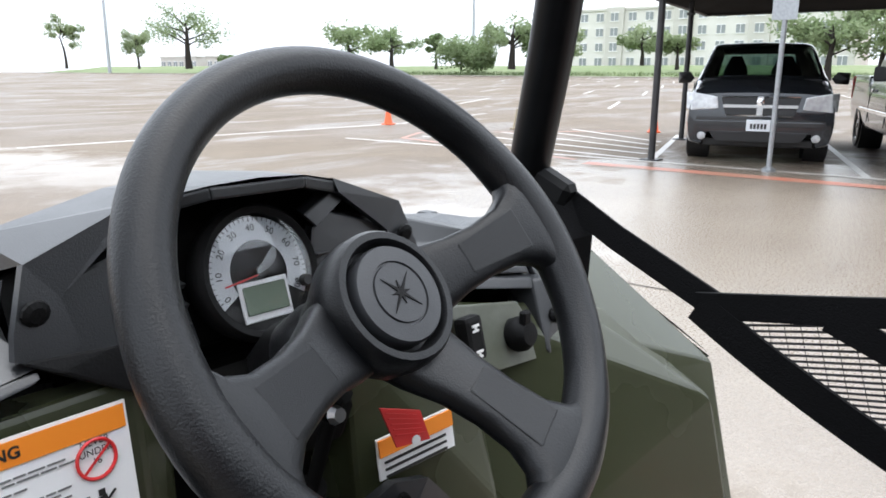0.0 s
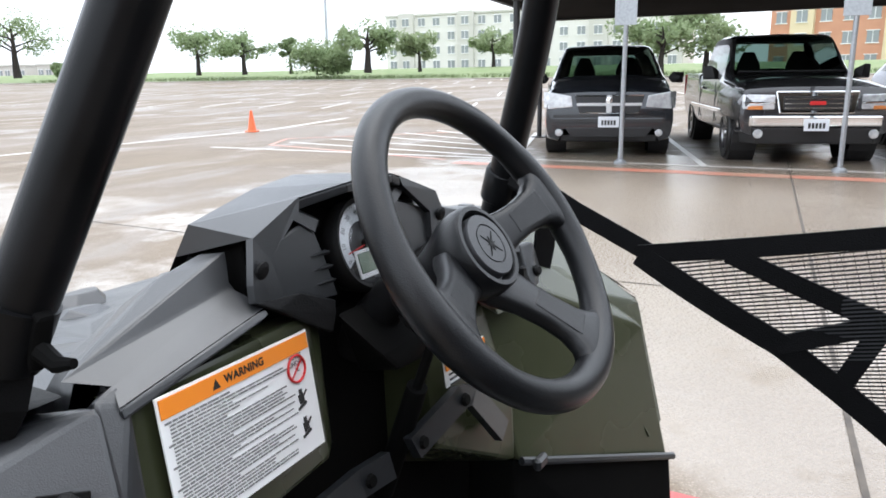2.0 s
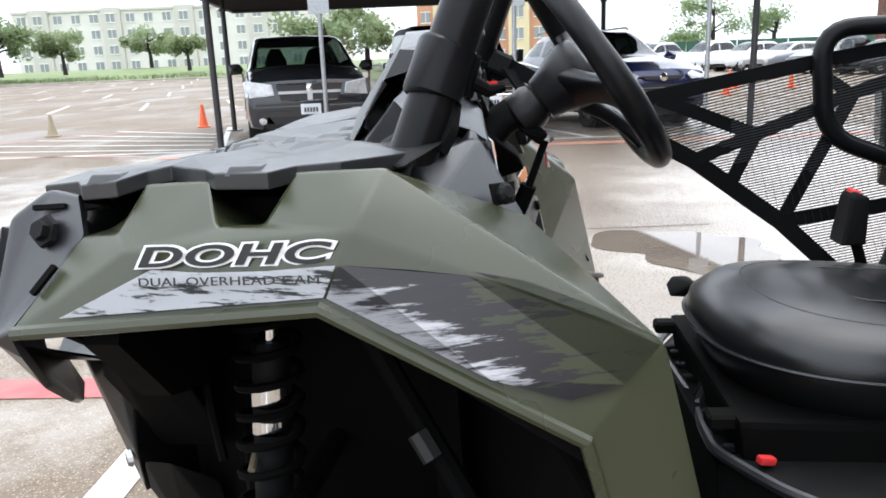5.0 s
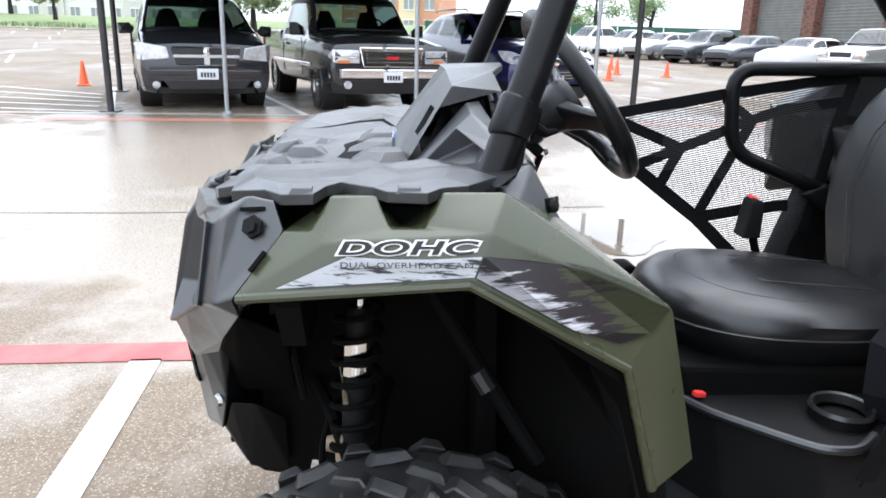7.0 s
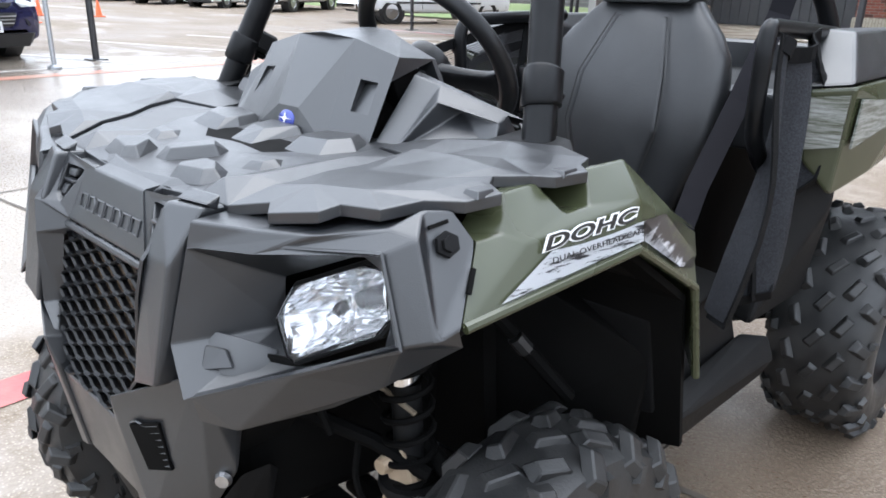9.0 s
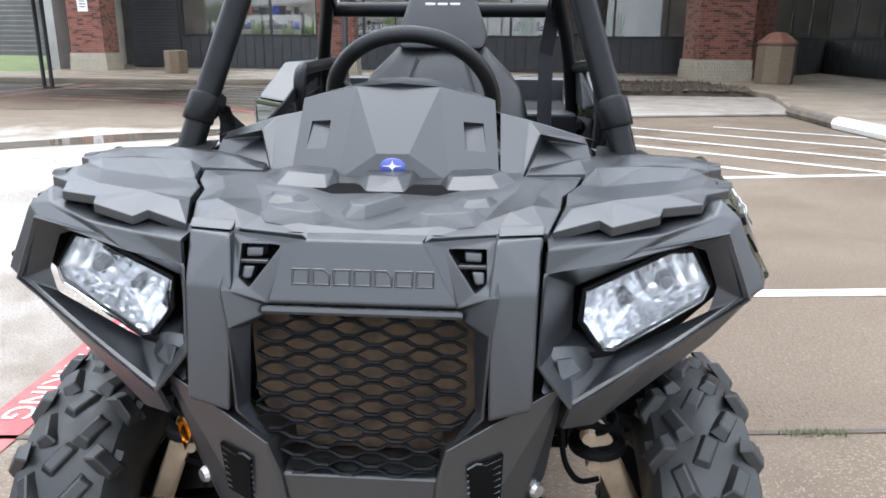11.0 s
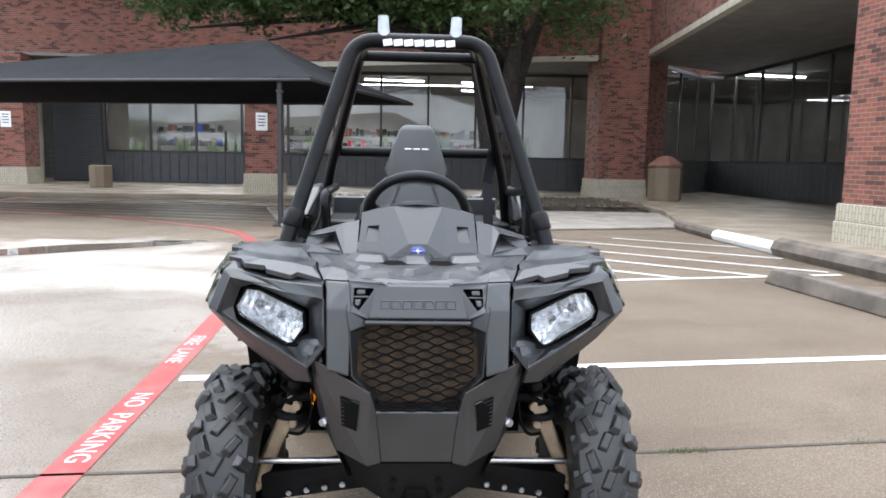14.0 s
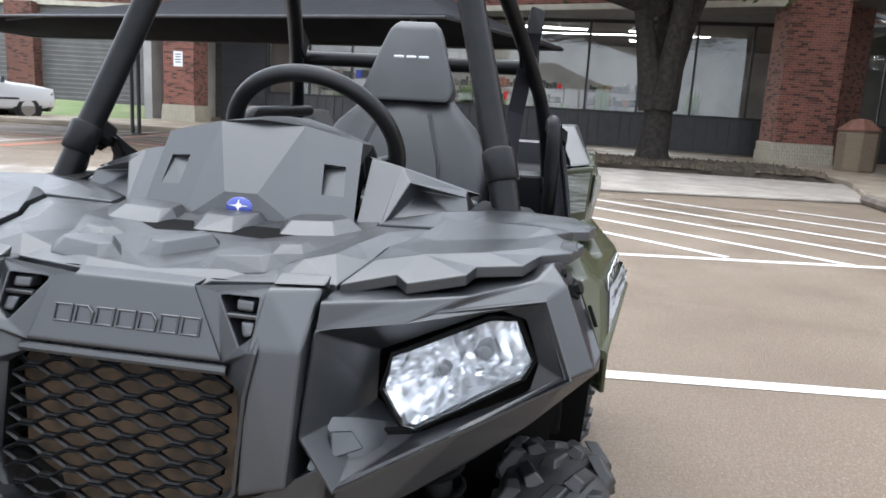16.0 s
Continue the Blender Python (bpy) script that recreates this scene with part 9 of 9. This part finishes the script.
part("bed_tailgate", box((0, -1.8, 0.99), (0.86, 0.04, 0.12), 0.008), PLASTIC, UTV)
pair("rear_wheel_guard", hull([(-0.36, -1.2, 0.92), (-0.53, -1.2, 0.88), (-0.36, -1.85, 0.95), (-0.52, -1.85, 0.9), (-0.36, -1.2, 0.86), (-0.52, -1.2, 0.84), (-0.36, -1.85, 0.9), (-0.5, -1.85, 0.86)], 0.006), UNDER, UTV)
part("engine_block", hull([(-0.25, -0.95, 0.85), (0.25, -0.95, 0.85), (-0.25, -1.7, 0.9), (0.25, -1.7, 0.9), (-0.22, -0.95, 0.35), (0.22, -0.95, 0.35), (-0.22, -1.7, 0.38), (0.22, -1.7, 0.38)], 0.02), UNDER, UTV, "black engine housing")
# black block added to close the gap behind the bumper side
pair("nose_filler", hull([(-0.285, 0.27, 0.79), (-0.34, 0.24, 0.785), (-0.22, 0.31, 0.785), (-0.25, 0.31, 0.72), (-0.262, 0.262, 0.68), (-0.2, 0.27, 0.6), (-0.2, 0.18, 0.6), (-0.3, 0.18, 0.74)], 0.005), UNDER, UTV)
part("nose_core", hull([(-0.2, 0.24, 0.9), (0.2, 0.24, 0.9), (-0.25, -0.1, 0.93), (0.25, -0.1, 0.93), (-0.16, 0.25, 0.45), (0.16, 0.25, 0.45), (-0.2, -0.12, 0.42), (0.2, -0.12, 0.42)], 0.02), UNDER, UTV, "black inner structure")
# liner, rib, strut and strut label are blackened for the shade under the fender
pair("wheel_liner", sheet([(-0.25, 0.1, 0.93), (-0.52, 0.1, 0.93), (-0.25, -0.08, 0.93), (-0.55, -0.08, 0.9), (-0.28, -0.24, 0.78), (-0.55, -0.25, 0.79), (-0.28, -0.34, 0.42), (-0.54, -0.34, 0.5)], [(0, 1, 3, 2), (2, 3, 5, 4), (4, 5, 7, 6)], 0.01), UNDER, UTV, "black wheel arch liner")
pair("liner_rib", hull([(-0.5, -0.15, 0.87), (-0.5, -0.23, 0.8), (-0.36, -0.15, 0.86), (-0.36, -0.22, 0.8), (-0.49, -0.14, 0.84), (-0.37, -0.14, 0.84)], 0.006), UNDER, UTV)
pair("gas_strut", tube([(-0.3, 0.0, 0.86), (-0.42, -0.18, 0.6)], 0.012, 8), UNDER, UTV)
pair("strut_label", tube([(-0.375, -0.094, 0.715), (-0.385, -0.11, 0.692)], 0.0126, 8), INK, UTV)


# running gear
def coil(top, bot, r, turns, wire):
    top, bot = Vector(top), Vector(bot)
    ax = (bot - top).normalized()
    u = ax.cross(Vector((0, 1, 0))).normalized()
    v = ax.cross(u)
    n = turns * 14
    return tube([lerp(top, bot, k / n) + r * (u * math.cos(2 * math.pi * k / 14) + v * math.sin(2 * math.pi * k / 14)) for k in range(n + 1)], wire, 6)


pair("shock_absorber", tube([(-0.305, 0.07, 0.87), (-0.315, 0.072, 0.78)], 0.011, 10), CHROME, UTV, "chrome shock rod", True)
pair("shock_body", tube([(-0.312, 0.072, 0.79), (-0.345, 0.08, 0.52)], 0.021, 14), PLASTIC_DARK, UTV, "", True)
pair("shock_band", tube([(-0.318, 0.0735, 0.745), (-0.3205, 0.074, 0.72)], 0.0235, 14), CHROME, UTV, "", True)
pair("shock_band", tube([(-0.3225, 0.0745, 0.705), (-0.324, 0.075, 0.69)], 0.0235, 14), CHROME, UTV, "", True)
pair("coil_spring", coil((-0.307, 0.071, 0.86), (-0.345, 0.08, 0.54), 0.034, 10, 0.0048), UNDER, UTV, "black coil spring", True)
pair("steering_knuckle", hull([(-0.315, 0.09, 0.605), (-0.35, 0.1, 0.6), (-0.32, 0.11, 0.57), (-0.345, 0.11, 0.51), (-0.42, 0.1, 0.42), (-0.4, 0.07, 0.42), (-0.45, 0.08, 0.31), (-0.43, 0.06, 0.31), (-0.46, 0.05, 0.36), (-0.37, 0.06, 0.54)], 0.006, 2), CASTING, UTV, "dusty tan cast knuckle")
for bx, by, bz in ((-0.337, 0.104, 0.525), (-0.325, 0.108, 0.575), (-0.44, 0.085, 0.335)):
    pair("knuckle_boss", lathe([(0, 0.014), (0.011, 0.014), (0.014, 0)], 12, pose(bx, by, bz, -90, 0, 0)), CASTING, UTV)
pair("lower_arm", hull([(-0.14, 0.12, 0.42), (-0.14, 0.1, 0.335), (-0.43, 0.09, 0.37), (-0.43, 0.08, 0.285), (-0.14, 0.06, 0.42), (-0.14, 0.05, 0.335), (-0.43, 0.04, 0.37), (-0.43, 0.04, 0.29)], 0.006), PLASTIC_DARK, UTV, "black lower control arm")
for s in (-1, 1):
    for k in range(4):
        part("arm_bolt", lathe([(0, 0.005), (0.007, 0.005), (0.009, 0)], 8, pose(s * (0.2 + 0.05 * k), 0.118 - 0.006 * k, 0.352 - 0.011 * k, -90, 0, 0)), GALV, UTV)
pair("tie_rod", tube([(-0.16, 0.145, 0.435), (-0.44, 0.13, 0.425)], 0.008, 10), STEEL, UTV, "bright steel tie rod", True)
pair("axle_boot", tube([(-0.12, 0.0, 0.38), (-0.3, 0, 0.35), (-0.45, 0, 0.33)], 0.022, 10), UNDER, UTV)
pair("brake_hose", tube([(-0.28, 0.12, 0.6), (-0.285, 0.135, 0.54), (-0.31, 0.13, 0.5), (-0.345, 0.115, 0.5)], 0.005, 6, bend=0.04), UNDER, UTV)
pair("brake_line", tube([(-0.22, 0.12, 0.66), (-0.28, 0.1, 0.685), (-0.36, 0.09, 0.66)], 0.004, 6, bend=0.06), MUD, UTV)

pair("upper_arm", tube([(-0.17, 0.03, 0.62), (-0.3, 0.05, 0.6), (-0.4, 0.06, 0.57)], 0.014, 8), UNDER, UTV, "black upper control arm", True)
pair("upper_arm", tube([(-0.17, 0.16, 0.62), (-0.3, 0.11, 0.6), (-0.38, 0.08, 0.57)], 0.012, 8), UNDER, UTV, "", True)
pair("spring_seat", lathe([(0.02, -0.008), (0.05, -0.008), (0.052, 0.0), (0.05, 0.006), (0.02, 0.01)], 20, pose(-0.307, 0.071, 0.862)), PLASTIC_DARK, UTV, "", True)
pair("spring_seat", lathe([(0.02, -0.008), (0.046, -0.008), (0.048, 0.0), (0.046, 0.006), (0.02, 0.01)], 20, pose(-0.344, 0.0795, 0.545)), PLASTIC_DARK, UTV, "", True)
pair("wire_loom", tube([(-0.24, 0.15, 0.85), (-0.27, 0.17, 0.78), (-0.25, 0.18, 0.7), (-0.27, 0.16, 0.62)], 0.006, 6, bend=0.05), UNDER, UTV)
pair("liner_panel", hull([(-0.5, -0.262, 0.74), (-0.34, -0.252, 0.74), (-0.5, -0.315, 0.56), (-0.34, -0.3, 0.54), (-0.5, -0.255, 0.73), (-0.34, -0.245, 0.73), (-0.5, -0.305, 0.55), (-0.34, -0.29, 0.53)], 0.004), PLASTIC_DARK, UTV)


def tyre_lugs(r, w, rows, seed):
    rnd = random.Random(seed)
    bms = []
    for k in range(rows):
        for j, (u, su, sv) in enumerate(((-0.44, 0.046, 0.028), (-0.24, 0.024, 0.05), (0.0, 0.024, 0.05), (0.24, 0.024, 0.05), (0.44, 0.046, 0.028))):
            t = 360 / rows * (k + 0.5 * (j % 2))
            edge = abs(u) > 0.4
            rr = r * (0.948 if edge else 0.977)
            a = (24 if u > 0 else -24) + rnd.uniform(-5, 5)
            b = hull([(sx * su / 2 * f + 0.004 * (sy > 0), sy * sv / 2 * f, z) for f, z in ((1.3, -0.012), (0.82, 0.0055)) for sx in (-1, 1) for sy in (-1, 1)], 0.0022, 1)
            tip = 52 * (1 if u > 0 else -1) if edge else 24 * u / 0.24
            m = Matrix.Rotation(radians(t), 4, "X") @ Matrix.Translation((u * w, 0, rr)) @ Matrix.Rotation(radians(tip), 4, "Y") @ Matrix.Rotation(radians(a), 4, "Z")
            bmesh.ops.transform(b, matrix=m, verts=b.verts)
            bms.append(b)
            if edge:
                b = hull([(sx * 0.014 * f, sy * 0.009 * f, z) for f, z in ((1.1, -0.008), (0.8, 0.004)) for sx in (-1, 1) for sy in (-1, 1)], 0)
                m = Matrix.Rotation(radians(t + 3), 4, "X") @ Matrix.Translation((u * w * 1.16, 0, r * 0.87)) @ Matrix.Rotation(radians(80 * (1 if u > 0 else -1)), 4, "Y")
                bmesh.ops.transform(b, matrix=m, verts=b.verts)
                bms.append(b)
    return merged(*bms)


def off_road_wheel(x, y, r, w, seed, rot):
    s = 1 if x > 0 else -1
    m = Matrix.Translation((x, y, r + 0.002)) @ Matrix.Rotation(radians(rot), 4, "X")
    prof = [(r * 0.5, -w * 0.42), (r * 0.56, -w * 0.47), (r * 0.72, -w * 0.5), (r * 0.87, -w * 0.485), (r * 0.93, -w * 0.43), (r * 0.96, -w * 0.3), (r * 0.968, 0), (r * 0.96, w * 0.3), (r * 0.93, w * 0.43), (r * 0.87, w * 0.485), (r * 0.72, w * 0.5), (r * 0.56, w * 0.47), (r * 0.5, w * 0.42)]
    tyre = part("tyre", lathe(prof, 48, m @ Matrix.Rotation(radians(90), 4, "Y")), RUBBER, UTV, "knobbly black off-road tyre", True)
    lugs = tyre_lugs(r, w, 20, seed)
    bmesh.ops.transform(lugs, matrix=m, verts=lugs.verts)
    tagged(part("tread", lugs, RUBBER, tyre), "", "", "", "stuff")
    rm = Matrix.Translation((x, y, r)) @ Matrix.Rotation(radians(90 * s), 4, "Y")
    part("rim", lathe([(r * 0.5, -w * 0.42), (r * 0.47, -w * 0.4), (r * 0.42, -w * 0.1), (r * 0.44, w * 0.3), (r * 0.5, w * 0.4), (r * 0.52, w * 0.43), (r * 0.46, w * 0.36), (r * 0.4, w * 0.2), (r * 0.2, w * 0.24), (r * 0.16, w * 0.32), (0, w * 0.33)], 32, rm), TUBE, tyre, "black steel rim", True)
    for k in range(4):
        part("lug_nut", lathe([(0, 0.014), (0.007, 0.014), (0.009, 0)], 6, rm @ pose(0.055 * math.cos(k * math.pi / 2), 0.055 * math.sin(k * math.pi / 2), w * 0.24)), STEEL, tyre)


off_road_wheel(-0.497, 0, 0.322, 0.168, 1, 4)
off_road_wheel(0.503, 0, 0.322, 0.168, 2, 11)
off_road_wheel(-0.475, -1.53, 0.322, 0.26, 3, 7)
off_road_wheel(0.475, -1.53, 0.322, 0.26, 4, 2)
pair("rear_arm", tube([(-0.2, -0.95, 0.42), (-0.38, -1.5, 0.34)], 0.03, 8), UNDER, UTV)


# side nets and their door bars
def net_fill(poly, spacing, width, plane):
    """Two families of thin strands clipped to an outline; plane gives x for (y, z)."""
    verts, faces = [], []
    for ang, spacing, width in ((-12, spacing, width), (74, spacing * 2.6, width * 0.28)):
        c, s = math.cos(radians(ang)), math.sin(radians(ang))
        rot = [(y * c + z * s, -y * s + z * c) for y, z in poly]
        lo, hi = min(v for _, v in rot), max(v for _, v in rot)
        v = lo + spacing / 2
        while v < hi:
            xs = []
            for (u0, v0), (u1, v1) in zip(rot, rot[1:] + rot[:1]):
                if (v0 - v) * (v1 - v) < 0:
                    xs.append(u0 + (u1 - u0) * (v - v0) / (v1 - v0))
            xs.sort()
            for a, b in zip(xs[::2], xs[1::2]):
                i = len(verts)
                for u, dv in ((a, -1), (b, -1), (b, 1), (a, 1)):
                    vv = v + dv * width / 2
                    y, z = u * c - vv * s, u * s + vv * c
                    verts.append((plane(y, z), y, z))
                faces.append((i, i + 1, i + 2, i + 3))
            v += spacing
    bm = bmesh.new()
    vs = [bm.verts.new(p) for p in verts]
    for f in faces:
        bm.faces.new([vs[i] for i in f])
    return bm


def net_x(y, z):
    return 0.362 + 0.012 * math.sin((y + z) * 9)


net_poly = [(-0.36, 0.985), (-0.73, 1.055), (-1.035, 1.095), (-1.0, 0.98), (-0.955, 0.74), (-0.86, 0.61), (-0.697, 0.763)]
tagged(part("side_net", net_fill(net_poly, 0.0052, 0.0023, net_x), NETTING, UTV, "dark mesh side net"), "", "", "", "stuff")
for way, w in (([(-0.345, 0.985), (-0.73, 1.055), (-1.04, 1.1)], 0.025), ([(-0.345, 0.985), (-0.53, 0.885), (-0.697, 0.763), (-0.87, 0.6)], 0.031), ([(-0.46, 1.0), (-0.64, 0.929)], 0.024), ([(-0.525, 0.884), (-0.64, 0.929), (-0.73, 0.965), (-0.802, 0.998)], 0.024), ([(-0.64, 0.929), (-0.598, 0.832)], 0.024),
               ([(-0.697, 0.765), (-0.763, 0.902), (-0.808, 0.998), (-0.877, 1.022), (-1.02, 1.045)], 0.024), ([(-0.697, 0.765), (-0.8, 0.785), (-0.91, 0.8)], 0.026), ([(-1.035, 1.1), (-1.0, 0.98), (-0.955, 0.735)], 0.026), ([(-0.802, 0.998), (-0.73, 1.045)], 0.02)):
    fine = [(y0 + (y1 - y0) * k / 8, z0 + (z1 - z0) * k / 8) for (y0, z0), (y1, z1) in zip(way, way[1:]) for k in range(8)] + [way[-1]]
    part("net_strap", strip([(net_x(y, z) - 0.004, y, z) for y, z in fine], w, 0.005, (1, 0, 0)), WEB, UTV, "black webbing strap")
part("net_strap", strip([(0.362, -0.15, 1.09), (0.362, -0.25, 1.035), (0.36, -0.36, 0.985)], 0.026, 0.004, (1, 0.2, 0)), WEB, UTV, "black webbing strap")
part("strap_buckle", box((0.358, -0.172, 1.075), (0.026, 0.05, 0.04), 0.006, (25, 0, 0)), PLASTIC_DARK, UTV)
part("strap_tail", strip([(0.35, -0.185, 1.07), (0.352, -0.21, 1.03), (0.356, -0.205, 0.98), (0.352, -0.2, 0.945)], 0.036, 0.006, (0.5, 1, 0)), WEB, UTV)
part("door_bar", tube([(0.35, -1.18, 1.12), (0.35, -0.735, 1.112), (0.35, -0.755, 0.925), (0.35, -1.02, 0.825)], 0.0165, 14, bend=0.06), TUBE, UTV, "black tubular door bar", True)
part("bar_hinge", hull([(0.33, -1.0, 0.86), (0.38, -1.0, 0.86), (0.33, -0.93, 0.83), (0.38, -0.93, 0.83), (0.33, -1.0, 0.78), (0.38, -1.02, 0.8)], 0.012, 3), PLASTIC_DARK, UTV)
part("bar_end", lathe([(0, 0.004), (0.01, 0.003), (0.012, 0)], 12, pose(0.35, -1.18, 1.12, 90, 0, 0)), STEEL, UTV)
# the net on the other side hangs folded from its bar
part("door_bar", tube([(-0.405, -1.14, 1.11), (-0.425, -0.715, 1.135), (-0.43, -0.7, 1.1), (-0.43, -0.7, 0.95), (-0.425, -0.8, 0.86), (-0.42, -0.98, 0.8)], 0.0165, 14, bend=0.05), TUBE, UTV, "black tubular door bar", True)


def drape(u, v):
    """A point of the folded net: u along the bar, v down the cloth."""
    y = -0.75 - 0.25 * u * (0.75 + 0.25 * v) + 0.13 * v * (1 - 0.75 * u) + 0.012 * math.sin(v * 9 + u * 5)
    z = 1.12 - (0.52 - 0.3 * u * u) * v - 0.03 * math.sin(u * 3.1)
    x = -0.435 - (0.012 + 0.034 * v) * math.sin(u * 12 + v * 2.6) - 0.03 * math.sin(math.pi * min(1, v * 0.8)) * (0.6 + 0.4 * u)
    return Vector((x, y, z))


def hung_cloth(cols, rows):
    bm = bmesh.new()
    grid = [[bm.verts.new(drape(i / cols, j / rows)) for j in range(rows + 1)] for i in range(cols + 1)]
    for a, b in zip(grid, grid[1:]):
        for j in range(rows):
            bm.faces.new((a[j], a[j + 1], b[j + 1], b[j]))
    bmesh.ops.solidify(bm, geom=bm.faces[:], thickness=0.003)
    return bm


NET_CLOTH = material("folded_mesh_cloth", (0.016, 0.017, 0.021), 0.75, color2=(0.04, 0.042, 0.05), scale=260, bump=0.9, bump_scale=350)
part("folded_net", hung_cloth(44, 26), NET_CLOTH, UTV, "folded dark mesh net hanging from its bar", True)
for u in (0.0, 0.34, 0.98):
    part("net_strap", strip([drape(u, k / 10) + Vector((-0.006, 0, 0)) for k in range(11)], 0.026, 0.004, (1, 0, 0.1)), WEB, UTV, "black webbing strap")
part("net_strap", strip([drape(k / 10, 1.0) + Vector((-0.004, 0, 0)) for k in range(11)], 0.024, 0.004, (1, 0, 0.1)), WEB, UTV, "black webbing strap")
part("net_strap", strip([drape(k / 10, 0.03) + Vector((-0.008, 0, 0.004)) for k in range(11)], 0.03, 0.004, (1, 0, 0.1)), WEB, UTV, "black webbing strap")
# belt and buckle
bk = part("belt_buckle", hull([(0.185, -0.74, 0.84), (0.23, -0.74, 0.84), (0.185, -0.77, 0.84), (0.23, -0.77, 0.84), (0.18, -0.73, 0.76), (0.235, -0.73, 0.76), (0.185, -0.77, 0.76), (0.23, -0.77, 0.76), (0.19, -0.745, 0.85), (0.225, -0.745, 0.85)], 0.006, 2), PLASTIC_DARK, UTV, "black seat belt buckle")
part("buckle_button", box((0.207, -0.752, 0.846), (0.024, 0.016, 0.01), 0.003, (20, 0, 0)), TAG_RED, bk, "red release button")
part("buckle_stalk", tube([(0.208, -0.76, 0.77), (0.215, -0.8, 0.66)], 0.009, 8), UNDER, UTV)
part("seat_belt", strip([(-0.345, -1.06, 1.4), (-0.325, -1.085, 1.28), (-0.305, -1.075, 1.15), (-0.3, -0.942, 0.97), (-0.3, -0.79, 0.8), (-0.305, -0.735, 0.72), (-0.312, -0.735, 0.64), (-0.315, -0.76, 0.57)], 0.048, 0.003, (-0.6, 1, 0.4)), BELT, UTV, "dark grey shoulder belt")
part("belt_guide", hull([(-0.37, -1.07, 1.43), (-0.325, -1.07, 1.43), (-0.365, -1.03, 1.36), (-0.32, -1.03, 1.36), (-0.35, -1.09, 1.4), (-0.33, -1.05, 1.44)], 0.006), PLASTIC_DARK, UTV)



# ---- single bricks of the nearest pillar ----
def brick_mesh():
    me = bpy.data.meshes.new("brick")
    bm = box((0, 0, 0), (0.194, 0.014, 0.058), 0.004)
    bm.to_mesh(me)
    bm.free()
    me.materials.append(BRICK_PIECE)
    return me


BRICK_PIECE = material("single_brick", (0.24, 0.076, 0.05), 0.85, color2=(0.13, 0.05, 0.038), scale=4, bump=0.5, bump_scale=60)
bn, bl = BRICK_PIECE.node_tree.nodes, BRICK_PIECE.node_tree.links
info, tint, hue = bn.new("ShaderNodeObjectInfo"), bn.new("ShaderNodeMapRange"), bn.new("ShaderNodeHueSaturation")
tint.inputs["To Min"].default_value, tint.inputs["To Max"].default_value = 0.5, 1.35
old = bn["Principled BSDF"].inputs["Base Color"].links[0].from_socket
bl.new(info.outputs["Random"], tint.inputs["Value"])
bl.new(tint.outputs[0], hue.inputs["Value"])
bl.new(old, hue.inputs["Color"])
bl.new(hue.outputs[0], bn["Principled BSDF"].inputs["Base Color"])
owner = next(o for o in bpy.data.objects if o.get("label") == "tall red brick pillar of the entrance")
shared = brick_mesh()
for row in range(33):
    for col in range(9):
        a = -8.6 + 0.2 * col + (0.1 if row % 2 else 0.0)
        if a + 0.097 > -6.95 or a - 0.097 < -8.7:
            continue
        piece = new("brick", shared)
        piece.parent = owner
        piece.matrix_basis = pose(a, -6.2, 0.76 + 0.067 * row)
